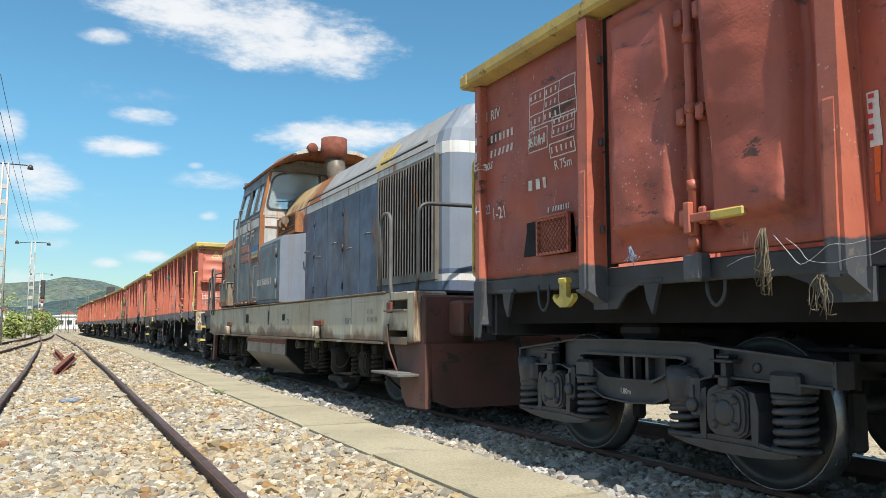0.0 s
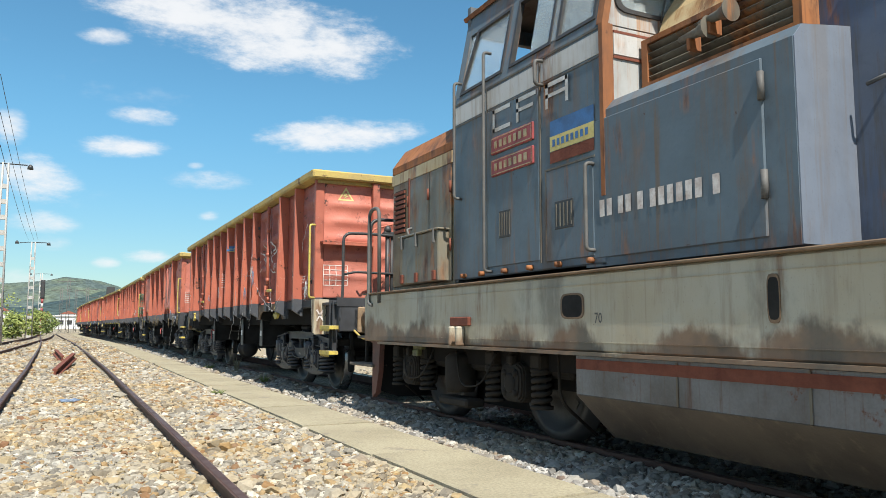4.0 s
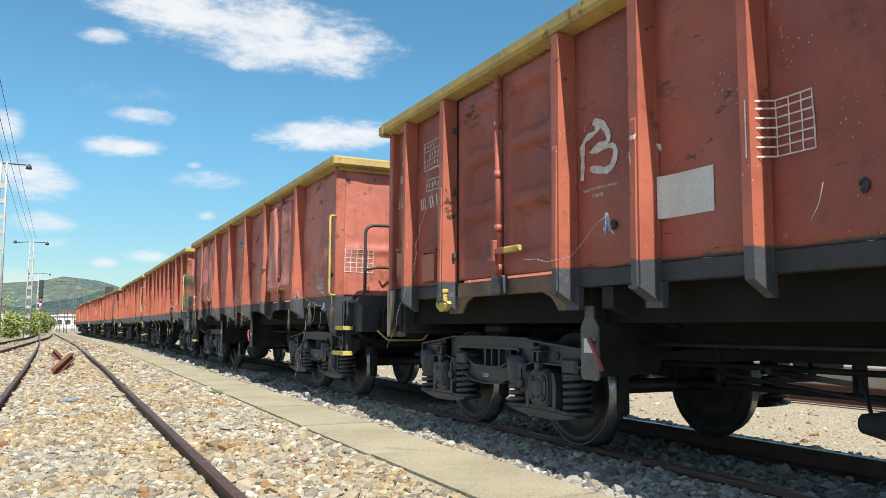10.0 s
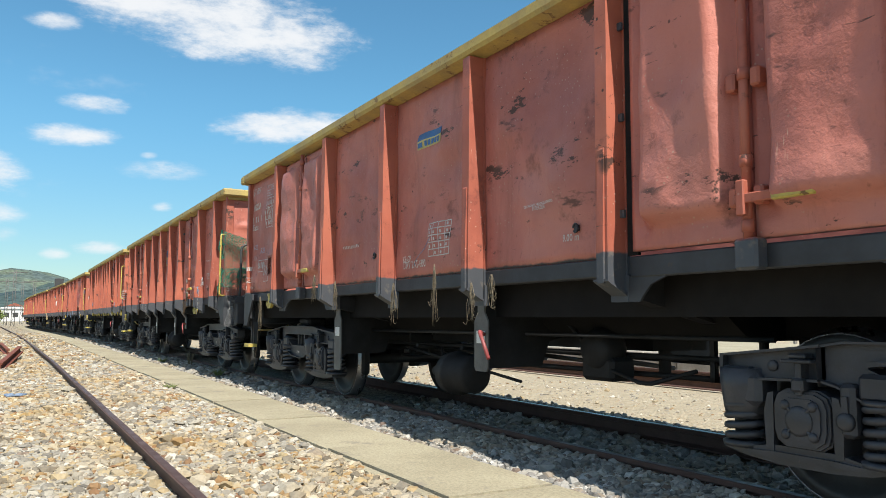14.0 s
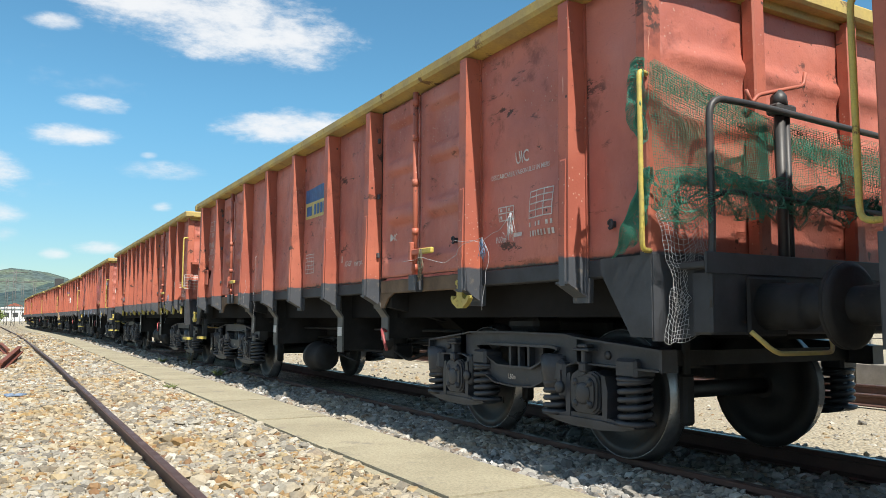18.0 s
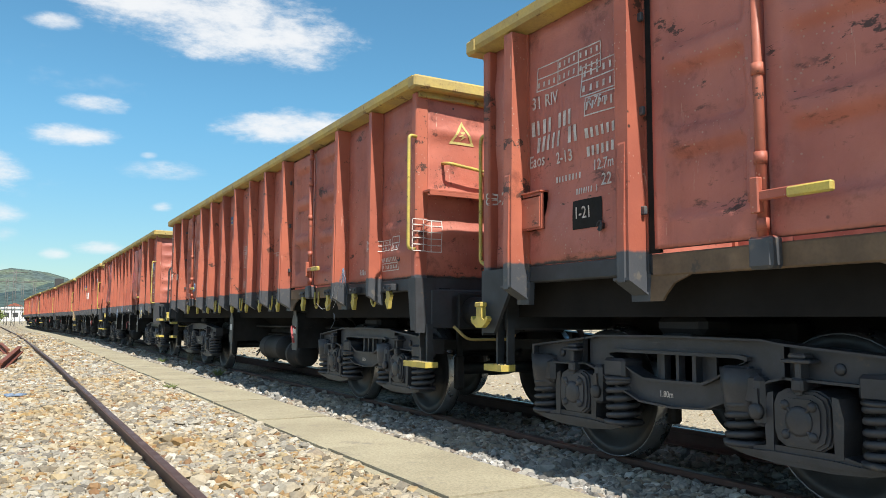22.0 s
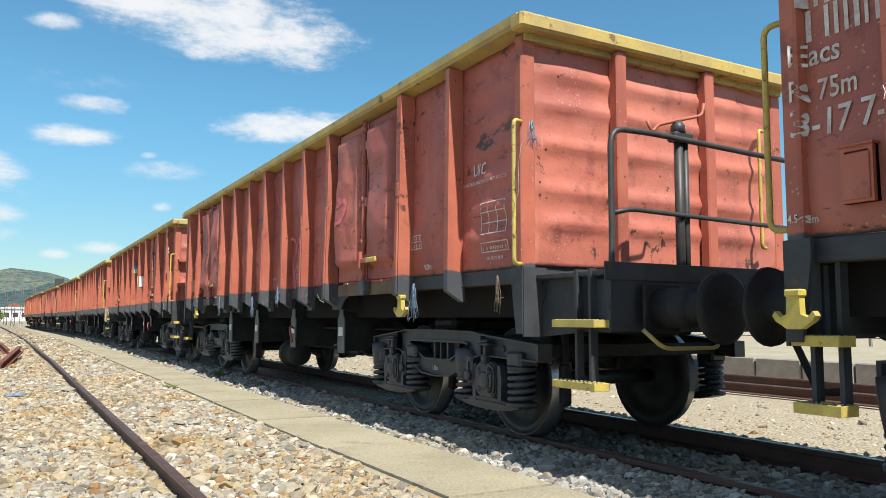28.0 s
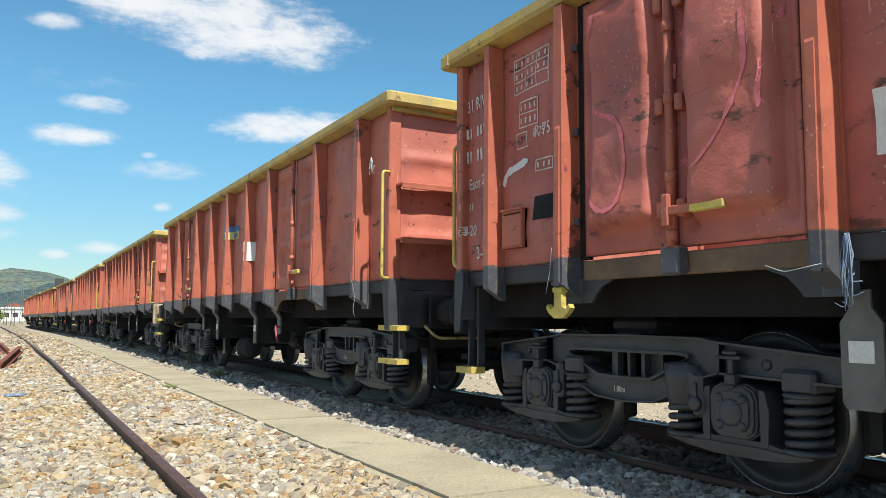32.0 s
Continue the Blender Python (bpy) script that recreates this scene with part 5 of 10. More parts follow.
    for by in (-4.23, 4.45):
        bf = part("bogie", cached("bogie", lambda: Shape().box(-1.06, 1.06, -0.16, 0.16, 0.55, 0.83, 0.04).box(-0.45, 0.45, -0.35, 0.35, 0.82, 0.99, 0.03).box(-1.1, 1.1, -0.12, 0.12, 0.86, 0.90, 0.01).box(-1.08, -0.8, -0.2, 0.2, 0.89, 1.01, 0.04).mesh("bogie", GRIME)), GRIME, w, "grimy two-axle cast steel bogie", at=T((0, by, 0)))
        for ty in (-1.39, 1.39):
            part("end_bar", cached("ebar", lambda: Shape().box(-1.05, 1.05, -0.03, 0.03, 0.68, 0.78).mesh("end_bar", GRIME)), GRIME, bf, at=T((0, ty, 0)))
        for ex in (1, -1):
            part("side_frame", cached("bside", bogie_side_mesh), BOGIE, bf, at=Matrix.Diagonal((ex, 1, 1, 1)))
            for ay in (-0.89, 0.89):
                at_box = Matrix.Diagonal((ex, 1, 1, 1)) @ T((0, ay, 0))
                part("axlebox", cached("abox", axlebox_mesh), BOGIE, bf, at=at_box)
                part("cradle", cached("cradle", cradle_mesh), BOGIE, bf, at=at_box)
                part("spring_skirt", cached("skirt", spring_skirt_mesh), BOGIE, bf, at=at_box)
                part("damper", cached(("damper", ay > 0), lambda: damper_mesh(-1 if ay > 0 else 1)), BOGIE, bf, at=at_box)
                for sy in (-0.40, 0.40):
                    part("spring", cached("spring", spring_mesh), BOGIE, bf, at=T((ex * -1.085, ay + sy, 0.31)))
        lettering("1.80m", 0.055, CHALK, bf, (-1.128, 0.12, 0.508))
        for ay in (-0.89, 0.89):
            wheels.append((part("wheelset", cached("wheelset", wheelset_mesh), WHEEL, w, "worn steel wheelset with turned treads", at=T((0, by + ay, 0.46))), (0, by + ay, 0.46)))
        for ws, _ in wheels[-2:]:
            part("tyre", cached("tyre", tyre_mesh), TYRE, ws, "worn bright tread")
        for ay in (-0.89, 0.89):
            bs = cached("shoe", lambda: Shape().box(-0.80, -0.70, -0.035, 0.035, -0.17, 0.17, 0.02).box(-0.78, -0.72, -0.02, 0.02, 0.1, 0.42, 0.01).mesh("brake_shoe", GRIME))
            for e in (-1, 1):
                part("brake_shoe", bs, GRIME, bf, at=T((0, ay + e * 0.53, 0.46)))
    # rope hooks along the sill
    if hooks == "small":
        for hy in (-5.5, -4.63, -3.86, -3.0, -1.95, -1.07, -0.35, 0.53, 1.4, 2.3, 3.2, 4.1):
            part("rope_hook", cached("shook", small_hook_mesh), YELLOW2, w, "bright yellow rope hook", at=T((-HW - 0.05, hy, 1.24)))
            hb = part("hook_block", cached("hblock", lambda: Shape().box(-HW - 0.075, -HW - 0.006, -0.08, 0.10, 1.255, 1.325, 0.008).mesh("hook_block", DARK)), DARK, w, at=T((0, hy, 0)))
            for by in (-0.05, 0.06):
                part("bolt", cached("hbolt", lambda: Shape().lathe([(-HW - 0.09, 0.0), (-HW - 0.09, 0.014), (-HW - 0.074, 0.016)], "x", (0, 0, 1.29), 6).mesh("bolt", BOGIE)), BOGIE, hb, at=T((0, by, 0)))
        for hy in (-5.1, -3.43, -1.57, 0.03, 1.8):
            part("rope_loop", cached("yloop", lambda: loop_shape().mesh("rope_loop", YELLOW2)), YELLOW2, w, at=T((-HW - 0.04, hy, 1.27)))
    elif seed == 3:
        for k in range(7):
            part("rope_loop", cached("loop", loop_mesh), DARK, w, at=T((-HW - 0.005, -HL + 0.85 + k * 1.72, 1.25)))
            part("rope_bracket", cached("rbr", lambda: Shape().prism([(-0.07, 1.25), (0.07, 1.25), (0.05, 1.14), (0.0, 1.05), (-0.03, 1.14)], "x", -HW - 0.03, -HW + 0.0).box(-HW - 0.035, -HW + 0.02, -0.10, 0.12, 1.245, 1.275, 0.004).mesh("rope_bracket", DARK)), DARK, w, at=T((0, -HL + 1.35 + k * 1.72, 0)))
    # hanging plates below the posts, each the flange of a deep cross plate under the floor
    bent = layout == "four"
    for py, z0 in brackets:
        if bent:
            pl = part("bracket", Shape().prism([(-1.44, 1.15), (-1.425, 1.10), (-1.345, 1.0), (-1.345, z0), (-1.325, z0), (-1.325, 1.01), (-1.405, 1.115), (-1.405, 1.15)], "y", -0.075, 0.075), GREYP, w, "grey-painted bent bracket", at=T((0, py, 0)))
        else:
            pl = part("bracket", Shape().prism([(-0.05, 1.12), (-0.05, 1.04), (-0.10, 0.97), (-0.10, z0 + 0.03), (-0.08, z0), (0.08, z0), (0.10, z0 + 0.03), (0.10, 0.97), (0.05, 1.04), (0.05, 1.12)], "x", -1.345, -1.33), GREYP, w, "grey-painted hanging plate", at=T((0, py, 0)))
        if z0 < 0.7:
            part("label_plate", cached("lplate", lambda: Shape().box(-1.351, -1.344, -0.06, 0.06, 0.79, 0.89, 0.002).mesh("label_plate", PAPER)), PAPER, pl)
        zc = max(z0, 0.56)
        part("cross_plate", Shape().prism([(-1.329, 1.24), (-1.329, zc + 0.02), (-0.74, zc + 0.03), (-0.66, 0.80), (-0.30, 0.88), (0.30, 0.88), (0.66, 0.80), (0.74, zc + 0.03), (1.329, zc + 0.02), (1.329, 1.24)], "y", py - 0.008, py + 0.008), GRIME, w, "sooty steel cross plate")
    # brake beams and rods slung between the plates
    rig = Shape().box(-0.30, 0.30, -1.45, 2.1, 0.74, 0.86)
    for k in range(4):
        yk = -1.3 + k * 0.95
        rig.box(-0.05, 0.05, yk, yk + 0.04, 0.52, 0.80).tube([(-0.75, yk + 0.1, 0.70), (0.6, yk + 0.5, 0.55)], 0.022, 6)
    rig.tube([(-0.45, -2.6, 0.58), (-0.30, 2.9, 0.54)], 0.022, 6).tube([(-0.95, -0.6, 0.47), (-0.55, 2.3, 0.66)], 0.014, 5)
    rig.tube([(-1.05, 0.42, 0.44), (-0.8, 0.95, 0.50), (-0.8, 1.0, 0.70)], 0.013, 5).tube([(-1.05, 0.42, 0.38), (-0.8, 0.95, 0.50)], 0.013, 5)
    part("brake_rigging", rig, GRIME, w, "sooty brake rods under the floor")
    if tank is not None:
        part("air_tank", cached("tank", lambda: Shape().lathe([(-0.55, 0.0), (-0.53, 0.10), (-0.47, 0.158), (-0.42, 0.162), (-0.40, 0.168), (-0.38, 0.162), (0.18, 0.162), (0.2, 0.168), (0.22, 0.162), (0.42, 0.162), (0.47, 0.158), (0.53, 0.10), (0.55, 0.0)], "y", (0, 0, 0), 20).mesh("air_tank", GRIME)), GRIME, w, "black cylindrical brake air tank", at=Matrix.Translation((-1.0, tank, 0.546)) @ Matrix.Diagonal((1.11, 1.02, 1.11, 1)))
    part("brake_cylinder", cached("bcyl", lambda: Shape().lathe([(-0.24, 0.0), (-0.24, 0.14), (-0.2, 0.17), (0.03, 0.17), (0.05, 0.205), (0.10, 0.205), (0.12, 0.19), (0.2, 0.19), (0.22, 0.1), (0.5, 0.05), (0.5, 0)], "y", (0, 0, 0), 20).mesh("brake_cylinder", GRIME)), GRIME, w, at=T((-1.0, cyl, 0.485)))
    part("control_valve", cached("valve", lambda: Shape().lathe([(-0.12, 0.0), (-0.12, 0.13), (-0.06, 0.16), (0.06, 0.16), (0.12, 0.13), (0.12, 0)], "x", (-1.12, 0, 0.74), 14).box(-1.2, -0.95, -0.18, 0.18, 0.5, 0.68, 0.03).tube(rounded([(-1.15, 0.1, 0.7), (-1.15, 0.4, 0.95), (-1.1, 0.9, 1.0)], 0.1), 0.018, 6).tube(rounded([(-1.18, -0.1, 0.6), (-1.18, -0.5, 0.5), (-1.1, -0.9, 0.62)], 0.1), 0.016, 6).mesh("control_valve", GRIME)), GRIME, w, "grimy brake control valve with pipes", at=T((0.45, cyl - 1.55, 0.02)))
    part("pipe_run", cached("prun", lambda: Shape().tube([(-0.9, -3.0, 0.87), (-0.9, 3.2, 0.85)], 0.016, 6).mesh("pipe_run", GRIME)), GRIME, w)
    part("safety_bar", cached("sbar", lambda: Shape().box(-0.5, 0.5, -0.02, 0.02, 0.56, 0.59).box(-0.5, -0.46, -0.02, 0.02, 0.56, 1.0).box(0.46, 0.5, -0.02, 0.02, 0.56, 1.0).mesh("safety_bar", GRIME)), GRIME, w, at=T((0, -2.2, 0)))
    part("safety_bar", MESHES["sbar"], GRIME, w, at=T((0, 2.3, 0)))
    part("brake_rod", cached("brod", lambda: Shape().tube([(-0.5, -3.2, 0.72), (-0.5, 3.2, 0.70)], 0.02, 6).tube([(0.4, -3.2, 0.62), (0.4, 3.2, 0.66)], 0.02, 6).mesh("brake_rod", GRIME)), GRIME, w)
    lev = cached("lever", lambda: Shape().tube(rounded([(0, 0.0, 0.0), (-0.05, 0, 0.03), (-0.09, -0.1, -0.02), (-0.09, -0.2, -0.18)], 0.05), 0.016, 7).mesh("change_lever", REDLEVER))
    part("change_lever", lev, REDLEVER, w, "red changeover lever", at=T((-1.35, brackets[0][0] - 0.06, 0.86)))
    # handrail at the front corner, steps
    rail_mesh = cached("grab", lambda: Shape().tube(rounded([(0.02, 0.03, 0.0), (-0.07, 0.0, 0.0), (-0.07, 0.0, 1.05), (0.02, 0.03, 1.05)], 0.05), 0.016, 7).mesh("grab_rail", YELLOW2))
    part("grab_rail", rail_mesh, YELLOW2, w, "yellow vertical grab rail", at=T((-HW - 0.09, -HL - 0.03, 1.62 if tall_rail else 1.38)))
    part("grab_rail", rail_mesh, YELLOW2, w, at=T((-HW + 2.5, -HL - 0.1, 1.62)))
    hang = cached("hanger", lambda: Shape().box(-0.03, 0.03, -0.012, 0.012, -0.02, 0.36).mesh("step_hanger", DARK))
    fy = -HL - (0.12 if seed == 25 else platform - 0.2 if platform else -0.02)
    PD = -HL - (platform or 0.5) + 0.02
    for p, zs, ln in ((fy, steps[0], 0.215), (HL - 0.12, steps[1], 0.12)):
        for zz in zs:
            tr = part("step_tread", cached(("step", ln, seed == 11), lambda: step_mesh(ln, seed == 11)), YELLOW2, w, "yellow-edged footstep", at=T((-1.40, p, zz)))
            part("step_grate", cached(("grate", ln), lambda: grate_mesh(ln)), STUDS, tr)
            for hy in (-0.07, 0.07):
                part("step_hanger", hang, DARK, w, at=T((-1.345, p + hy, zz)))
    if rear_rail:
        part("grab_rail", cached("rear_grab", lambda: Shape().tube(rounded([(0.02, -0.08, 1.04), (0.0, 0.10, 1.04), (0.0, 0.10, 0.0), (0.02, -0.08, 0.0)], 0.06), 0.016, 7).mesh("grab_rail", YELLOW2)), YELLOW2, w, at=T((-HW - 0.01, HL + 0.03, 1.42)))
    for d0, d1 in DOORWAYS[layout]:
        for e, y0 in ((1, d0 + 0.07), (-1, d1 - 0.07)):
            fil = [(0, 1.245), (0, 1.09), (0.10, 1.09), (0.13, 1.13), (0.19, 1.19), (0.30, 1.23), (0.32, 1.245)]
            part("sill_gusset", Shape().prism([(y0 + e * a, z) for a, z in fil], "x", -HW - 0.022, -HW - 0.004), SILLB if doors == "pressed" else DARK, w)
        part("door_sill", Shape().box(-HW - 0.03, -HW + 0.02, d0 + 0.1, d1 - 0.1, 1.235, 1.362, 0.008), SILLB if doors == "pressed" or seed in (11, 64) else DARK, w, "worn brown sill under the doors" if doors == "pressed" or seed in (11, 64) else "")
    if platform:
        part("platform_deck", Shape().box(-1.36, 1.36, PD - 0.02, -HL - 0.02, 1.27, 1.31, 0.008).box(-1.36, 1.36, PD - 0.03, PD - 0.015, 1.24, 1.36, 0.004), DARK, w)
        lat = Shape()
        for i in range(60):
            for e in (-1, 1):
                x0 = -1.3 + i * 0.044
                lat.tube([(x0 - e * 0.03, -HL - 0.06, 1.10), (x0 + e * 0.03, -HL - 0.06, 1.26)], 0.005, 3, caps=False)
        part("grating", lat, GRIME, w, "expanded-metal grating under the platform")
        rl = part("platform_rail", Shape().tube(rounded([(-1.30, PD, 1.05), (-1.27, PD, 1.45), (-1.27, PD, 2.25), (-0.9, PD, 2.26), (0.55, PD, 2.22), (1.25, PD, 2.20)], 0.12, 5), 0.021, 8), PIPE, w, "black bent-pipe platform railing")
        part("mid_rail", Shape().tube(rounded([(-1.27, PD, 1.68), (-1.1, PD, 1.72), (1.25, PD, 1.68)], 0.05), 0.017, 7), PIPE, rl)
        part("platform_gusset", Shape().prism([(PD, 1.27), (PD, 0.92), (-HL, 0.86), (-HL, 1.27)], "x", -1.30, -1.27), DARK, w)
        cx, cy = -0.6, PD + 0.04
        col = part("handbrake", Shape().tube([(cx, cy, 1.0), (cx, cy, 2.30)], 0.033, 8).tube([(cx + 0.065, cy, 1.0), (cx + 0.065, cy, 2.28)], 0.024, 7).box(cx - 0.07, cx + 0.11, cy - 0.05, cy + 0.05, 2.24, 2.31, 0.015).lathe([(2.30, 0.055), (2.36, 0.05), (2.40, 0.02)], "z", (cx, cy, 0), 10), PIPE, w, "black handbrake column with crank")
        part("crank", Shape().tube(rounded([(cx - 0.30, cy, 2.36), (cx - 0.25, cy, 2.28), (cx - 0.2, cy, 2.34), (cx, cy, 2.40), (cx + 0.25, cy, 2.47), (cx + 0.27, cy, 2.56)], 0.05), 0.013, 6), RED2, col)
    if tall_rail:
        part("end_handle", Shape().tube(rounded([(-1.18, -HL + 0.02, 2.45), (-1.18, -HL - 0.11, 2.43), (-0.72, -HL - 0.11, 2.38), (-0.72, -HL + 0.02, 2.38)], 0.04), 0.016, 7), YELLOW2, w, "yellow horizontal grab handle")
    # uncoupling bar and small lugs at the front end
    part("uncoupling_bar", cached("unc", lambda: Shape().tube(rounded([(-1.15, -0.12, 0.92), (-1.05, -0.2, 0.80), (-0.55, -0.2, 0.80), (-0.45, -0.12, 0.9)], 0.06), 0.014, 6).mesh("uncoupling_bar", YELLOW)), YELLOW, w, "worn yellow uncoupling handle", at=T((0, -HL - (platform or 0.03), 0)))
    lug = cached("lug", lambda: Shape().tube([(0, 0.022 * math.cos(i * 0.7), 0.03 * math.sin(i * 0.7)) for i in range(9)], 0.008, 5).box(-0.0, 0.05, -0.02, 0.02, -0.02, 0.02, 0.004).mesh("ring_lug", DARK))
    rl = random.Random(seed)
    for py, _ in edges[:-1:2]:
        part("ring_lug", lug, DARK, w, at=T((-HW - 0.02, py + 0.35 + rl.uniform(-0.1, 0.1), 1.62 + rl.uniform(-0.05, 0.05))))
    WAGONS.append((w, wheels))
    return w

# ---- the diesel locomotive ----
def rrect(a, b, c, d, r, n=5):
    """Corner-rounded rectangle as points."""
    out = []
    for cx, cy, q in ((b - r, d - r, 0), (a + r, d - r, 1), (a + r, c + r, 2), (b - r, c + r, 3)):
        out += [(cx + r * math.cos((q + i / n) * math.pi / 2), cy + r * math.sin((q + i / n) * math.pi / 2)) for i in range(n + 1)]
    return out


def dirty(me):
    me.materials[0] = LGRIME
    return me


def make_loco():
    T = Matrix.Translation
    lo = thing("diesel_locomotive", "weathered navy and grey diesel locomotive with rust-streaked orange cab", "locomotive")
    P = lambda n, s, m, label="", at=None, par=None: part(n, s, m, par or lo, label, at)
    # frame with lips, side openings as black plates painted for their inner shade
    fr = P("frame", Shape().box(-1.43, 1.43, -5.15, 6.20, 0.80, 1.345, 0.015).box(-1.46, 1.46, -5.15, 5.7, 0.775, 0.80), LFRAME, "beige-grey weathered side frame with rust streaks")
    P("deck_edge", Shape().box(-1.46, -1.34, -5.2, 6.2, 1.345, 1.365, 0.006).box(1.34, 1.46, -5.2, 6.2, 1.345, 1.365, 0.006), SILLB)
    P("deck", Shape().box(-1.36, 1.36, -5.9, 6.19, 1.335, 1.36), DARK)
    for y, w, h in ((2.0, 0.24, 0.16), (0.27, 0.07, 0.22), (-0.76, 0.15, 0.10)):
        c = [(y + w / 2 * math.copysign(abs(math.cos(a)) ** 0.5, math.cos(a)), 1.12 + h / 2 * math.copysign(abs(math.sin(a)) ** 0.5, math.sin(a))) for a in (2 * math.pi * i / 20 for i in range(20))]
        o = [(y + (p - y) * 1.16, 1.12 + (q - 1.12) * 1.16) for p, q in c]
        P("opening_rim", Shape().ring(o, c, "x", -1.437, -1.40), SILLB, par=fr)
        P("opening", Shape().prism(c, "x", -1.436, -1.40), GAPM, "frame opening drawn as a shade-black plate", par=fr)
    for y in (-2.66, 3.75):
        P("tie_bracket", Shape().box(-1.465, -1.43, y - 0.24, y + 0.12, 0.98, 1.06, 0.008), RUSTY, "rusty lashing bracket", par=fr)
        for e in (-0.12, 0.02):
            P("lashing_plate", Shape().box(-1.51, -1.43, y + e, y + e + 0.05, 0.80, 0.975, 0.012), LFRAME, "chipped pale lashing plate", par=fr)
    # front corner steps and plough
    for e in (-1, 1):
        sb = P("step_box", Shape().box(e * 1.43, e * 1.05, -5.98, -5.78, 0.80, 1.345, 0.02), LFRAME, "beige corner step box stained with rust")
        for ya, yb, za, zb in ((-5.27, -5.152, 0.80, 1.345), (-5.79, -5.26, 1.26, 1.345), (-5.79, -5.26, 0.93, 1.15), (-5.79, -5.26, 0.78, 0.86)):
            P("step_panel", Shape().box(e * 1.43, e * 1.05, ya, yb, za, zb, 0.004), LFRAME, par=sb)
        P("step_tread", Shape().box(e * 1.47, e * 1.38, -5.8, -5.22, 1.135, 1.155, 0.004), GREYP, par=sb)
        # Black backing puts the shade behind the step slots into colour.
        P("step_recess", Shape().box(e * 1.1, e * 1.0, -5.8, -5.2, 0.82, 1.34), GAPM)
    for ey in (1, -1):
        plate = [(-1.30, 0.80), (1.30, 0.80), (1.28, 0.22), (1.05, 0.14), (-1.05, 0.14), (-1.28, 0.22)]
        flip = Matrix.Diagonal((1, ey, 1, 1))
        if ey == 1:
            pg = P("plough", Shape().prism(plate, "y", -6.12, -6.06), LPLOW, "dark red steel plough")
            cheek = [(-6.1, 0.80), (-5.25, 0.80), (-5.32, 0.68), (-5.5, 0.25), (-5.62, 0.13), (-6.1, 0.14)]
        else:
            # Blackened plate added to hide the bright ground behind; shade put into colour.
            pg = P("plough", Shape().prism(plate, "y", 6.02, 6.05), BELLY, "rear plough back, blackened as shade to block the view")
            cheek = [(-6.1, 0.80), (-5.86, 0.80), (-5.9, 0.45), (-5.98, 0.2), (-6.1, 0.14)]
        for e in (-1, 1):
            P("cheek_plate", Shape().prism(cheek, "x", e * 1.36, e * 1.30), LPLOW, "dark red plough cheek", at=flip, par=pg)
        end = T((0, 0.0 if ey == 1 else 0.15, 0)) @ flip
        if ey == 1:
            P("footboard", Shape().box(-1.62, -1.30, -5.75, -5.25, 0.47, 0.495, 0.006).box(-1.6, -1.2, -5.95, -5.65, 0.455, 0.485, 0.006), GREYP)
        else:
            for ya, yb, z in ((6.02, 6.80, 0.515), (6.04, 6.52, 0.85)):
                fb = P("footboard", Shape().box(-1.40, -1.20, ya, yb, z - 0.02, z + 0.012, 0.006), STEPWOOD, "worn bare footboard below the end beam")
                P("board_hanger", Shape().box(-1.25, -1.22, ya + 0.1, ya + 0.14, z, 1.0).box(-1.25, -1.22, yb - 0.2, yb - 0.16, z, 1.0), LGRIME, par=fb)
        P("buffer_beam", Shape().box(-1.36, 1.36, -6.06, -5.9, 0.78, 1.3, 0.02), LPLOW, at=end)
        for x in (-0.875, 0.875):
            P("buffer", cached("buffer", lambda: buffer_mesh(0.6)), GRIME, at=end @ T((x, -6.06, 1.06)))
        P("buffer_box", Shape().box(-1.08, -0.68, -6.35, -6.05, 0.88, 1.24, 0.03), LPLOW if ey == 1 else RUSTY, at=end)
        P("coupling", Shape().box(-0.06, 0.06, -6.45, -6.0, 0.98, 1.1, 0.02), GRIME, at=end)
        P("brake_hose", Shape().tube(rounded([(-0.4, -6.1, 0.95), (-0.4, -6.3, 0.9), (-0.4, -6.45, 0.5), (-0.4, -6.65, 0.48)], 0.15, 5), 0.03, 7), GRIME, at=end)
    # long hood
    hx = 0.78
    body = [(-hx, 1.36), (hx, 1.36), (hx, 2.98), (-hx, 2.98)]
    P("hood_body", Shape().prism([(-hx + 0.004, 1.36), (hx - 0.004, 1.36), (hx - 0.004, 3.0), (-hx + 0.004, 3.0)], "y", -5.12, 1.75), LBLUE, "faded navy hood with dirt streaks")
    roof = [(-hx - 0.012, 3.14), (hx + 0.012, 3.14), (hx - 0.05, 3.30), (0.50, 3.62), (0.25, 3.70), (-0.25, 3.70), (-0.50, 3.62), (-hx + 0.05, 3.30)]
    P("hood_roof", Shape().prism(roof, "y", -5.12, -0.55), LGREY, "pale grey sloping hood roof")
    P("hood_roof", Shape().prism(roof, "y", -0.55, 0.1), LRUST, "rust-stained hood roof section")
    P("hood_roof", Shape().prism(roof, "y", 0.1, 1.75), LROOF, "yellowed hood roof section")
    P("roof_patch", Shape().prism([(-hx - 0.002, 3.17), (-hx + 0.044, 3.30), (-0.62, 3.475), (-0.60, 3.48), (-hx + 0.02, 3.2)], "y", -3.7, -3.15), YELLOW, "faded yellow warning patch")
    P("white_stripe", Shape().box(-hx - 0.006, hx + 0.006, -5.12, 1.75, 3.0, 3.14), LWHITE)
    P("red_line", Shape().box(-hx - 0.008, hx + 0.008, -5.12, 1.75, 3.128, 3.138), RUSTY)
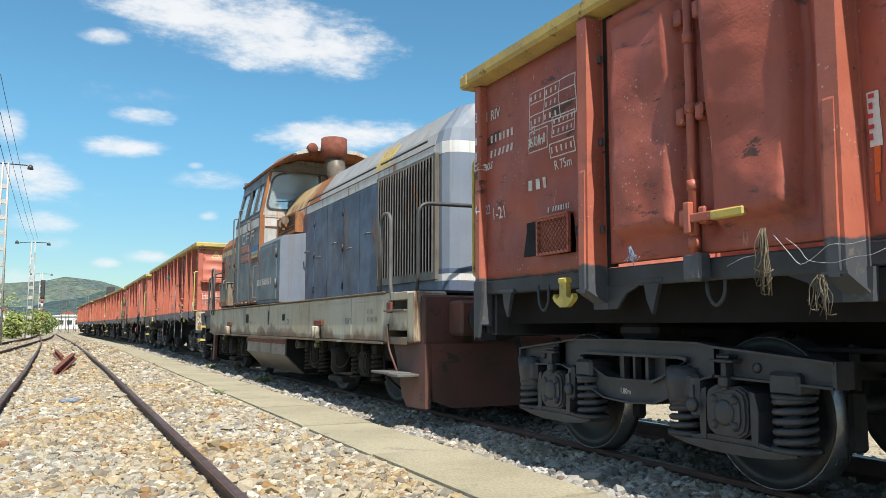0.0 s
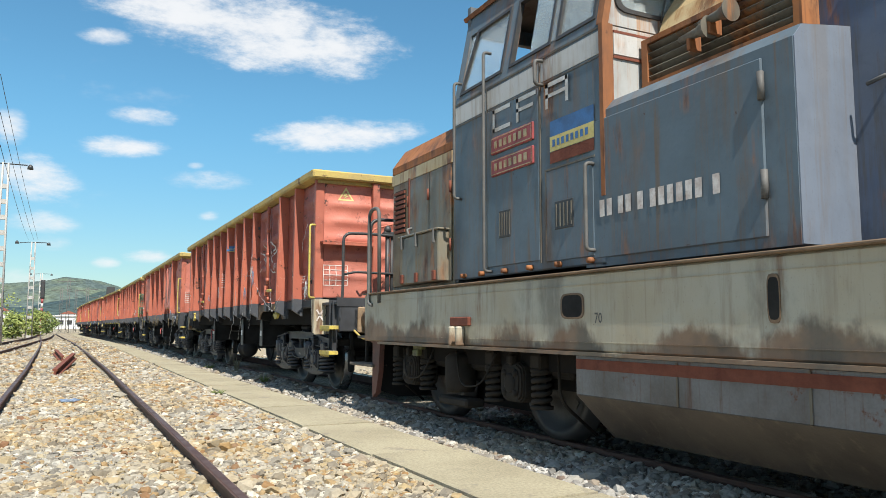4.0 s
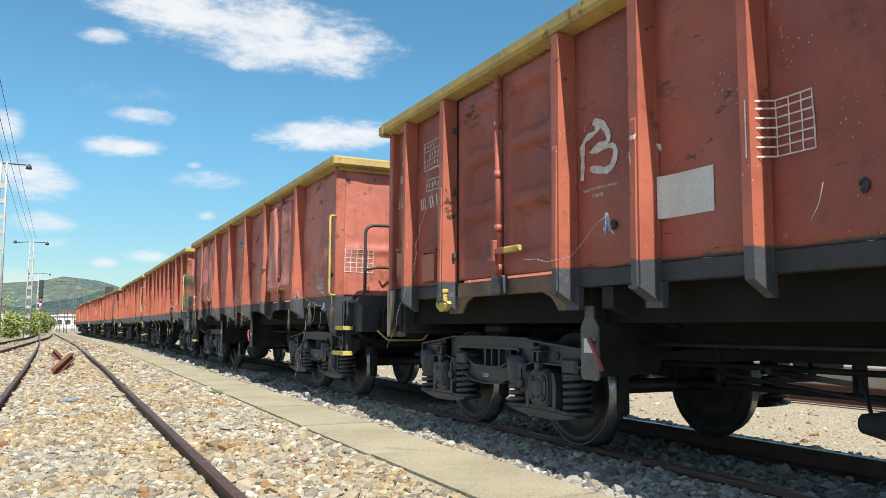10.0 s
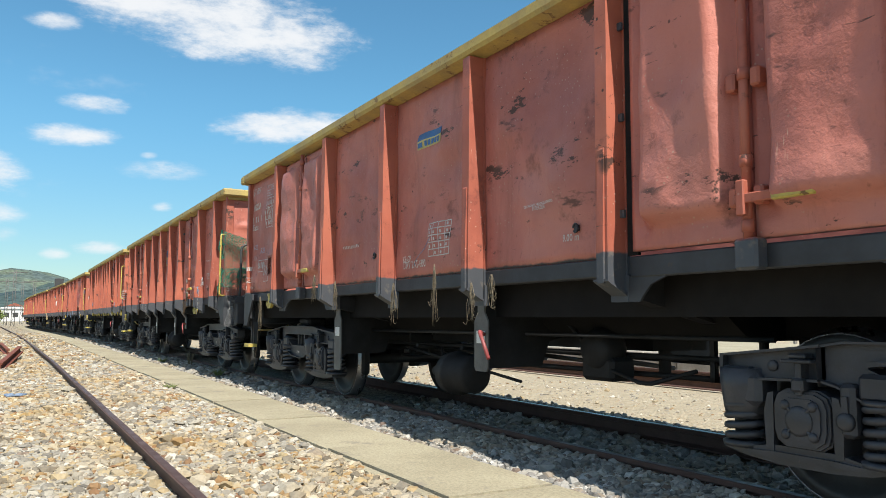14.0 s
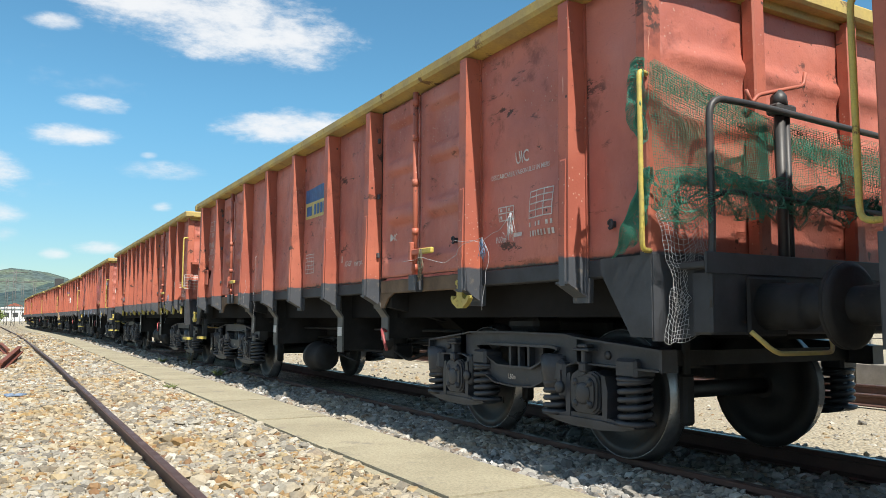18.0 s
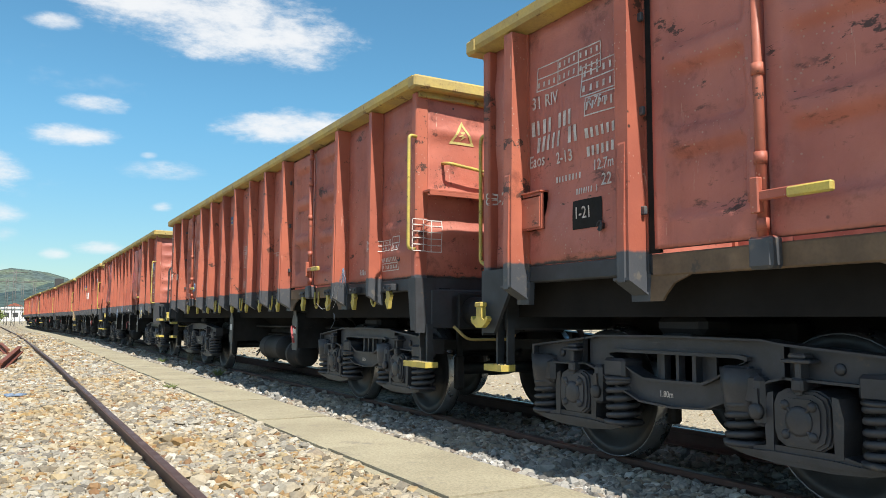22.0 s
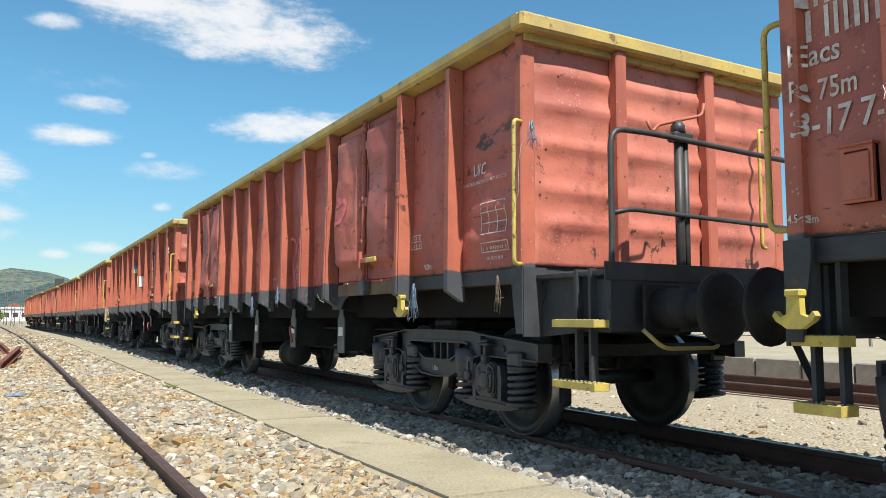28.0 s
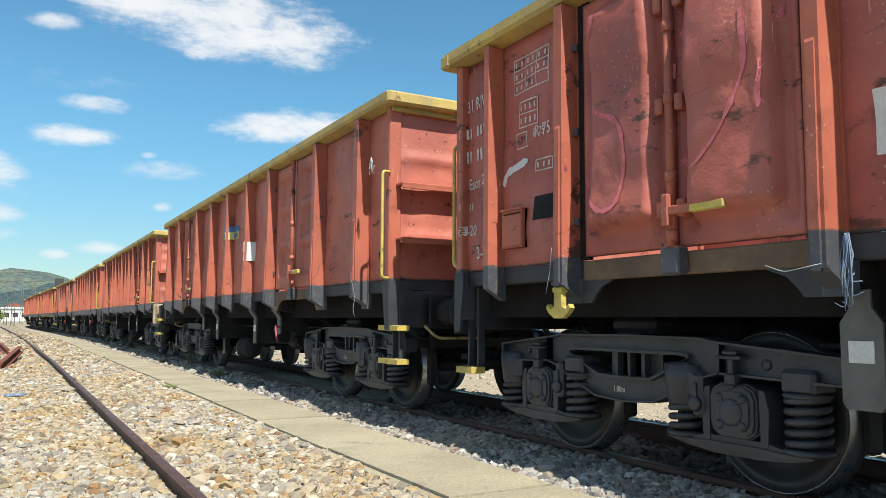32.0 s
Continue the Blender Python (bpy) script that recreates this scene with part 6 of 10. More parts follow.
    P("gutter_rail", Shape().tube([(-hx - 0.05, -5.0, 3.2), (-hx - 0.05, -3.5, 3.2)], 0.014, 6).tube([(-hx - 0.05, -3.3, 3.2), (-hx - 0.05, 0.0, 3.2)], 0.014, 6), PIPE)
    # nose with rounded corners
    nose = [(-hx, -5.12), (-hx, -5.30), (-hx + 0.05, -5.40), (-hx + 0.15, -5.46), (-0.35, -5.50), (0.35, -5.50), (hx - 0.15, -5.46), (hx - 0.05, -5.40), (hx, -5.30), (hx, -5.12)]
    P("nose", Shape().prism(nose, "z", 1.36, 3.0), LNOSE, "pale grey-blue rounded nose")
    P("nose", Shape().prism([(x * 1.003, y) for x, y in nose], "z", 3.0, 3.14), LWHITE)
    up = Shape()
    n = len(nose)
    lv = [(3.14, 1.0, 0), (3.30, 0.94, 0.02), (3.62, 0.64, 0.08), (3.70, 0.32, 0.12)]
    vs = [(x * k, y + d * (0 if y > -5.2 else 1), z) for z, k, d in lv for x, y in nose]
    up.add(vs, [(i * n + j, i * n + j + 1, (i + 1) * n + j + 1, (i + 1) * n + j) for i in range(3) for j in range(n - 1)] + [tuple(3 * n + j for j in range(n))])
    P("nose_top", up, LNOSE)
    P("nose_stripe", Shape().prism([(x * 1.005, y - 0.004) for x, y in nose], "z", 1.50, 1.58), LWHITE)
    P("nose_stripe", Shape().prism([(x * 1.005, y - 0.004) for x, y in nose], "z", 1.36, 1.49), LBLUE)
    P("nose_stripe", Shape().prism([(x * 1.005, y - 0.004) for x, y in nose], "z", 1.585, 1.64), LBLUE)
    P("nose_door", Shape().box(-0.40, 0.55, -5.52, -5.49, 1.45, 2.5, 0.008), LBLUE, "navy nose door")
    P("nose_door_band", Shape().box(-0.40, 0.55, -5.525, -5.495, 2.5, 2.66, 0.006), LROOF)
    flat_bars([(k * 0.1, k * 0.1 + 0.06, 0, 0.13) for k in range(6)], CHALK, lo, (-0.05, -5.53, 2.05), END_TURN, "number_bar")
    for x0 in (-0.40, 0.12):
        v = P("louvre_frame", Shape().ring([(x0 - 0.02, 2.66), (x0 + 0.34, 2.66), (x0 + 0.34, 3.16), (x0 - 0.02, 3.16)], [(x0 + 0.01, 2.69), (x0 + 0.31, 2.69), (x0 + 0.31, 3.13), (x0 + 0.01, 3.13)], "y", -5.54, -5.49), LGREY, "rust-stained nose louvre")
        # Black sheet in place of the shade inside the louvre.
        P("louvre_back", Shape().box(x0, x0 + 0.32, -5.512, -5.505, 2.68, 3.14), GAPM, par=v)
        for k in range(6):
            P("slat", Shape().box(x0 + 0.01, x0 + 0.31, -0.02, 0.012, -0.004, 0.03, m=T((0, -5.53, 2.71 + k * 0.07)) @ Matrix.Rotation(radians(-35), 4, "X")), LGREY, par=v)
    hl = P("headlight", Shape().lathe([(-5.45, 0.19), (-5.60, 0.19), (-5.60, 0.15), (-5.56, 0.14), (-5.55, 0.0)], "y", (0.0, 0, 3.42), 20), LGREY, "round pale headlight on the nose")
    P("headlight_glass", Shape().lathe([(-5.575, 0.14), (-5.585, 0.0)], "y", (0.0, 0, 3.42), 16), GLASS, par=hl)
    for e in (-1, 1):
        ml = P("marker_lamp", Shape().lathe([(-5.45, 0.09), (-5.62, 0.12), (-5.68, 0.12), (-5.68, 0.09), (-5.63, 0.07), (-5.62, 0)], "y", (e * 0.40 + 0.13, 0, 1.47), 18), BRASSY, "dusty round marker lamp with amber lens")
        P("lens", Shape().lathe([(-5.65, 0.09), (-5.67, 0.05), (-5.675, 0.0)], "y", (e * 0.40 + 0.13, 0, 1.47), 16), LENS, par=ml)
    # radiator grille
    g = P("grille_frame", Shape().ring([(-5.22, 1.52), (-3.34, 1.52), (-3.34, 3.02), (-5.22, 3.02)], [(-5.17, 1.62), (-3.39, 1.62), (-3.39, 2.98), (-5.17, 2.98)], "x", -hx - 0.05, -hx), LDARK, "soot-stained grille frame")
    # Black sheet behind the slats paints the dark interior as shade.
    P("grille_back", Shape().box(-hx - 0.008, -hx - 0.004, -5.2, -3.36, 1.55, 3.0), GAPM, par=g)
    for k in range(21):
        P("slat", cached("gslat", lambda: Shape().box(-0.006, 0.006, -0.034, 0.034, 1.61, 2.99, 0.003, m=Matrix.Rotation(radians(-28), 4, "Z")).mesh("slat", LSLATB)), LSLATB, at=T((-hx - 0.035, -5.12 + k * 0.086, 0)), par=g)
        # Paler strip on the slat's front edge paints its lit edge.
        P("slat_edge", cached("gedge", lambda: Shape().box(-0.011, 0.007, -0.041, -0.034, 1.61, 2.99, 0.002, m=Matrix.Rotation(radians(-28), 4, "Z")).mesh("slat_edge", LSLAT)), LSLAT, at=T((-hx - 0.035, -5.12 + k * 0.086, 0)), par=g)
    # hood doors with gaps, hinges, handles
    for i, (a, b) in enumerate(((-3.33, -2.6), (-2.58, -1.86), (-1.84, -1.05), (-1.03, -0.33), (-0.31, 0.42))):
        d = P("hood_door", Shape().box(-hx - 0.022, -hx, a, b, 1.43, 2.97, 0.008), LBLUE, "faded navy hood door with grime")
        P("handle", Shape().tube(rounded([(-hx - 0.02, 0, 0), (-hx - 0.07, 0, 0), (-hx - 0.07, 0.11, -0.02)], 0.02), 0.012, 6), GREYP, par=d, at=T((0, a + 0.3, 2.15 if i % 2 else 2.3)))
        for z in (1.6, 2.2, 2.75):
            P("hinge", cached("lhinge", lambda: Shape().lathe([(-0.05, 0.013), (0.05, 0.013)], "z", (-hx - 0.03, 0, 0), 6).mesh("hinge", DARK)), DARK, par=d, at=T((0, b if i % 2 else a, z)))
    # battery box beside the hood
    bb = P("battery_box", Shape().prism([(-hx, 1.40), (-1.27, 1.40), (-1.27, 2.52), (-1.2, 2.60), (-hx, 2.66)], "y", 0.22, 2.04), LCAB, "dark blue battery box with pale end")
    P("box_end", Shape().prism([(-hx, 1.405), (-1.265, 1.405), (-1.265, 2.52), (-1.2, 2.595), (-hx, 2.655)], "y", 0.212, 0.222), LNOSE, "pale grey-blue end plate stained with rust", par=bb)
    P("box_door", Shape().box(-1.285, -1.265, 0.42, 1.96, 1.46, 2.46, 0.006), LCAB, par=bb)
    flat_bars([(q, q + 0.055, 0, 0.12) for q in (0.0, 0.08, 0.2, 0.28, 0.4, 0.52, 0.60, 0.68, 0.76, 0.84, 0.92, 1.06)], CHALK, bb, (-1.29, 1.85, 1.75), name="number_bar")
    for z in (1.75, 2.3):
        P("hinge", Shape().lathe([(z - 0.08, 0.02), (z + 0.08, 0.02)], "z", (-1.29, 0.42, 0), 8), GREYP, par=bb)
    # intake louvre box and twin horns above the battery box
    iv = P("intake_louvre", Shape().ring([(0.40, 2.69), (1.76, 2.69), (1.76, 3.07), (0.40, 3.07)], [(0.46, 2.74), (1.70, 2.74), (1.70, 3.03), (0.46, 3.03)], "x", -hx - 0.17, -hx), LRUST, "rusted intake louvre box")
    # Shade inside the intake, given as a black sheet.
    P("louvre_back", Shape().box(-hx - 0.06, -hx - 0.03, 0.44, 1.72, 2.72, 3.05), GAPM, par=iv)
    for k in range(5):
        P("slat", Shape().box(-0.03, 0.03, 0.46, 1.70, -0.006, 0.006, m=T((-hx - 0.13, 0, 2.77 + k * 0.058)) @ Matrix.Rotation(radians(35), 4, "Y")), LDARK, par=iv)
    for hy, hz in ((0.84, 2.95), (1.02, 2.90)):
        P("horn", Shape().lathe([(0.0, 0.078), (0.015, 0.070), (0.03, 0.055), (0.10, 0.034), (0.26, 0.022), (0.27, 0)], "y", (-hx - 0.25, hy, hz), 16), LDARK, "rusty brown signal horn")
        P("horn_bracket", Shape().box(-hx - 0.27, -hx - 0.16, hy + 0.16, hy + 0.19, hz - 0.10, hz + 0.01, 0.004), LRUST)
    # cab: upright sides to the waist, window band leaning inwards, arched roof with a tapering visor
    cx, y0, y1, zs = 1.28, 1.80, 4.14, 3.17
    tilt = lambda e: T((-e * cx, 0, zs)) @ Matrix.Rotation(radians(11 * e), 4, "Y") @ T((e * cx, 0, -zs))
    for e in (1, -1):
        P("cab_side", Shape().box(-e * cx, -e * (cx - 0.06), y0, y1, 1.42, zs, 0.01), LCAB, "grey-blue cab side, scratched and rust-streaked")
        up = Shape().box(-e * cx, -e * (cx - 0.05), y0, y1, zs - 0.01, 3.23).box(-e * cx, -e * (cx - 0.05), y0, y1, 3.88, 4.12)
        for a, b in ((y0, 1.88), (2.38, 2.46), (3.10, 3.22), (4.02, y1)):
            up.box(-e * cx, -e * (cx - 0.05), a, b, 3.23, 3.88)
        P("window_band", up, LCAB, "grey-blue window frame leaning inwards", at=tilt(e))
        for a, b in ((1.88, 2.38), (2.46, 3.10), (3.22, 4.02)):
            cut = 0.16 if b > 4 else 0.0
            c = [(a, 3.23), (b, 3.23), (b - cut, 3.88), (a, 3.88)]
            i = [(a + 0.03, 3.26), (b - 0.03, 3.26), (b - 0.03 - cut, 3.85), (a + 0.03, 3.85)]
            fr2 = P("window_frame", Shape().ring(c, i, "x", -e * (cx + 0.012), -e * (cx - 0.03)), PIPE, at=tilt(e))
            stop = b - 0.30 if 2.9 < b < 3.2 else b - 0.02
            P("window_pane", Shape().box(-e * (cx - 0.012), -e * (cx - 0.018), a + 0.02, stop, 3.25, 3.86), GLASS, par=fr2)
    P("cab_band", Shape().box(-cx - 0.004, -cx + 0.05, y0 + 0.02, y1 - 0.01, 2.95, 3.12), LWHITE, "faded white band round the cab")
    P("cab_seam", Shape().box(-cx - 0.006, -cx, y0 + 0.02, y1, 3.14, 3.155).box(-cx - 0.006, -cx, y0 + 0.02, y1, 2.925, 2.935), LDARK)
    P("sliding_pane", Shape().box(-cx - 0.004, -cx + 0.004, 2.40, 2.76, 3.25, 3.86), GLASS, "slid-open side window pane", at=tilt(1))

    def soft_poly(pts, r, n=5):
        out = []
        for k, p in enumerate(pts):
            p, q, u = Vector(p), Vector(pts[k - 1]), Vector(pts[(k + 1) % len(pts)])
            d = min(r, (q - p).length * 0.45, (u - p).length * 0.45)
            a, b = p + (q - p).normalized() * d, p + (u - p).normalized() * d
            out += [tuple(a * (1 - t) ** 2 + p * 2 * t * (1 - t) + b * t * t) for t in (i / n for i in range(n + 1))]
        return out

    def outward(poly, c, p):
        """Where the line from c through p leaves a convex outline."""
        best, d = 1e9, (p[0] - c[0], p[1] - c[1])
        for (ax, ay), (bx, by) in zip(poly, poly[1:] + poly[:1]):
            ex, ey = bx - ax, by - ay
            det = d[0] * -ey + ex * d[1]
            if abs(det) > 1e-9:
                k = ((ax - c[0]) * -ey + ex * (ay - c[1])) / det
                f = (d[0] * (ay - c[1]) - d[1] * (ax - c[0])) / det
                if k > 0 and -1e-6 <= f <= 1 + 1e-6:
                    best = min(best, k)
        return (c[0] + d[0] * best, c[1] + d[1] * best)

    P("cab_front", Shape().box(-cx + 0.01, cx - 0.01, y0, y0 + 0.06, 1.4, zs, 0.01), LCABF, "rust-streaked white cab front")
    for e in (1, -1):
        half = [(-e * 1.27, zs), (0, zs), (0, 4.36), (-e * 0.5, 4.34), (-e * 1.09, 4.10)]
        hole = soft_poly([(-e * 1.17, 3.29), (-e * 0.07, 3.29), (-e * 0.07, 4.12), (-e * 0.60, 4.12), (-e * 1.04, 3.96)], 0.14)
        mid = (-e * 0.6, 3.7)
        P("cab_front", Shape().ring([outward(half, mid, p) for p in hole], hole, "y", y0 - 0.004, y0 + 0.05), LCABF)
        grow = [(mid[0] + (p - mid[0]) * 1.03, mid[1] + (q - mid[1]) * 1.03) for p, q in hole]
        shrink = [(mid[0] + (p - mid[0]) * 0.955, mid[1] + (q - mid[1]) * 0.955) for p, q in hole]
        ws = P("windscreen_seal", Shape().ring(grow, shrink, "y", y0 - 0.022, y0 + 0.02), PIPE)
        P("windscreen", Shape().prism([(mid[0] + (p - mid[0]) * 0.97, mid[1] + (q - mid[1]) * 0.97) for p, q in hole], "y", y0, y0 + 0.008), GLASS, "dusty windscreen", par=ws)
        P("wiper", Shape().tube([(-e * 0.98, y0 - 0.035, 3.44), (-e * 0.52, y0 - 0.035, 3.50)], 0.009, 5).tube([(-e * 0.75, y0 - 0.04, 3.25), (-e * 0.70, y0 - 0.04, 3.47)], 0.008, 5), PIPE, par=ws)
    P("front_band", Shape().box(-cx + 0.10, cx - 0.10, y0 - 0.01, y0 + 0.0, 2.95, 3.11), LWHITE)
    P("rust_strip", Shape().box(-cx - 0.008, -cx + 0.09, y0 - 0.013, y0 + 0.03, 1.9, zs), LRUST, "orange rust run down the cab corner")
    P("rust_strip", Shape().box(-cx - 0.005, -cx + 0.05, y0 - 0.012, y0 + 0.06, zs, 4.08), LRUST, at=tilt(1))
    P("front_line", Shape().box(-cx + 0.10, cx - 0.10, y0 - 0.012, y0 + 0.0, 3.11, 3.13).box(-cx + 0.10, cx - 0.10, y0 - 0.012, y0 + 0.0, 2.92, 2.94), RUSTY)
    P("seat_back", Shape().box(-1.0, -0.72, 2.5, 2.6, 2.7, 3.62, 0.08), LWHITE, "pale driver's seat back")
    P("cab_back", Shape().box(-cx + 0.02, cx - 0.02, y1 - 0.06, y1, 1.4, 3.2).box(-1.12, 1.12, y1 - 0.06, y1, 3.9, 4.2).box(-0.12, 0.12, y1 - 0.06, y1, 3.2, 3.9), LCAB)
    P("cab_floor", Shape().box(-cx + 0.05, cx - 0.05, y0 + 0.05, y1 - 0.05, 1.45, 1.5).box(-0.9, 0.6, 2.2, 2.7, 1.5, 2.9, 0.03), DARK)

    def loft(rows, lift):
        sh, m = Shape(), 0
        vs = []
        for y, w, ze, zc in rows:
            pr = [(-w, ze), (-w - 0.02, ze + 0.035), (-w + 0.15, ze + (zc - ze) * 0.62), (-0.5 * w, zc), (0.5 * w, zc), (w - 0.15, ze + (zc - ze) * 0.62), (w + 0.02, ze + 0.035), (w, ze), (0.5 * w, zc - 0.07), (-0.5 * w, zc - 0.07)]
            m = len(pr)
            vs += [(x, y, z + lift) for x, z in pr]
        fs = [(i * m + j, i * m + (j + 1) % m, (i + 1) * m + (j + 1) % m, (i + 1) * m + j) for i in range(len(rows) - 1) for j in range(m)]
        return sh.add(vs, fs + [tuple(range(m)), tuple((len(rows) - 1) * m + j for j in range(m))])

    ROOF = ((1.00, 0.84, 4.235, 4.44), (1.28, 0.98, 4.16, 4.43), (1.60, 1.12, 4.08, 4.40), (2.2, 1.14, 4.07, 4.37), (3.6, 1.13, 4.07, 4.34), (4.20, 1.12, 4.07, 4.28))
    P("cab_roof", loft(ROOF, 0.0), LRUST, "rust-brown arched cab roof with tapering visor")
    P("visor_edge", loft([(0.93, 0.80, 4.245, 4.43), (1.0, 0.845, 4.238, 4.445)], 0.004), LCABF, "white visor edge streaked with rust")
    P("cab_ceiling", Shape().prism([(-1.06, 4.05), (1.06, 4.05), (0.9, 4.20), (-0.9, 4.20)], "y", 1.62, 4.1), LDARK, "dark cab ceiling")
    vl = P("visor_lamp", Shape().lathe([(0.86, 0.0), (0.86, 0.085), (0.90, 0.105), (1.02, 0.10), (1.05, 0.05)], "y", (-0.50, 0, 4.40), 16), RUSTY, "rusted round lamp on the visor edge")
    P("lamp_bracket", Shape().box(-0.53, -0.47, 0.92, 1.02, 4.26, 4.34, 0.006), RUSTY, par=vl)
    # exhaust elbow and stack standing in the visor's notch
    # Elbow coloured dark for the shadow below the stack.
    P("exhaust_pipe", Shape().tube(rounded([(-0.08, 0.30, 3.60), (-0.08, 0.72, 3.90), (-0.08, 0.84, 4.24)], 0.25, 6), 0.19, 16), LDARK, "exhaust pipe under the stack, darkened for its shadow")
    P("exhaust_pipe", Shape().lathe([(4.20, 0.20), (4.22, 0.262), (4.60, 0.25), (4.60, 0.22), (4.35, 0.21), (4.35, 0.0)], "z", (-0.10, 0.82, 0), 24), RUSTY, "rusty round exhaust pipe")
    # cab details: door, handrails, vents, plates
    dr = P("cab_door", Shape().box(-cx - 0.012, -cx, 2.62, 3.46, 1.50, 2.92, 0.005), LCAB, "grey-blue cab door")
    P("door_seal", Shape().box(-cx - 0.010, -cx, 2.60, 2.618, 1.48, 3.14).box(-cx - 0.010, -cx, 3.462, 3.48, 1.48, 3.14), LDARK, par=dr)
    P("panel_hatch", Shape().box(-cx - 0.01, -cx, 1.92, 2.52, 1.48, 2.20, 0.005), LCAB)
    P("hatch_edge", Shape().box(-cx - 0.012, -cx, 1.90, 2.54, 2.20, 2.215).box(-cx - 0.012, -cx, 2.52, 2.535, 1.48, 2.20), LDARK)
    for y, z, w, h in ((2.16, 1.72, 0.24, 0.22), (3.05, 1.74, 0.20, 0.24)):
        v = P("vent", Shape().box(-cx - 0.016, -cx, y, y + w, z, z + h, 0.004), PIPE)
        for k in range(5):
            P("slat", Shape().box(-cx - 0.02, -cx - 0.014, y + 0.015 + k * w / 5, y + 0.015 + k * w / 5 + 0.012, z + 0.02, z + h - 0.02), LDARK, par=v)
    for y, z0, z1 in ((1.92, 1.52, 2.15), (3.40, 1.46, 3.46), (3.98, 2.2, 3.34), (2.56, 2.92, 3.12)):
        P("handrail", Shape().tube(rounded([(-cx, y, z0), (-cx - 0.08, y, z0), (-cx - 0.08, y, z1), (-cx, y, z1)], 0.04), 0.015, 7), GREYP)
    for y in (1.95, 2.35, 2.75, 3.15, 3.55, 3.9):
        P("bolt", Shape().lathe([(-cx - 0.05, 0.0), (-cx - 0.05, 0.022), (-cx, 0.026)], "x", (0, y, 1.45), 6), LRUST)
    for q, gap in ((3.34, 0), (2.94, 1), (2.50, 2)):
        flat_bars([(0, 0.30, 0.17, 0.205), (0, 0.035, 0, 0.205)] + ([(0, 0.30, 0, 0.035)] if gap == 0 else [(0, 0.26, 0.085, 0.115)] if gap == 1 else [(0, 0.27, 0.085, 0.115), (0.27, 0.305, 0, 0.205)]), LWHITE, lo, (-cx - 0.02, q, 2.70), name="emblem")
    for z, h in ((2.50, 0.15), (2.30, 0.15)):
        pl = P("cast_plate", Shape().box(-cx - 0.03, -cx, 2.68, 3.36, z, z + h, 0.006), REDLEVER, "small red cast plate")
        flat_bars(outline(0.66, h - 0.02, 0.008) + [(0.06 + 0.08 * k, 0.11 + 0.08 * k, 0.035, h - 0.05) for k in range(7)], LROOF, pl, (-cx - 0.034, 3.35, z + 0.01))
    flat_bars([(0, 0.56, 0.0, 0.13)], BLUEP, lo, (-cx - 0.008, 2.46, 2.46), name="colour_patch")
    flat_bars([(0, 0.56, 0.0, 0.12)], CREAM, lo, (-cx - 0.010, 2.46, 2.345), name="colour_patch")
    flat_bars([(0.04 + 0.06 * k, 0.075 + 0.06 * k, 0.03, 0.085) for k in range(8)], BLUEP, lo, (-cx - 0.014, 2.46, 2.35), name="emblem")
    flat_bars([(0, 0.56, 0.0, 0.09)], RUSTY, lo, (-cx - 0.010, 2.46, 2.25), name="colour_patch")
    # short hood
    sp = [(-1.26, 1.38), (1.26, 1.38), (1.26, 2.80), (1.1, 3.02), (0.8, 3.10), (-0.8, 3.10), (-1.1, 3.02), (-1.26, 2.80)]
    P("short_hood", Shape().prism(sp, "y", y1 + 0.02, 5.72), LREAR, "grey short hood stained brown")
    P("short_hood_roof", Shape().prism([(-1.27, 2.74), (1.27, 2.74), (1.27, 2.82), (1.11, 3.04), (0.8, 3.12), (-0.8, 3.12), (-1.11, 3.04), (-1.27, 2.82)], "y", y1 + 0.01, 5.74), LRUST, "orange-rusted short hood roof")
    P("short_hood_band", Shape().box(-1.288, 1.288, y1 + 0.03, 5.71, 2.60, 2.72), LROOF)
    P("tool_box", Shape().box(-1.40, -1.24, 4.25, 5.2, 1.42, 1.93, 0.012).box(-1.42, -1.24, 4.23, 5.22, 1.93, 1.95, 0.006), LREAR, "dented tool box on the deck")
    for a, b in ((4.2, 4.70), (4.72, 5.22), (5.24, 5.68)):
        hd = P("hood_door", Shape().box(-1.283, -1.26, a, b, 1.42, 2.60, 0.006), LREAR2 if a > 5.2 else LREAR, "brown-stained hood door")
        for hz in (1.72, 2.30):
            P("hinge", Shape().lathe([(hz, 0.014), (hz + 0.12, 0.014)], "z", (-1.29, a, 0), 6), RUSTY, par=hd)
    P("door_seam", Shape().box(-1.292, -1.28, 5.205, 5.235, 1.42, 2.62), RUSTY, "rusted door seam")
    P("handle", Shape().tube(rounded([(-1.28, 5.15, 2.05), (-1.34, 5.15, 2.03), (-1.34, 5.10, 1.96)], 0.02), 0.014, 6), GREYP)
    for yy in (4.32, 4.75, 5.12):
        P("latch", Shape().box(-1.425, -1.40, yy - 0.03, yy + 0.03, 1.43, 1.53, 0.006), RUSTY)
        P("hasp", Shape().box(-1.43, -1.40, yy - 0.012, yy + 0.012, 1.80, 1.95, 0.004), GREYP)
    # Black box colours in the shade between the vent's slats.
    sv = P("side_vent", Shape().box(-1.29, -1.275, 5.32, 5.60, 2.02, 2.52, 0.004), GAPM)
    for k in range(9):
        P("slat", Shape().box(-1.305, -1.28, 5.32, 5.60, 2.03 + k * 0.055, 2.062 + k * 0.055), RUSTY, par=sv)
    P("end_box", Shape().box(-0.95, 0.95, 5.74, 5.85, 1.40, 2.45, 0.02), DARK)
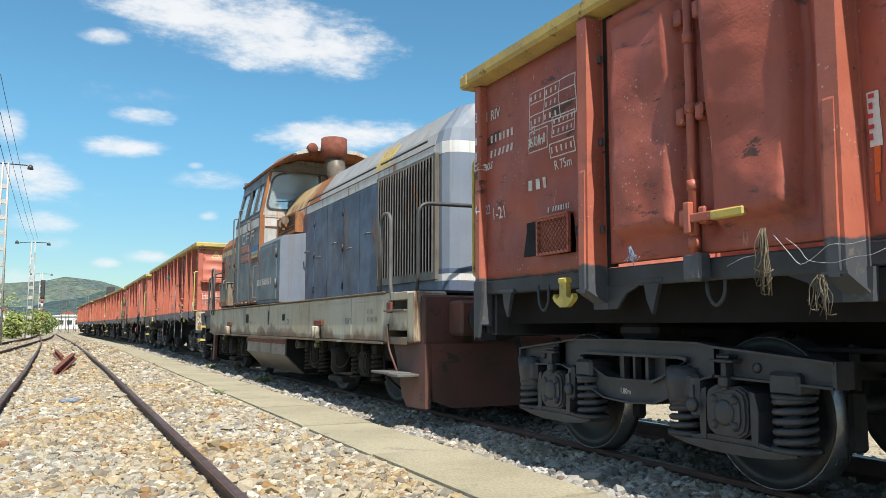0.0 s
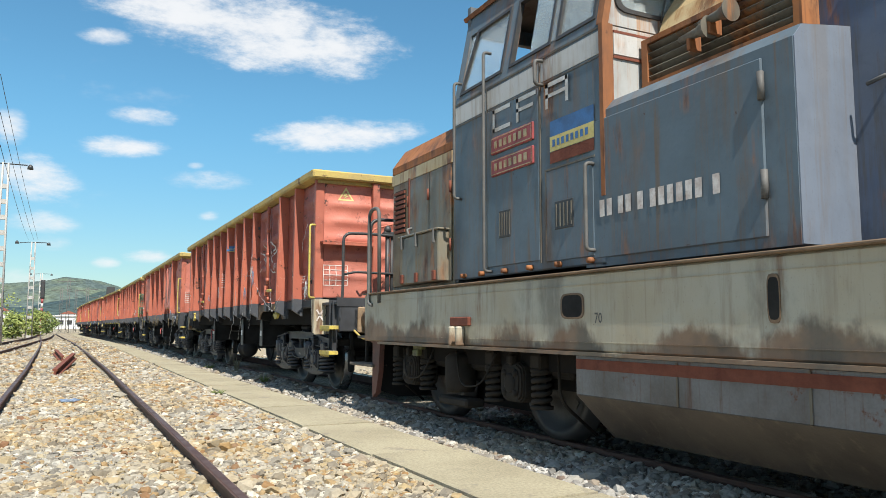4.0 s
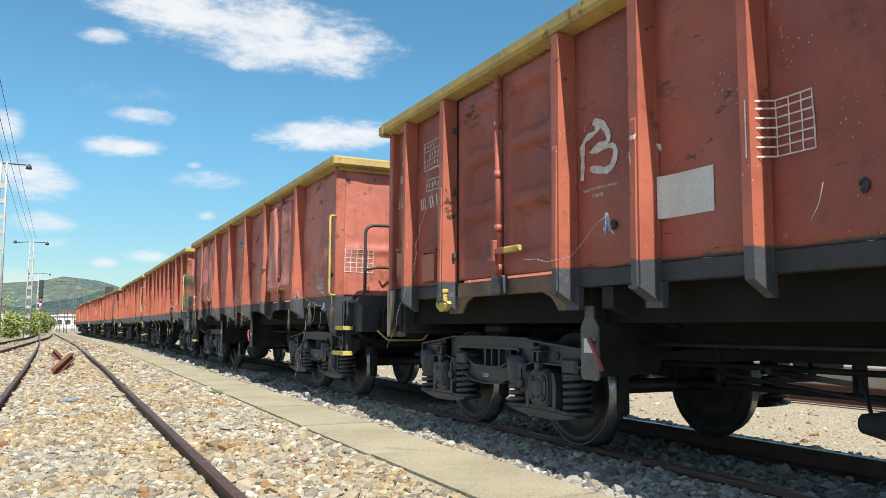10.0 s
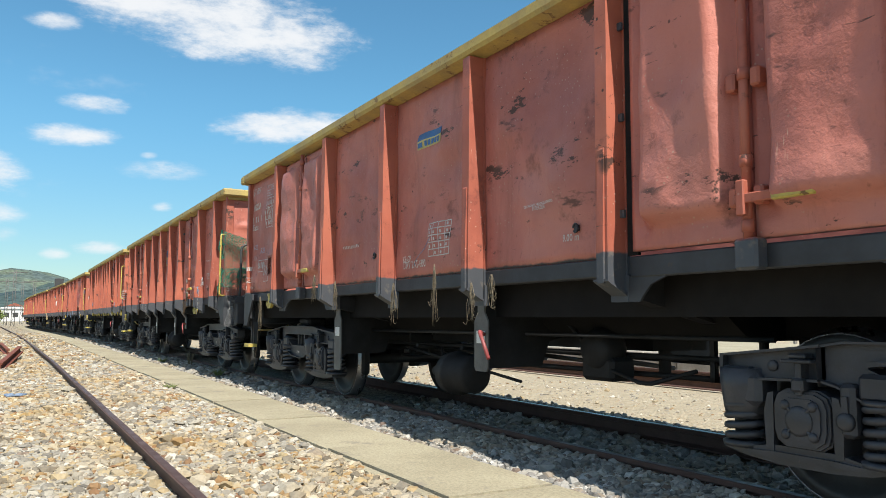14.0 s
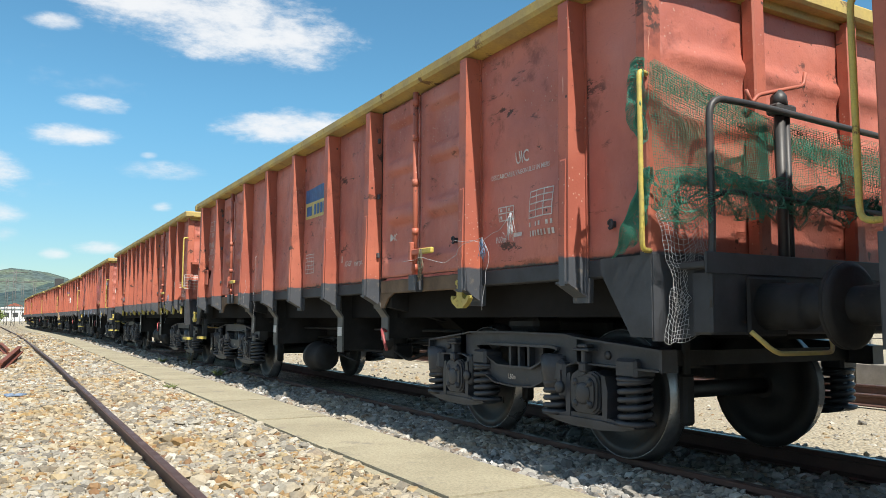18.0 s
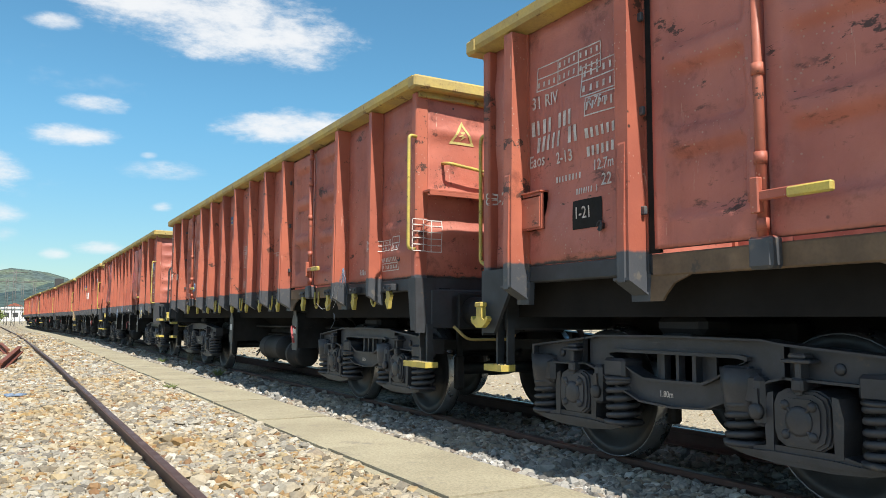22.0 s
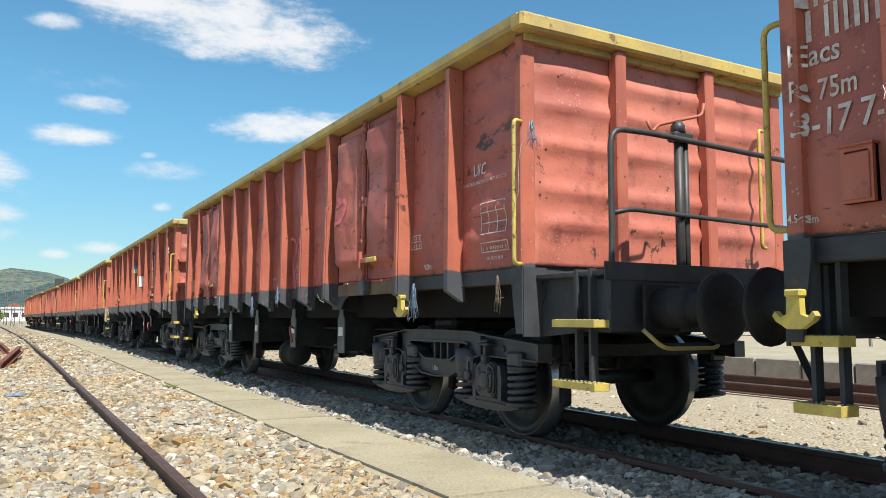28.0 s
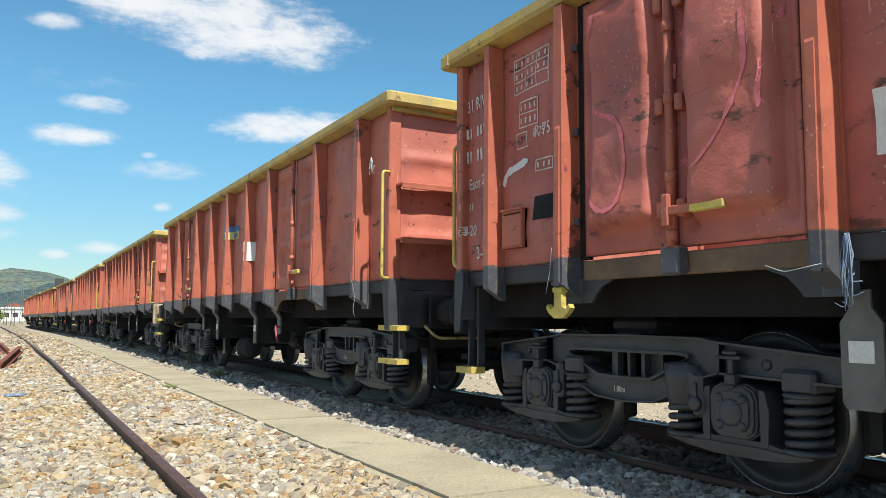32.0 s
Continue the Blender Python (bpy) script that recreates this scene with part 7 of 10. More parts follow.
    # fuel tank
    P("fuel_tank", Shape().prism([(-1.42, 0.77), (-1.42, 0.50), (-1.10, 0.19), (1.10, 0.19), (1.42, 0.50), (1.42, 0.77)], "y", -0.86, 1.98), LTANK, "scuffed bare-metal fuel tank")
    P("tank_end", Shape().prism([(-1.40, 0.76), (-1.40, 0.505), (-1.09, 0.20), (1.09, 0.20), (1.40, 0.505), (1.40, 0.76)], "y", -0.872, -0.862), BELLY, "near-black end of the fuel tank")
    P("tank_bottom", Shape().prism([(-1.424, 0.502), (-1.104, 0.187), (-1.096, 0.194), (-1.416, 0.509)], "y", -0.85, 1.97), LTANKB, "dark brown sloping tank bottom")
    P("tank_seam", Shape().box(-1.426, -1.42, 0.98, 0.995, 0.505, 0.76).box(-1.426, -1.42, 0.08, 0.095, 0.505, 0.76), LDARK)
    P("tank_stripe", Shape().box(-1.428, -1.42, -0.85, 1.97, 0.68, 0.75), RUSTY)
    fg = P("fuel_gauge", Shape().lathe([(-1.33, 0.045), (-1.345, 0.05), (-1.345, 0.065), (-1.30, 0.065), (-1.20, 0.05)], "x", (0, -1.25, 0.69), 18), LSLAT, "round fuel gauge with a dull metal rim")
    P("gauge_glass", Shape().lathe([(-1.338, 0.048), (-1.335, 0.0)], "x", (0, -1.25, 0.69), 16), GAPM, par=fg)
    # rails and end posts
    P("corner_rail", Shape().tube(rounded([(-1.40, -5.35, 1.20), (-1.43, -5.32, 1.40), (-1.43, -5.32, 2.25), (-1.43, -5.02, 2.25), (-1.43, -5.02, 1.38)], 0.14, 6), 0.022, 8), GREYP, "bent grey corner handrail")
    for ey in (1, -1):
        P("end_rail", Shape().tube(rounded([(-1.38, -5.85, 1.2), (-1.38, -5.95, 1.4), (-1.38, -5.95, 2.27), (-0.4, -5.95, 2.29), (0.4, -5.95, 2.29), (1.38, -5.95, 2.27), (1.38, -5.95, 1.3)], 0.14, 6), 0.022, 8), PIPE, "black end handrail", at=T((0, 0.0 if ey == 1 else 0.22, 0)) @ Matrix.Diagonal((1, ey, 1, 1)))
    P("corner_rail", Shape().tube(rounded([(-1.44, 5.70, 1.24), (-1.45, 5.70, 2.35), (-1.45, 6.02, 2.35), (-1.45, 6.02, 1.24), (-1.44, 5.92, 1.22)], 0.13, 6), 0.022, 8), GREYP)
    # bogies
    wheels = []
    for by in (-3.03, 4.15):
        bf = P("bogie", Shape().box(-1.16, -1.04, by - 1.75, by + 1.75, 0.56, 0.74, 0.03).box(1.16, 1.04, by - 1.75, by + 1.75, 0.56, 0.74, 0.03).box(-1.05, 1.05, by - 0.22, by + 0.22, 0.45, 0.75, 0.03), LGRIME, "grimy locomotive bogie")
        for ex in (-1, 1):
            for ay in (-1.06, 1.06):
                P("axlebox", cached("labox", lambda: dirty(axlebox_mesh())), LGRIME, par=bf, at=Matrix.Diagonal((-ex, 1, 1, 1)) @ T((-0.03, by + ay, -0.02)) @ Matrix.Diagonal((1.06, 1.12, 1.1, 1)))
                for sy in (-0.37, 0.37):
                    P("spring", cached("lspring", lambda: dirty(spring_mesh())), LGRIME, par=bf, at=T((ex * 1.22, by + ay + sy, 0.33)) @ Matrix.Diagonal((0.74, 0.74, 1.02, 1)))
            P("brake_unit", Shape().lathe([(0.35, 0.0), (0.35, 0.13), (0.40, 0.15), (0.68, 0.15), (0.72, 0.1)], "z", (ex * 1.2, by, 0), 14).box(ex * 1.3, ex * 1.1, by - 0.3, by + 0.3, 0.22, 0.3, 0.02), LGRIME, par=bf)
        for ay in (-1.06, 1.06):
            wheels.append((P("wheelset", cached("wheelset", wheelset_mesh), WHEEL, "worn steel wheelset", at=T((0, by + ay, 0.5)) @ Matrix.Diagonal((1, 1.087, 1.087, 1))), (0, by + ay, 0.5)))
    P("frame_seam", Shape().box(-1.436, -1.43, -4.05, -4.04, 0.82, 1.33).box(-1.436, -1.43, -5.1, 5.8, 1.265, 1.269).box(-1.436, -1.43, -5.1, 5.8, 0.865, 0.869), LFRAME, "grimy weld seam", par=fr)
    P("rail_foot", Shape().box(-1.46, -1.43, -5.40, -5.28, 1.12, 1.24, 0.006), RUSTY)
    P("hanger_rod", Shape().tube(rounded([(-1.45, -5.3, 1.0), (-1.45, -5.32, 0.75), (-1.42, -5.55, 0.45)], 0.1), 0.013, 6), LPLOW)
    # cables, brake rods and sand pipes along the bogies
    for y in (-3.4, -2.25, 3.7, 4.95):
        P("cable", Shape().tube(rounded([(-1.3, y - 0.4, 0.74), (-1.34, y - 0.2, 0.45), (-1.34, y + 0.2, 0.42), (-1.3, y + 0.35, 0.74)], 0.15, 5), 0.009, 5), LGRIME)
    for y in (-4.6, -1.4, 2.5, 5.75):
        P("sand_pipe", Shape().tube(rounded([(-1.2, y, 0.78), (-1.2, y, 0.4), (-0.85, y, 0.12)], 0.12, 4), 0.014, 6), LGRIME)
    for y in (-2.30, 4.88):
        P("junction_box", Shape().box(-1.36, -1.3, y - 0.06, y + 0.07, 0.665, 0.735, 0.01).box(-1.33, -1.28, y - 0.10, y + 0.11, 0.735, 0.77), JBOX, "small grimy yellow-green junction box")
    # Infill under the frame, partly added to block the view, in the shade colour.
    for ya, yb in ((-5.1, -0.9), (2.0, 5.4)):
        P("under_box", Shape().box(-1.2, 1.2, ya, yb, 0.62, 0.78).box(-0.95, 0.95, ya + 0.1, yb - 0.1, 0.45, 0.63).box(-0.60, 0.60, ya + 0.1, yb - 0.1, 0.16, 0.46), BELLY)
    lettering("720", 0.13, GREYP, lo, (-1.4315, -0.94, 1.0))
    lettering("70", 0.10, GREYP, lo, (-1.4315, 1.75, 1.0))
    for k, wd in enumerate(((0.25,), (0.34,))):
        flat_bars([(0.042 * j, 0.042 * j + 0.012, 0, 0.055) for j in range(int(wd[0] / 0.042))], GREYP, lo, (-1.4315, -4.62, 1.12 - k * 0.09))
    lettering("REV R", 0.115, GREYP, lo, (-1.4315, -3.82, 1.0))
    WAGONS.append((lo, wheels))
    return lo

# ---- loose stones ----
def stones_material(name, grey, ochre, dull=0.90):
    """Broken limestone: each stone its own shade, ochre-stained in patches."""
    m = bpy.data.materials.new(name)
    m.use_nodes = True
    nt = m.node_tree
    N, L = nt.nodes.new, nt.links.new
    b = nt.nodes["Principled BSDF"]
    b.inputs["Roughness"].default_value = 0.9
    geo, co = N("ShaderNodeNewGeometry"), N("ShaderNodeTexCoord")
    pal = N("ShaderNodeValToRGB")
    pal.color_ramp.interpolation = "LINEAR"
    e = pal.color_ramp.elements
    e[0].position, e[0].color = 0.0, (0.150, 0.136, 0.115, 1)
    e[1].position, e[1].color = 1.0, (0.62, 0.59, 0.52, 1)
    for p, c in ((0.12, (0.240, 0.220, 0.184)), (0.3, (0.350, 0.324, 0.268)), (0.5, (0.430, 0.392, 0.315)), (0.64, (0.40, 0.33, 0.205)), (0.76, (0.33, 0.220, 0.106)), (0.80, (0.22, 0.115, 0.06)), (0.83, (0.300, 0.280, 0.240)), (0.92, (0.50, 0.475, 0.410))):
        x = e.new(p)
        x.color = (*c, 1)
    for x in e:
        m_ = sum(x.color[:3]) / 3
        x.color = tuple(dull * (k + (m_ - k) * grey) for k in x.color[:3]) + (1,)
    L(geo.outputs["Random Per Island"], pal.inputs[0])
    n = N("ShaderNodeTexNoise")
    n.inputs["Scale"].default_value, n.inputs["Detail"].default_value = 40, 4
    L(co.outputs["Object"], n.inputs["Vector"])
    big = N("ShaderNodeTexNoise")
    big.inputs["Scale"].default_value, big.inputs["Detail"].default_value = 0.8, 4
    L(co.outputs["Object"], big.inputs["Vector"])
    r = N("ShaderNodeMapRange")
    r.inputs["From Min"].default_value, r.inputs["From Max"].default_value = 0.42, 0.68
    r.inputs["To Max"].default_value = ochre
    L(big.outputs[0], r.inputs[0])
    mx = N("ShaderNodeMix")
    mx.data_type, mx.blend_type = "RGBA", "MULTIPLY"
    L(r.outputs[0], mx.inputs[0])
    L(pal.outputs[0], mx.inputs["A"])
    mx.inputs["B"].default_value = (1.0, 0.78, 0.44, 1)
    m2 = N("ShaderNodeMix")
    m2.data_type, m2.blend_type = "RGBA", "MULTIPLY"
    m2.inputs[0].default_value = 0.6
    L(mx.outputs["Result"], m2.inputs["A"])
    r2 = N("ShaderNodeMapRange")
    r2.inputs["From Min"].default_value, r2.inputs["From Max"].default_value = 0.25, 0.6
    r2.inputs["To Min"].default_value = 0.55
    L(n.outputs[0], r2.inputs[0])
    L(r2.outputs[0], m2.inputs["B"])
    L(m2.outputs["Result"], b.inputs["Base Color"])
    bp = N("ShaderNodeBump")
    bp.inputs["Strength"].default_value, bp.inputs["Distance"].default_value = 0.35, 0.01
    L(n.outputs[0], bp.inputs["Height"])
    L(bp.outputs[0], b.inputs["Normal"])
    return m


def fast_mesh(name, verts, faces, material):
    me = bpy.data.meshes.new(name)
    nf, k = faces.shape
    me.vertices.add(len(verts))
    me.vertices.foreach_set("co", verts.astype(np.float32).ravel())
    me.loops.add(nf * k)
    me.loops.foreach_set("vertex_index", faces.astype(np.int32).ravel())
    me.polygons.add(nf)
    me.polygons.foreach_set("loop_start", np.arange(0, nf * k, k, dtype=np.int32))
    me.polygons.foreach_set("use_smooth", np.zeros(nf, dtype=bool))
    me.update(calc_edges=True)
    me.materials.append(material)
    return me


def ballast(name, zones, label, seed, stone):
    rng = np.random.default_rng(seed)
    g = (1 + 5 ** 0.5) / 2
    ico = np.array([(-1, g, 0), (1, g, 0), (-1, -g, 0), (1, -g, 0), (0, -1, g), (0, 1, g), (0, -1, -g), (0, 1, -g), (g, 0, -1), (g, 0, 1), (-g, 0, -1), (-g, 0, 1)]) / 1.9
    tri = np.array([(0, 11, 5), (0, 5, 1), (0, 1, 7), (0, 7, 10), (0, 10, 11), (1, 5, 9), (5, 11, 4), (11, 10, 2), (10, 7, 6), (7, 1, 8), (3, 9, 4), (3, 4, 2), (3, 2, 6), (3, 6, 8), (3, 8, 9), (4, 9, 5), (2, 4, 11), (6, 2, 10), (8, 6, 7), (9, 8, 1)])
    V, F, base = [], [], 0
    for x0, x1, y0, y1, dens, size, lift in zones:
        n = int((x1 - x0) * (y1 - y0) * dens)
        x, y = rng.uniform(x0, x1, n), rng.uniform(y0, y1, n)
        s = size * np.exp(rng.normal(0, 0.30, n))
        q = rng.normal(size=(n, 4))
        q /= np.linalg.norm(q, axis=1)[:, None]
        w, a, b, c = q.T
        R = np.stack([1 - 2 * (b * b + c * c), 2 * (a * b - c * w), 2 * (a * c + b * w), 2 * (a * b + c * w), 1 - 2 * (a * a + c * c), 2 * (b * c - a * w), 2 * (a * c - b * w), 2 * (b * c + a * w), 1 - 2 * (a * a + b * b)], 1).reshape(n, 3, 3)
        shape = ico[None] * (1 + rng.uniform(-0.34, 0.34, (n, 12, 1))) * rng.uniform(0.62, 1.3, (n, 1, 3))
        P = np.einsum("nij,nkj->nki", R, shape) * s[:, None, None]
        P[:, :, 2] *= 0.72
        z = np.array([ground_height(p, r) for p, r in zip(x, y)]) + lift + s * rng.uniform(-0.15, 0.5, n)
        P += np.stack([x, y, z], 1)[:, None, :]
        V.append(P.reshape(-1, 3))
        F.append((tri[None] + (base + np.arange(n) * 12)[:, None, None]).reshape(-1, 3))
        base += n * 12
    me = fast_mesh(name, np.concatenate(V), np.concatenate(F), stone)
    return tagged(part(name, me, stone), label, "gravel", kind="stuff")


STONE = stones_material("ballast_stones", 0.0, 0.70)
STONE_GREY = stones_material("grey_ballast_stones", 0.55, 0.35, 0.86)
ballast("siding_ballast", [
    (-1.3, 0.92, 3.0, 9.0, 1500, 0.0235, 0.0), (1.04, 2.25, 2.2, 9.0, 1600, 0.0235, 0.0),
    (-2.0, 0.9, 9.0, 17, 900, 0.0265, 0.0), (1.03, 2.25, 9.0, 17, 1000, 0.0265, 0.0),
    (-3.0, 0.8, 17, 32, 190, 0.036, 0.0), (0.95, 2.25, 17, 32, 240, 0.036, 0.0),
    (-4.2, 2.2, 32, 60, 32, 0.055, 0.0)], "angular pale and ochre limestone ballast stones", 3, STONE)
ballast("train_ballast", [
    (3.12, 3.88, 1.8, 10, 1500, 0.0245, 0.0), (3.14, 3.85, 10, 24, 420, 0.032, 0.0), (3.1, 3.85, 24, 45, 90, 0.05, 0.0),
    (4.0, 5.36, 1.5, 10, 250, 0.030, 0.0), (5.5, 6.1, 1.0, 12, 240, 0.028, 0.0)], "grey and cream ballast stones beside the train's rails", 4, STONE_GREY)


STONE_SAND = stones_material("sandy_stones", 0.1, 0.3)
ballast("scattered_stones", [(6.1, 9.4, 1.0, 12, 60, 0.022, -0.012), (5.5, 9.4, 12, 30, 26, 0.03, -0.012)], "scattered pale stones on the sandy dirt", 8, STONE_SAND)


# ---- scrap and sleepers beside the siding ----
def make_scrap():
    for p, q, lb in (((-0.10, 18.5, -0.12), (0.31, 23.5, 0.06), "bright rusted length of rail lying on the ballast"), ((0.04, 26.0, -0.10), (-0.17, 29.5, 0.0), "short rusted steel offcut on the ballast")):
        d = Vector(q) - Vector(p)
        s = Shape().prism([(-0.09, 0.0), (0.09, 0.0), (0.09, 0.03), (0.02, 0.05), (0.02, 0.12), (0.05, 0.14), (0.05, 0.17), (-0.05, 0.17), (-0.05, 0.14), (-0.02, 0.12), (-0.02, 0.05), (-0.09, 0.03)], "y", 0, d.length)
        o = part("rail_offcut", s, RUSTY, at=Matrix.Translation(p) @ d.to_track_quat("Y", "Z").to_matrix().to_4x4())
        tagged(o, lb, "scrap")
    rnd = random.Random(4)

    def fn(u, v):
        return (u * 0.24 + 0.02 * rnd.random(), v * 0.14, 0.015 + 0.03 * rnd.random())
    tagged(part("plastic_bag", Shape().sheet(8, 5, fn, (0, 0, -0.012)), BSTRING, at=pose(0.02, 11.95, -0.085, 0, 0, 10)), "crumpled pale blue plastic bag on the ballast", "litter")


make_scrap()


# ---- yard beyond the train ----
def make_far_yard():
    kerb = tagged(thing("platform_kerb", "low weathered concrete block platform edge", "kerb"), kind="structure")
    blk = cached("kblock", lambda: Shape().box(0, 0.35, 0.0, 0.97, -0.2, 0.28, 0.02).mesh("block", SLEEPER))
    for i in range(60):
        part("block", blk, SLEEPER, kerb, at=Matrix.Translation((12.6 + 0.01 * (i % 3), i * 1.0 - 4, 0)))
    plat = Shape().box(12.96, 22, -4, 80, -0.15, 0.26)
    tagged(part("platform", plat, CONC), "pale concrete platform beyond the goods train", "platform", kind="structure")
    fence = thing("fence", "low dark wire fence beyond the platform", "fence")
    for i in range(30):
        part("post", cached("fpost", lambda: Shape().box(-0.04, 0.04, -0.04, 0.04, -0.1, 1.3, 0.01).mesh("post", SLEEPER)), SLEEPER, fence, at=Matrix.Translation((22.2, i * 2.5 - 4, 0)))
    for z in (0.5, 0.9, 1.2):
        part("wire", Shape().tube([(22.2, -4, z), (22.2, 70, z)], 0.012, 4), PIPE, fence)


make_far_yard()


# ---- poles, masts, wires ----
MASTM = mat("pale_concrete_mast", (0.46, 0.45, 0.43), (0.36, 0.35, 0.33), rough=0.85, scale=3, bump=0.2)

def lattice_mast(x, y, h, lamp, label):
    w = thing("lamp_mast", label, "lamp mast", group="lattice masts along the yard", at=pose(x, y, SOIL))
    a, b = 0.26, 0.14
    for ex, ey in ((-1, -1), (1, -1), (1, 1), (-1, 1)):
        part("leg", Shape().tube([(ex * a, ey * a * 0.6, 0), (ex * b, ey * b * 0.6, h)], 0.06, 4), MASTM, w)
    for i in range(int(h / 0.9)):
        z = i * 0.9
        k = a + (b - a) * z / h
        part("brace", Shape().box(-k, k, -k * 0.6, k * 0.6, z, z + 0.26), MASTM, w)
    arm = part("cross_arm", Shape().tube(rounded([(-1.15, 0, h - 0.15), (-0.4, 0, h - 0.05), (1.1, 0, h - 0.05)], 0.2), 0.035, 6), PIPE, w)
    for e in lamp:
        part("lamp_head", Shape().lathe([(0, 0.05), (-0.1, 0.14), (-0.28, 0.17), (-0.30, 0.0)], "z", (e, 0, h - 0.0 if e > 0 else h + 0.05), 10), PIPE, arm)
    return w


def make_masts():
    lattice_mast(-3.35, 50.0, 10.5, (1.25,), "tall grey lattice pole with a cross-arm")
    lattice_mast(-2.75, 80.0, 8.9, (-1.35, 1.25), "grey lattice lamp mast with two lamp heads")
    lattice_mast(-3.3, 135.0, 9.3, (-1.5, 1.4), "distant grey lattice lamp mast")
    sg = thing("signal", "railway signal mast with red and white banded post", "signal", at=pose(-2.35, 105, SOIL))
    for i in range(8):
        part("band", Shape().lathe([(i * 0.55, 0.14), (i * 0.55 + 0.55, 0.14)], "z", (0, 0, 0), 10), LWHITE if i % 2 == 0 else REDLEVER, sg)
    part("signal_head", Shape().box(-0.2, 0.2, -0.12, 0.12, 4.5, 6.6, 0.06), PIPE, sg)
    part("signal_back", Shape().box(-0.24, 0.24, 0.12, 0.16, 4.4, 6.7, 0.02), PIPE, sg)
    for x, y, h in ((3.5, 140, 7.5), (0.6, 128, 8.2), (-0.4, 150, 7.8), (2.2, 170, 8.5), (6.2, 160, 7.0)):
        m = thing("catenary_mast", "distant grey lattice mast over the tracks", "mast", group="distant masts", at=pose(x, y, SOIL))
        for e in (-1, 1):
            part("leg", Shape().tube([(e * 0.22, 0, 0), (e * 0.15, 0, h)], 0.05, 4), GREYP, m)
        part("lattice", Shape().tube([(0.2 * (-1) ** i, 0, i * h / 12) for i in range(13)], 0.03, 4), GREYP, m)
        part("arm", Shape().tube([(-1.6, 0, h - 0.5), (1.6, 0, h - 0.3)], 0.05, 4), GREYP, m)
    wires = thing("overhead_wires", "thin sagging dark wires between the poles", "wires")
    for k, (xa, za, xb, zb) in enumerate(((-2.34, 9.7, -2.42, 9.0), (-2.28, 8.35, -2.75, 8.9), (-2.22, 7.2, -3.2, 8.9))):
        part("wire", Shape().tube([(xa + (xb - xa) * t, 30 + 50 * t, za + (zb - za) * t - 1.0 * t * (1 - t)) for t in (i / 14 for i in range(15))], 0.012, 4), PIPE, wires)


make_masts()


# ---- hills, sheds, trees in the distance ----
def hill_material(name, dull, fresh):
    m = bpy.data.materials.new(name)
    m.use_nodes = True
    nt = m.node_tree
    N, L = nt.nodes.new, nt.links.new
    b = nt.nodes["Principled BSDF"]
    b.inputs["Roughness"].default_value = 1.0
    b.inputs["Specular IOR Level"].default_value = 0.1
    co = N("ShaderNodeTexCoord")
    vo, n = N("ShaderNodeTexVoronoi"), N("ShaderNodeTexNoise")
    vo.inputs["Scale"].default_value = 0.07
    n.inputs["Scale"].default_value, n.inputs["Detail"].default_value = 0.008, 6
    for x in (vo, n):
        L(co.outputs["Object"], x.inputs["Vector"])
    mx = N("ShaderNodeMix")
    mx.data_type = "RGBA"
    r = N("ShaderNodeMapRange")
    r.inputs["From Min"].default_value, r.inputs["From Max"].default_value = 0.4, 0.62
    L(n.outputs[0], r.inputs[0])
    L(r.outputs[0], mx.inputs[0])
    mx.inputs["A"].default_value, mx.inputs["B"].default_value = (*dull, 1), (*fresh, 1)
    m2 = N("ShaderNodeMix")
    m2.data_type, m2.blend_type = "RGBA", "MULTIPLY"
    m2.inputs[0].default_value = 0.5
    L(mx.outputs["Result"], m2.inputs["A"])
    L(vo.outputs["Distance"], m2.inputs["B"])
    L(mx.outputs["Result"], m2.inputs["A"])
    L(m2.outputs["Result"], b.inputs["Base Color"])
    bp = N("ShaderNodeBump")
    bp.inputs["Strength"].default_value, bp.inputs["Distance"].default_value = 1.0, 8.0
    L(vo.outputs["Distance"], bp.inputs["Height"])
    L(bp.outputs[0], b.inputs["Normal"])
    return m


# Distance haze is mixed into both ridges' colours, more into the far one.
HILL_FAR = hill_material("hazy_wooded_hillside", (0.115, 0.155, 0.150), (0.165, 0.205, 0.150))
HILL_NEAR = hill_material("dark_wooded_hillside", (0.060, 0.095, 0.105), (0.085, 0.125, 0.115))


def hill(y, pts, depth, label, cover):
    """A wooded ridge: crest heights at azimuths (degrees right of the rails)."""
    s = Shape()
    n = 90
    vs = []
    a0, a1 = pts[0][0], pts[-1][0]
    for j in range(7):
        d = y + depth * j / 6
        for i in range(n + 1):
            a = a0 + (a1 - a0) * i / n
            k = next(q for q in range(len(pts) - 1) if a <= pts[q + 1][0] + 1e-6)
            t = (a - pts[k][0]) / (pts[k + 1][0] - pts[k][0])
            t = t * t * (3 - 2 * t)
            crest = pts[k][1] + (pts[k + 1][1] - pts[k][1]) * t
            rise = math.sin(min(1.0, j / 4) * math.pi / 2) if j < 5 else 1 - (j - 4) * 0.3
            z = crest * rise * (1 + 0.05 * noise.noise((a * 0.8, j * 0.7, 3))) + 4 * noise.noise((a * 6, j * 2.0, 1)) * rise
            vs.append((d * math.tan(radians(a)), d, max(-2, z) if j else -2))
    s.add(vs, [(j * (n + 1) + i, j * (n + 1) + i + 1, (j + 1) * (n + 1) + i + 1, (j + 1) * (n + 1) + i) for j in range(6) for i in range(n)], True)
    tagged(part("hill", s, cover), label, "hill", kind="structure")


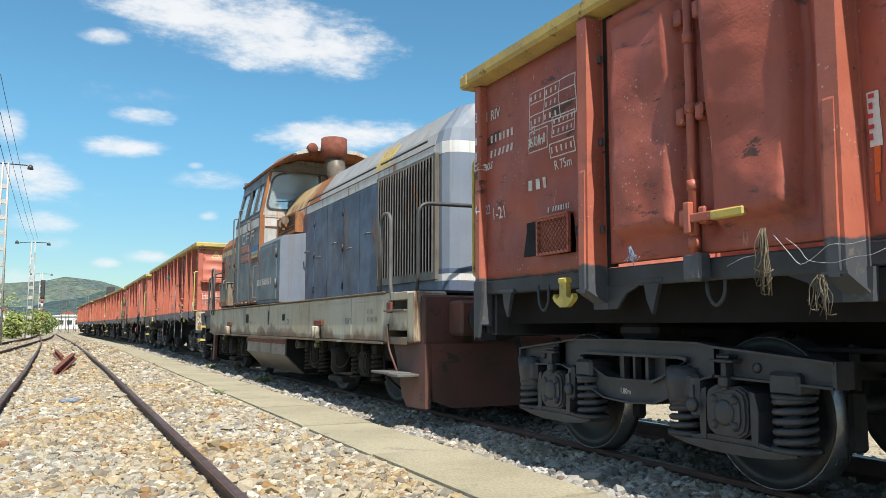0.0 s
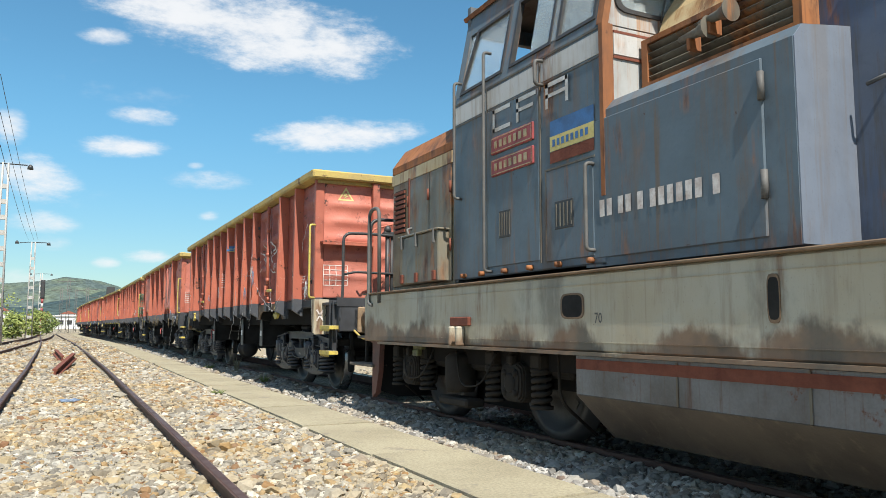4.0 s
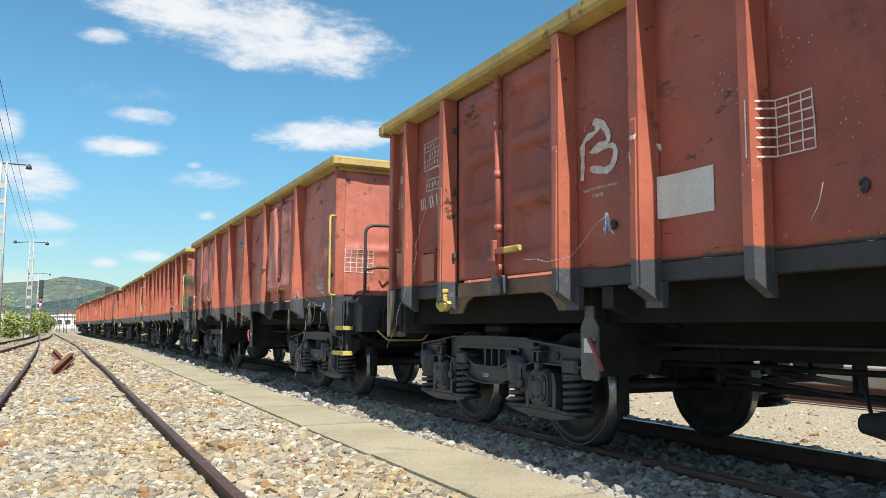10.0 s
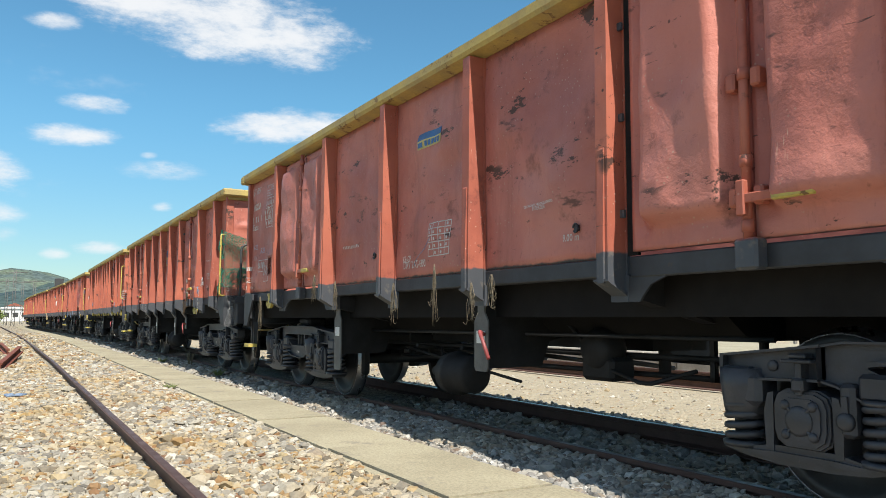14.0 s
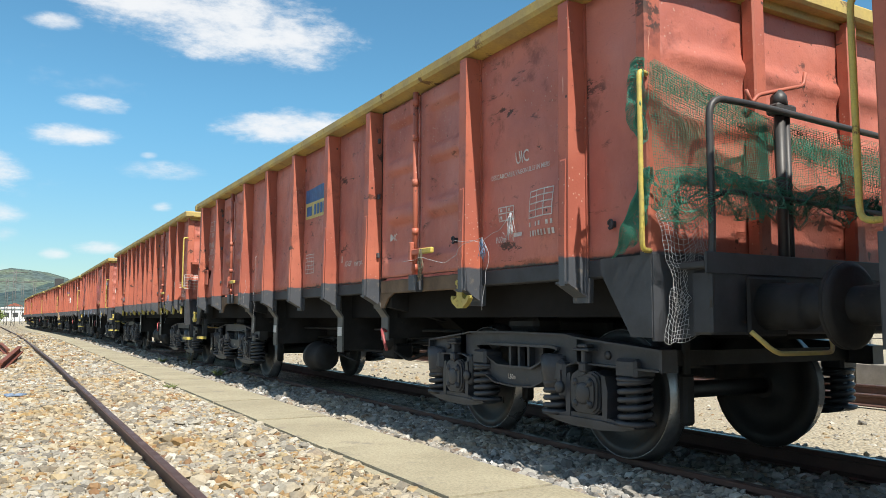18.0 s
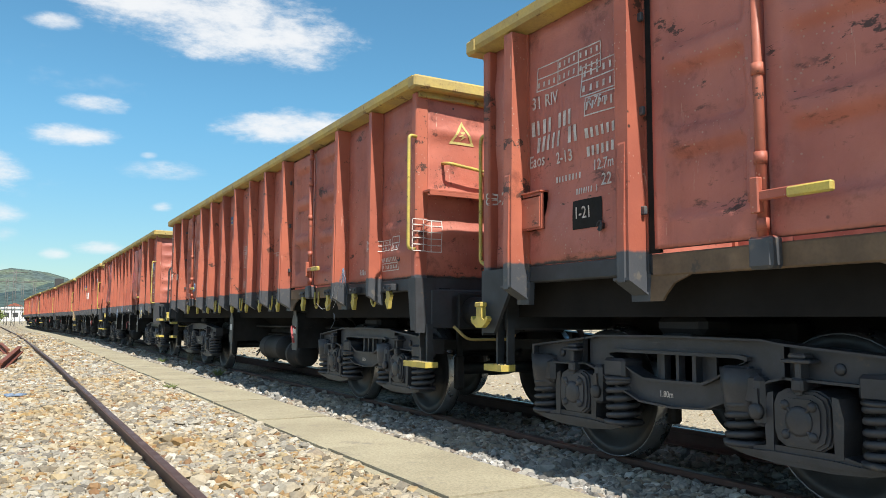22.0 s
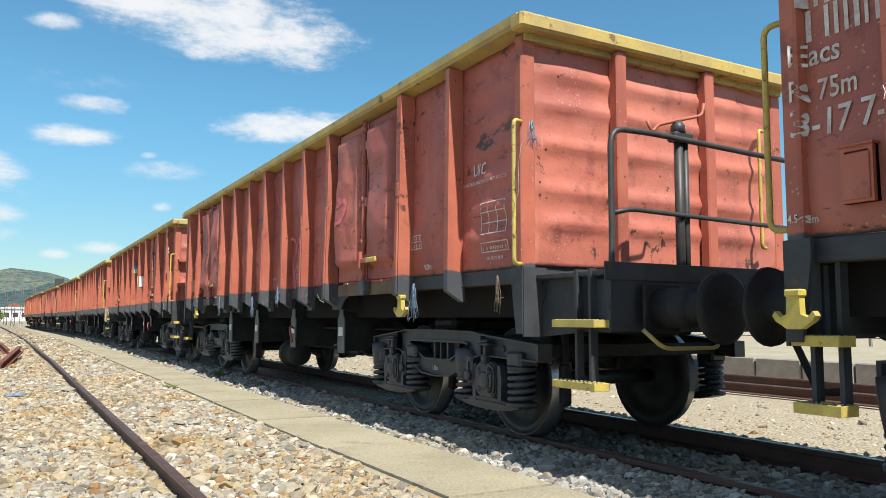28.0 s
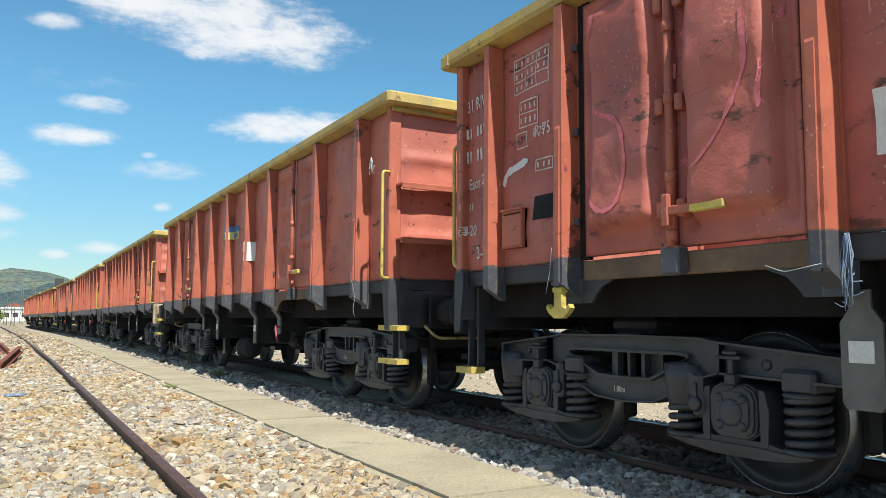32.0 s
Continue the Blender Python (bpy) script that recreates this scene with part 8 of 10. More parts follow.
hill(2300, ((-40, 60), (-20, 130), (-9, 150), (-3.8, 138), (-1.6, 150), (0.4, 168), (2.6, 150), (4.6, 112), (8, 80), (16, 45), (30, 70), (60, 80)), 900, "far wooded ridge with haze mixed into its green", HILL_FAR)
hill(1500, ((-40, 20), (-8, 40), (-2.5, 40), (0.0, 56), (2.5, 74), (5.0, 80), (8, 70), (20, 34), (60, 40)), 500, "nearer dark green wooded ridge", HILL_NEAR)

LEAF = mat("spring_foliage", (0.18, 0.23, 0.06), (0.12, 0.17, 0.05), rough=0.8, scale=3, fine=20, bump=0, vary=0.2)
LEAF2 = mat("pale_spring_foliage", (0.27, 0.31, 0.08), (0.19, 0.24, 0.06), rough=0.8, scale=3, fine=20, bump=0, vary=0.2)
BARK = mat("grey_bark", (0.12, 0.10, 0.08), (0.08, 0.065, 0.05), rough=0.9, scale=8, bump=0.6)
WALLM = mat("white_shed_wall", (0.66, 0.67, 0.68), (0.58, 0.58, 0.58), rough=0.8, scale=0.3, bump=0)
ROOFM = mat("red_tile_roof", (0.30, 0.10, 0.065), (0.22, 0.075, 0.05), rough=0.8, scale=1.0, bump=0.2)


def tree(x, y, h, r, mat_leaf, seed, label, low=0.25, name="tree", leaves=900, leaf=0.16):
    rnd = random.Random(seed)
    t = thing(name, label, name, at=pose(x, y, SOIL))
    tr = Shape().tube([(0, 0, -0.1), (0.04, 0, h * 0.3), (-0.03, 0.05, h * 0.62), (0, 0, h * 0.85)], [h * 0.022, h * 0.017, h * 0.011, h * 0.004], 7)
    tips = []
    for k in range(9):
        a, z = rnd.uniform(0, 6.28), h * rnd.uniform(low, 0.75)
        e = Vector((math.cos(a) * r * rnd.uniform(0.5, 0.9), math.sin(a) * r * rnd.uniform(0.5, 0.9), z + h * rnd.uniform(0.08, 0.2)))
        tr.tube([(0, 0, z), e * 0.5 + Vector((0, 0, z * 0.55)), e], [h * 0.009, h * 0.006, h * 0.002], 5)
        tips.append(e)
    part("trunk", tr, BARK, t)
    n = leaves
    cen = [(Vector((rnd.gauss(0, 0.42) * r, rnd.gauss(0, 0.42) * r, h * rnd.uniform(low, 1.0))), r * rnd.uniform(0.18, 0.42)) for _ in range(26)] + [(p, r * 0.3) for p in tips]
    V, F = [], []
    for i in range(n):
        c, cr = rnd.choice(cen)
        k = max(0.2, 1 - abs(c.z / h - 0.6) * 1.1)
        p = Vector((c.x * k, c.y * k, c.z)) + Vector((rnd.gauss(0, 1), rnd.gauss(0, 1), rnd.gauss(0, 0.8))) * cr * 0.55
        u = Vector((rnd.gauss(0, 1), rnd.gauss(0, 1), rnd.gauss(0, 1))).normalized()
        v = u.orthogonal().normalized()
        s = leaf * rnd.uniform(0.6, 1.4)
        b = len(V)
        V += [p - u * s, p + v * s * 0.6, p + u * s, p - v * s * 0.6]
        F.append((b, b + 1, b + 2, b + 3))
    part("crown", fast_mesh("crown", np.array([tuple(q) for q in V]), np.array(F), mat_leaf), mat_leaf, t)
    return t


tree(-4.35, 52, 5.4, 0.9, LEAF2, 2, "slim green tree beside the lattice poles", 0.2, leaves=1500, leaf=0.13)
tree(-4.6, 44, 4.6, 1.2, LEAF2, 12, "green tree at the edge of the yard", 0.2, leaves=1500, leaf=0.13)
for i, (x, y, h, r) in enumerate(((-4.9, 62, 2.2, 1.3), (-3.9, 78, 2.0, 1.1), (-6.0, 70, 3.2, 1.8), (-2.8, 100, 2.4, 1.8), (-1.9, 118, 2.6, 1.6), (-6.5, 95, 4.2, 3.0), (-4.0, 125, 3.2, 2.4))):
    tree(x, y, h, r, LEAF2 if i % 2 else LEAF, 20 + i, "bushy spring-green shrub beside the tracks", 0.05, "shrub", leaves=1300, leaf=0.13)


def make_far_buildings():
    s = thing("shed", "long low white industrial shed behind the yard", "building", at=pose(9.0, 320, SOIL))
    part("wall", Shape().box(-12, 16, 0, 14, 0, 4.6, 0.05), WALLM, s)
    part("roof", Shape().box(-12.5, 16.5, -0.5, 14.5, 4.6, 5.1, 0.05), WALLM, s)
    for i in range(9):
        w = part("window", Shape().box(-10.5 + i * 2.9, -8.7 + i * 2.9, -0.06, 0.02, 1.6, 3.2), PIPE, s)
    rnd = random.Random(9)
    for i in range(22):
        x, y = -62 + i * 8.6 + rnd.uniform(-3, 3), 620 + rnd.uniform(-60, 220)
        w, d, h = rnd.uniform(7, 12), rnd.uniform(7, 10), rnd.uniform(4, 8)
        h0 = y * 0.006
        b = thing("house", "small distant house with a red tiled roof" if i % 3 else "small distant pale house", "house", group="town houses", at=pose(x, y, SOIL))
        part("wall", Shape().box(-w / 2, w / 2, -d / 2, d / 2, -1, h0 + h, 0.05), WALLM, b)
        part("roof", Shape().prism([(-w / 2 - 0.4, h0 + h), (w / 2 + 0.4, h0 + h), (0, h0 + h + 2.6)], "y", -d / 2 - 0.4, d / 2 + 0.4), ROOFM, b)
        for k in range(3):
            part("window", Shape().box(-w / 2 + 1 + k * w / 3.4, -w / 2 + 2.2 + k * w / 3.4, -d / 2 - 0.05, -d / 2 + 0.02, h0 + h - 2.4, h0 + h - 1), PIPE, b)
    t = thing("water_tower", "dark tower on the skyline behind the wagons", "tower", at=pose(24.0, 480, SOIL))
    part("shaft", Shape().box(-1.6, 1.6, -1.6, 1.6, 0, 17.5, 0.1), PIPE, t)
    part("head", Shape().box(-2.2, 2.2, -2.2, 2.2, 17.5, 23.5, 0.2), PIPE, t)


make_far_buildings()


# ---- weeds along the path ----
def weed(x, y, h, n, seed, material, label):
    rnd, s = random.Random(seed), Shape()
    for k in range(n):
        a, r = rnd.uniform(0, 6.28), rnd.uniform(0.02, 0.11)
        z0 = ground_height(x, y) - 0.01
        q = [(0.03 * math.cos(a), 0.03 * math.sin(a), 0), (r * math.cos(a) * 0.7, r * math.sin(a) * 0.7, h * 0.6 * rnd.uniform(0.7, 1.1)), (r * math.cos(a) * 1.5, r * math.sin(a) * 1.5, h * rnd.uniform(0.6, 1.1))]
        s.tube(q, [0.005, 0.004, 0.0015], 4)
    w = thing("weed", label, "plant", at=pose(x, y, ground_height(x, y) - 0.01))
    tagged(part("stalk_clump", s, material, w), kind="stuff")


STALK = mat("dry_stalks", (0.22, 0.20, 0.13), (0.14, 0.12, 0.07), rough=0.9, scale=20, bump=0)
GRASSY = mat("young_grass", (0.16, 0.20, 0.05), (0.11, 0.15, 0.04), rough=0.9, scale=20, bump=0)
weed(3.55, 17.6, 0.42, 26, 3, STALK, "dry grey-brown weed beside the concrete path")
weed(3.42, 14.4, 0.16, 40, 5, GRASSY, "small tuft of young grass on the path edge")
weed(3.30, 19.5, 0.14, 40, 6, GRASSY, "small tuft of young grass on the path edge")
weed(2.20, 12.2, 0.10, 34, 7, GRASSY, "low tuft of young grass in the ballast")


# ---- markings, flags and spray paint ----
def bars(w, y, z, width, height, n, rows, material, x):
    """Writing that cannot be read: plain bars of its size."""
    rnd, rects = random.Random(int(1000 * abs(y) + 37 * n)), []
    h = height / rows
    for r in range(rows):
        step = width / n
        for k in range(n):
            if rnd.random() < 0.12:
                continue
            rects.append((k * step, k * step + step * rnd.uniform(0.35, 0.62), r * h, r * h + h * 0.8))
    flat_bars(rects, material, w, (x, y, z))


def table(w, y, z, width, height, nr, nc, material, x, fill=0.8):
    """A stencilled box with its lines and some filled cells."""
    t = 0.009
    rects = outline(width, height, t, [height * k / nr for k in range(1, nr)], [width * k / nc for k in range(1, nc)])
    rnd = random.Random(int(1000 * abs(y) + nr))
    ch, cw = height / nr, width / nc
    for r in range(nr):
        for c in range(nc):
            if x is not None and rnd.random() < fill and cw > 0.05 and ch > 0.05:
                k = max(1, int(cw / 0.055))
                for q in range(k):
                    rects.append((c * cw + cw * (q + 0.3) / (k + 0.2), c * cw + cw * (q + 0.62) / (k + 0.2), r * ch + ch * 0.3, r * ch + ch * 0.72))
    if x is None:
        flat_bars(rects, material, w, (y, -HL - 0.045, z), END_TURN)
    else:
        flat_bars(rects, material, w, (x, y, z))


def warning(w, x, z, h):
    """A yellow-white warning triangle with a bolt."""
    s = Shape()
    k = h * 0.62
    o, i = [(-k, 0), (k, 0), (0, h)], [(-k * 0.72, h * 0.1), (k * 0.72, h * 0.1), (0, h * 0.78)]
    for a in range(3):
        p, q, u, v = (Vector((*c, 0)) for c in (o[a], o[(a + 1) % 3], i[a], i[(a + 1) % 3]))
        rows = [(p.lerp(q, t / 10), u.lerp(v, t / 10)) for t in range(11)]
        s.add([c for r in rows for c in r], [(2 * t, 2 * t + 2, 2 * t + 3, 2 * t + 1) for t in range(10)])
    s.add([(-0.02, h * 0.55, 0), (0.03, h * 0.55, 0), (0.0, h * 0.36, 0), (0.04, h * 0.36, 0), (-0.03, h * 0.14, 0), (-0.005, h * 0.3, 0), (-0.04, h * 0.3, 0)], [(0, 1, 2, 6), (2, 3, 4, 5)])
    lay_end(part("warning_sign", s, CREAM, w, "faded yellow high-voltage warning triangle", at=Matrix.Translation((x, -HL - 0.045, z)) @ END_TURN), w)


def flag(w, y, z, width, height):
    """The painted operator's panel: blue over cream with plain bars for its lettering."""
    flat_bars([(0, width, height * 0.55, height)], BLUEP, w, (-1.525, y, z), name="blue_panel")
    flat_bars([(0, width, 0, height * 0.55)], CREAM, w, (-1.525, y, z), name="cream_panel")
    rects = [(width * 0.04, width * 0.24, height * 0.1, height * 0.42)] + [(width * (0.33 + 0.125 * k), width * (0.42 + 0.125 * k), height * 0.1, height * 0.45) for k in range(5)]
    flat_bars(rects, BLUEP, w, (-1.53, y, z), name="emblem")


def make_markings():
    bars(wa, 5.98, 2.54, 0.52, 0.08, 8, 1, CHALK, -1.525)
    bars(wa, 5.98, 2.41, 0.52, 0.08, 8, 1, CHALK, -1.525)
    lettering('31 RIV', 0.124, CHALK, wa, (-1.525, 5.98, 2.74))
    lettering('4-22', 0.110, FADED, wa, (-1.525, 5.99, 1.93))
    table(wa, 5.19, 2.5, 0.62, 0.29, 3, 3, CHALK, -1.525)
    table(wa, 5.19, 2.31, 0.27, 0.17, 1, 1, CHALK, -1.525)
    table(wa, 4.87, 2.37, 0.28, 0.16, 2, 1, CHALK, -1.525)
    table(wa, 4.9, 2.22, 0.3, 0.11, 1, 1, CHALK, -1.525)
    lettering('R 75m', 0.097, CHALK, wa, (-1.525, 4.87, 2.13))
    bars(wa, 5.2, 2.02, 0.26, 0.1, 3, 1, CHALK, -1.525)
    bars(wa, 4.96, 1.82, 0.3, 0.05, 9, 1, CHALK, -1.525)
    stroke([(0.0, 0.0), (-0.05, 0.29), (0.16, 0.38), (0.36, 0.27), (0.11, 0.16), (0.0, 0.0), (0.35, 0.03), (0.45, 0.35), (0.36, 0.52), (0.5, 0.39), (0.28, 0.14), (0.63, 0.41), (0.59, 0.18), (0.49, 0.06)], 0.03, CHALK, wb, (-1.56, -2.41, 1.94), jitter=0.5)
    stroke([(0.0, 0.0), (-0.03, -0.22), (-0.07, -0.32)], 0.03, CHALK, wb, (-1.56, -2.41, 1.99), jitter=0.5)
    stroke([(0.0, 0.0), (-0.04, 0.21), (0.17, 0.21), (0.32, 0.09), (0.12, -0.02), (-0.05, -0.13), (0.27, -0.36), (0.35, -0.2), (0.12, -0.11), (0.39, 0.1), (0.57, -0.11), (0.67, -0.09), (0.57, 0.1), (0.46, -0.13)], 0.03, CHALK, wb, (-1.56, -3.26, 2.22), jitter=0.5)
    stroke([(0.0, 0.0), (0.04, -0.07)], 0.05, CHALK, wb, (-1.56, -3.75, 1.94), jitter=0.5)
    stroke([(0.0, 0.0), (0.02, -0.05)], 0.05, CHALK, wb, (-1.56, -3.65, 2), jitter=0.5)
    flag(wb, 0.13, 2.55, 0.45, 0.12)
    table(wb, 0.99, 1.83, 0.31, 0.3, 6, 4, CHALK, -1.525)
    lettering('KE-GP', 0.083, CHALK, wb, (-1.525, -0.02, 1.54))
    lettering('DRV 2AT-600', 0.083, CHALK, wb, (-1.525, -0.04, 1.47))
    lettering('9.00 m', 0.069, CHALK, wb, (-1.525, -1.69, 1.54))
    lettering('DESCARCAREA VAGONULUI IN MERS', 0.041, CHALK, wb, (-1.525, -1.57, 1.93))
    lettering('INTERZISA', 0.028, CHALK, wb, (-1.525, -1.68, 1.87))
    flat_bars([(0, 0.43, 0, 0.26)], PAPER, wb, (-1.525, 1.79, 1.62), name='paper_notice')
    stroke([(0.0, 0.0), (0.02, 0.27), (0.21, 0.32), (0.15, 0.4), (0.27, 0.34), (0.33, 0.22), (0.05, 0.18), (0.39, 0.19), (0.33, 0.01), (0.09, 0.07)], 0.04, CHALK, wb, (-1.525, 2.58, 1.99), jitter=0.5)
    stroke([(0.0, 0.0), (-0.02, 0.17), (0.07, 0.17), (0.09, 0.09)], 0.035, CHALK, wb, (-1.525, 1.86, 1.95), jitter=0.5)
    table(wc, -5.02, 1.65, 0.19, 0.09, 2, 2, CHALK, -1.525)
    table(wc, -5.03, 1.56, 0.35, 0.07, 2, 4, CHALK, -1.525)
    table(wc, -5.04, 1.49, 0.35, 0.06, 1, 1, CHALK, -1.525)
    bars(wc, -5.07, 1.5, 0.3, 0.04, 10, 1, CHALK, -1.525)
    flag(wc, 0.3, 2.52, 0.45, 0.14)
    table(wc, 0.1, 1.53, 0.38, 0.3, 5, 4, CHALK, -1.525)
    lettering('KE-GP', 0.083, CHALK, wc, (-1.525, 0.63, 1.51))
    lettering('DRV 2AT-600', 0.097, CHALK, wc, (-1.525, 0.62, 1.45))
    lettering('9.00 m', 0.069, CHALK, wc, (-1.525, -1.82, 1.5))
    bars(wc, 2.12, 1.75, 0.4, 0.04, 12, 1, CHALK, -1.525)
    lettering('31 RIV', 0.152, CHALK, wc, (-1.525, 5.79, 2.85))
    bars(wc, 5.83, 2.62, 0.43, 0.11, 7, 1, CHALK, -1.525)
    bars(wc, 5.84, 2.44, 0.48, 0.11, 8, 1, CHALK, -1.525)
    lettering('Eaos', 0.138, CHALK, wc, (-1.525, 5.84, 2.32))
    lettering('4-22', 0.110, FADED, wc, (-1.525, 5.8, 2.02))
    lettering('8-20', 0.124, FADED, wc, (-1.525, 5.5, 1.95))
    lettering('8-16', 0.110, CHALK, wc, (-1.525, 5.77, 1.86))
    lettering('8-18', 0.138, CHALK, wc, (-1.525, 5.48, 1.72))
    table(wc, 5.5, 1.67, 0.22, 0.18, 1, 1, CHALK, -1.525)
    table(wc, 5.25, 1.52, 0.27, 0.33, 1, 1, CHALK, -1.525)
    bars(wc, 5.96, 1.71, 0.2, 0.08, 5, 1, CHALK, -1.525)
    lettering('2-21', 0.124, CHALK, wc, (-1.525, 5.94, 1.53))
    lettering('14.54m', 0.069, CHALK, wc, (-1.525, 5.94, 1.43))
    table(wc, 5.14, 2.75, 0.56, 0.17, 2, 3, CHALK, -1.525)
    table(wc, 5.14, 2.58, 0.55, 0.14, 1, 2, CHALK, -1.525)
    bars(wc, 5.19, 2.43, 0.6, 0.14, 9, 2, CHALK, -1.525)
    table(wc, 5.2, 2.31, 0.27, 0.12, 1, 1, CHALK, -1.525)
    table(wc, 4.91, 2.29, 0.31, 0.13, 1, 1, CHALK, -1.525)
    bars(wc, 4.82, 1.9, 0.17, 0.07, 5, 2, CHALK, -1.525)
    flag(wd, 0.02, 2.23, 0.88, 0.37)
    table(wd, -0.06, 1.54, 0.28, 0.24, 5, 4, CHALK, -1.525)
    lettering('KE-GP', 0.083, CHALK, wd, (-1.525, -1.34, 1.56))
    lettering('DRV 2AT-600', 0.069, CHALK, wd, (-1.525, -1.61, 1.55))
    table(wd, -4.47, 1.72, 0.2, 0.11, 2, 2, CHALK, -1.525)
    lettering('9.00m', 0.069, CHALK, wd, (-1.525, -4.42, 1.56))
    lettering('MC', 0.097, CHALK, wd, (-1.525, -2.53, 1.74))
    bars(wd, -1.23, 1.61, 0.04, 0.09, 2, 1, CHALK, -1.525)
    table(we, -5.22, 1.65, 0.27, 0.11, 2, 2, CHALK, -1.525)
    table(we, -5.54, 1.64, 0.15, 0.14, 2, 1, CHALK, -1.525)
    bars(we, -5.29, 1.54, 0.38, 0.05, 10, 1, CHALK, -1.525)
    table(we, -5.3, 1.45, 0.37, 0.08, 1, 1, CHALK, -1.525)
    lettering('9.00', 0.083, CHALK, we, (-1.525, -4.71, 1.44))
    flag(we, 0.83, 2.56, 0.46, 0.13)
    table(we, 0, 1.79, 0.35, 0.33, 5, 4, CHALK, -1.525)
    lettering('KE-GP', 0.097, CHALK, we, (-1.525, -0.05, 1.53))
    lettering('DRV 2AT-600', 0.097, CHALK, we, (-1.525, -0.06, 1.46))
    bars(we, 2.45, 1.84, 0.4, 0.06, 12, 1, CHALK, -1.525)
    lettering('31 RIV', 0.221, CHALK, we, (-1.525, 5.96, 2.65))
    bars(we, 5.97, 2.45, 0.43, 0.17, 8, 1, CHALK, -1.525)
    bars(we, 5.96, 2.29, 0.44, 0.19, 9, 1, CHALK, -1.525)
    lettering('Eacs', 0.152, CHALK, we, (-1.525, 5.96, 2.17))
    lettering('R 75m', 0.138, CHALK, we, (-1.525, 5.96, 2))
    lettering('3-17 7-21', 0.179, CHALK, we, (-1.525, 5.96, 1.83))
    lettering('14.54m', 0.055, CHALK, we, (-1.525, 6.01, 1.43))
    table(we, 5.16, 2.53, 0.15, 0.12, 1, 1, CHALK, -1.525)
    table(we, 4.98, 2.29, 0.3, 0.21, 2, 1, CHALK, -1.525)
    table(we, 5.21, 2.16, 0.24, 0.12, 1, 1, CHALK, -1.525)
    table(we, 4.94, 2.17, 0.26, 0.12, 1, 1, CHALK, -1.525)
    lettering('8-18', 0.124, CHALK, we, (-1.525, 5.18, 1.86))
    lettering('7-20', 0.166, CHALK, we, (-1.525, 5.25, 1.58))
    table(we, 5.19, 1.41, 0.23, 0.32, 1, 1, CHALK, -1.525)
    lettering('8-13', 0.152, CHALK, we, (-1.525, 4.93, 1.45))
    lettering('UIC', 0.138, CHALK, wf, (-1.525, -5.39, 2.12))
    table(wf, -4.3, 1.61, 0.22, 0.13, 2, 2, CHALK, -1.525)
    flag(wf, 0.82, 2.39, 0.41, 0.08)
    table(wf, -0.97, 1.45, 0.29, 0.24, 5, 4, CHALK, -1.525)
    lettering('KE-GP', 0.069, CHALK, wf, (-1.525, 0.08, 1.51))
    lettering('DR/2A7', 0.069, CHALK, wf, (-1.525, -0.11, 1.41))
    flat_bars([(0, 0.34, 0, 0.29)], PAPER, wf, (-1.525, 2.49, 1.69), name='paper_notice')
    bars(wf, 2.42, 1.79, 0.23, 0.04, 8, 1, BLUEP, -1.532)
    stroke([(0.0, 0.0), (0.2, -0.15), (0.42, -0.27), (0.57, -0.27), (0.5, -0.47), (0.32, -0.52), (0.01, -0.59)], 0.0475, PINK, wf, (-1.56, -2.37, 2.52), jitter=0.5)
    stroke([(0.0, 0.0), (0.24, -0.02), (0.36, 0.01)], 0.0475, PINK, wf, (-1.56, -2.46, 2.22), jitter=0.5)
    stroke([(0.0, 0.0), (0.15, -0.07), (0.25, 0.01), (0.56, 0.07), (0.73, 0.09)], 0.0475, PINK, wf, (-1.56, -1.48, 2.17), jitter=0.5)
    stroke([(0.0, 0.0), (-0.12, -0.22), (-0.16, -0.52), (-0.06, -0.66), (-0.18, -0.89)], 0.038, PINK, wf, (-1.56, -1.82, 2.13), jitter=0.5)
    stroke([(0.0, 0.0), (-0.17, -0.14), (-0.31, -0.29), (-0.44, -0.21)], 0.0475, PINK, wf, (-1.56, -2.11, 1.75), jitter=0.5)
    stroke([(0.0, 0.0), (-0.16, -0.37), (-0.34, -0.42), (-0.22, -0.63), (-0.41, -0.84), (-0.32, -1.08)], 0.0475, PINK, wf, (-1.56, -1.25, 2.39), jitter=0.5)
    stroke([(0.0, 0.0), (0.09, -0.31), (0.03, -0.5)], 0.038, PINK, wf, (-1.56, -0.76, 2.86), jitter=0.5)
    stroke([(0.0, 0.0), (-0.15, -0.18), (-0.26, -0.52), (-0.15, -0.4)], 0.038, PINK, wf, (-1.56, -0.51, 2.12), jitter=0.5)
    stroke([(0.0, 0.0), (0.36, -0.14), (0.2, -0.47), (0.38, -0.65), (0.29, -0.84)], 0.0475, PINK, wf, (-1.56, -0.58, 2.11), jitter=0.5)
    stroke([(0.0, 0.0), (0.13, -0.31), (0.44, -0.63), (0.63, -0.52)], 0.038, PINK, wf, (-1.56, 0.08, 2.93), jitter=0.5)
    stroke([(0.0, 0.0), (0.21, -0.33), (0.4, -0.6)], 0.0285, PINK, wf, (-1.56, 0.88, 2.32), jitter=0.5)
    stroke([(0.0, 0.0), (0.19, -0.38), (0.25, -0.5)], 0.0285, PINK, wf, (-1.56, 1.59, 3.01), jitter=0.5)
    stroke([(0.0, 0.0), (0.31, 0.21), (0.45, 0.12)], 0.038, PINK, wf, (-1.56, 0.94, 2.67), jitter=0.5)
    stroke([(0.0, 0.0), (-0.11, -0.26), (-0.17, -0.62), (0.18, -0.76), (0.25, -0.99), (0.17, -1.29), (0.0, -1.3), (-0.29, -0.97)], 0.0285, PINK, wf, (-1.56, 4.17, 2.93), jitter=0.5)
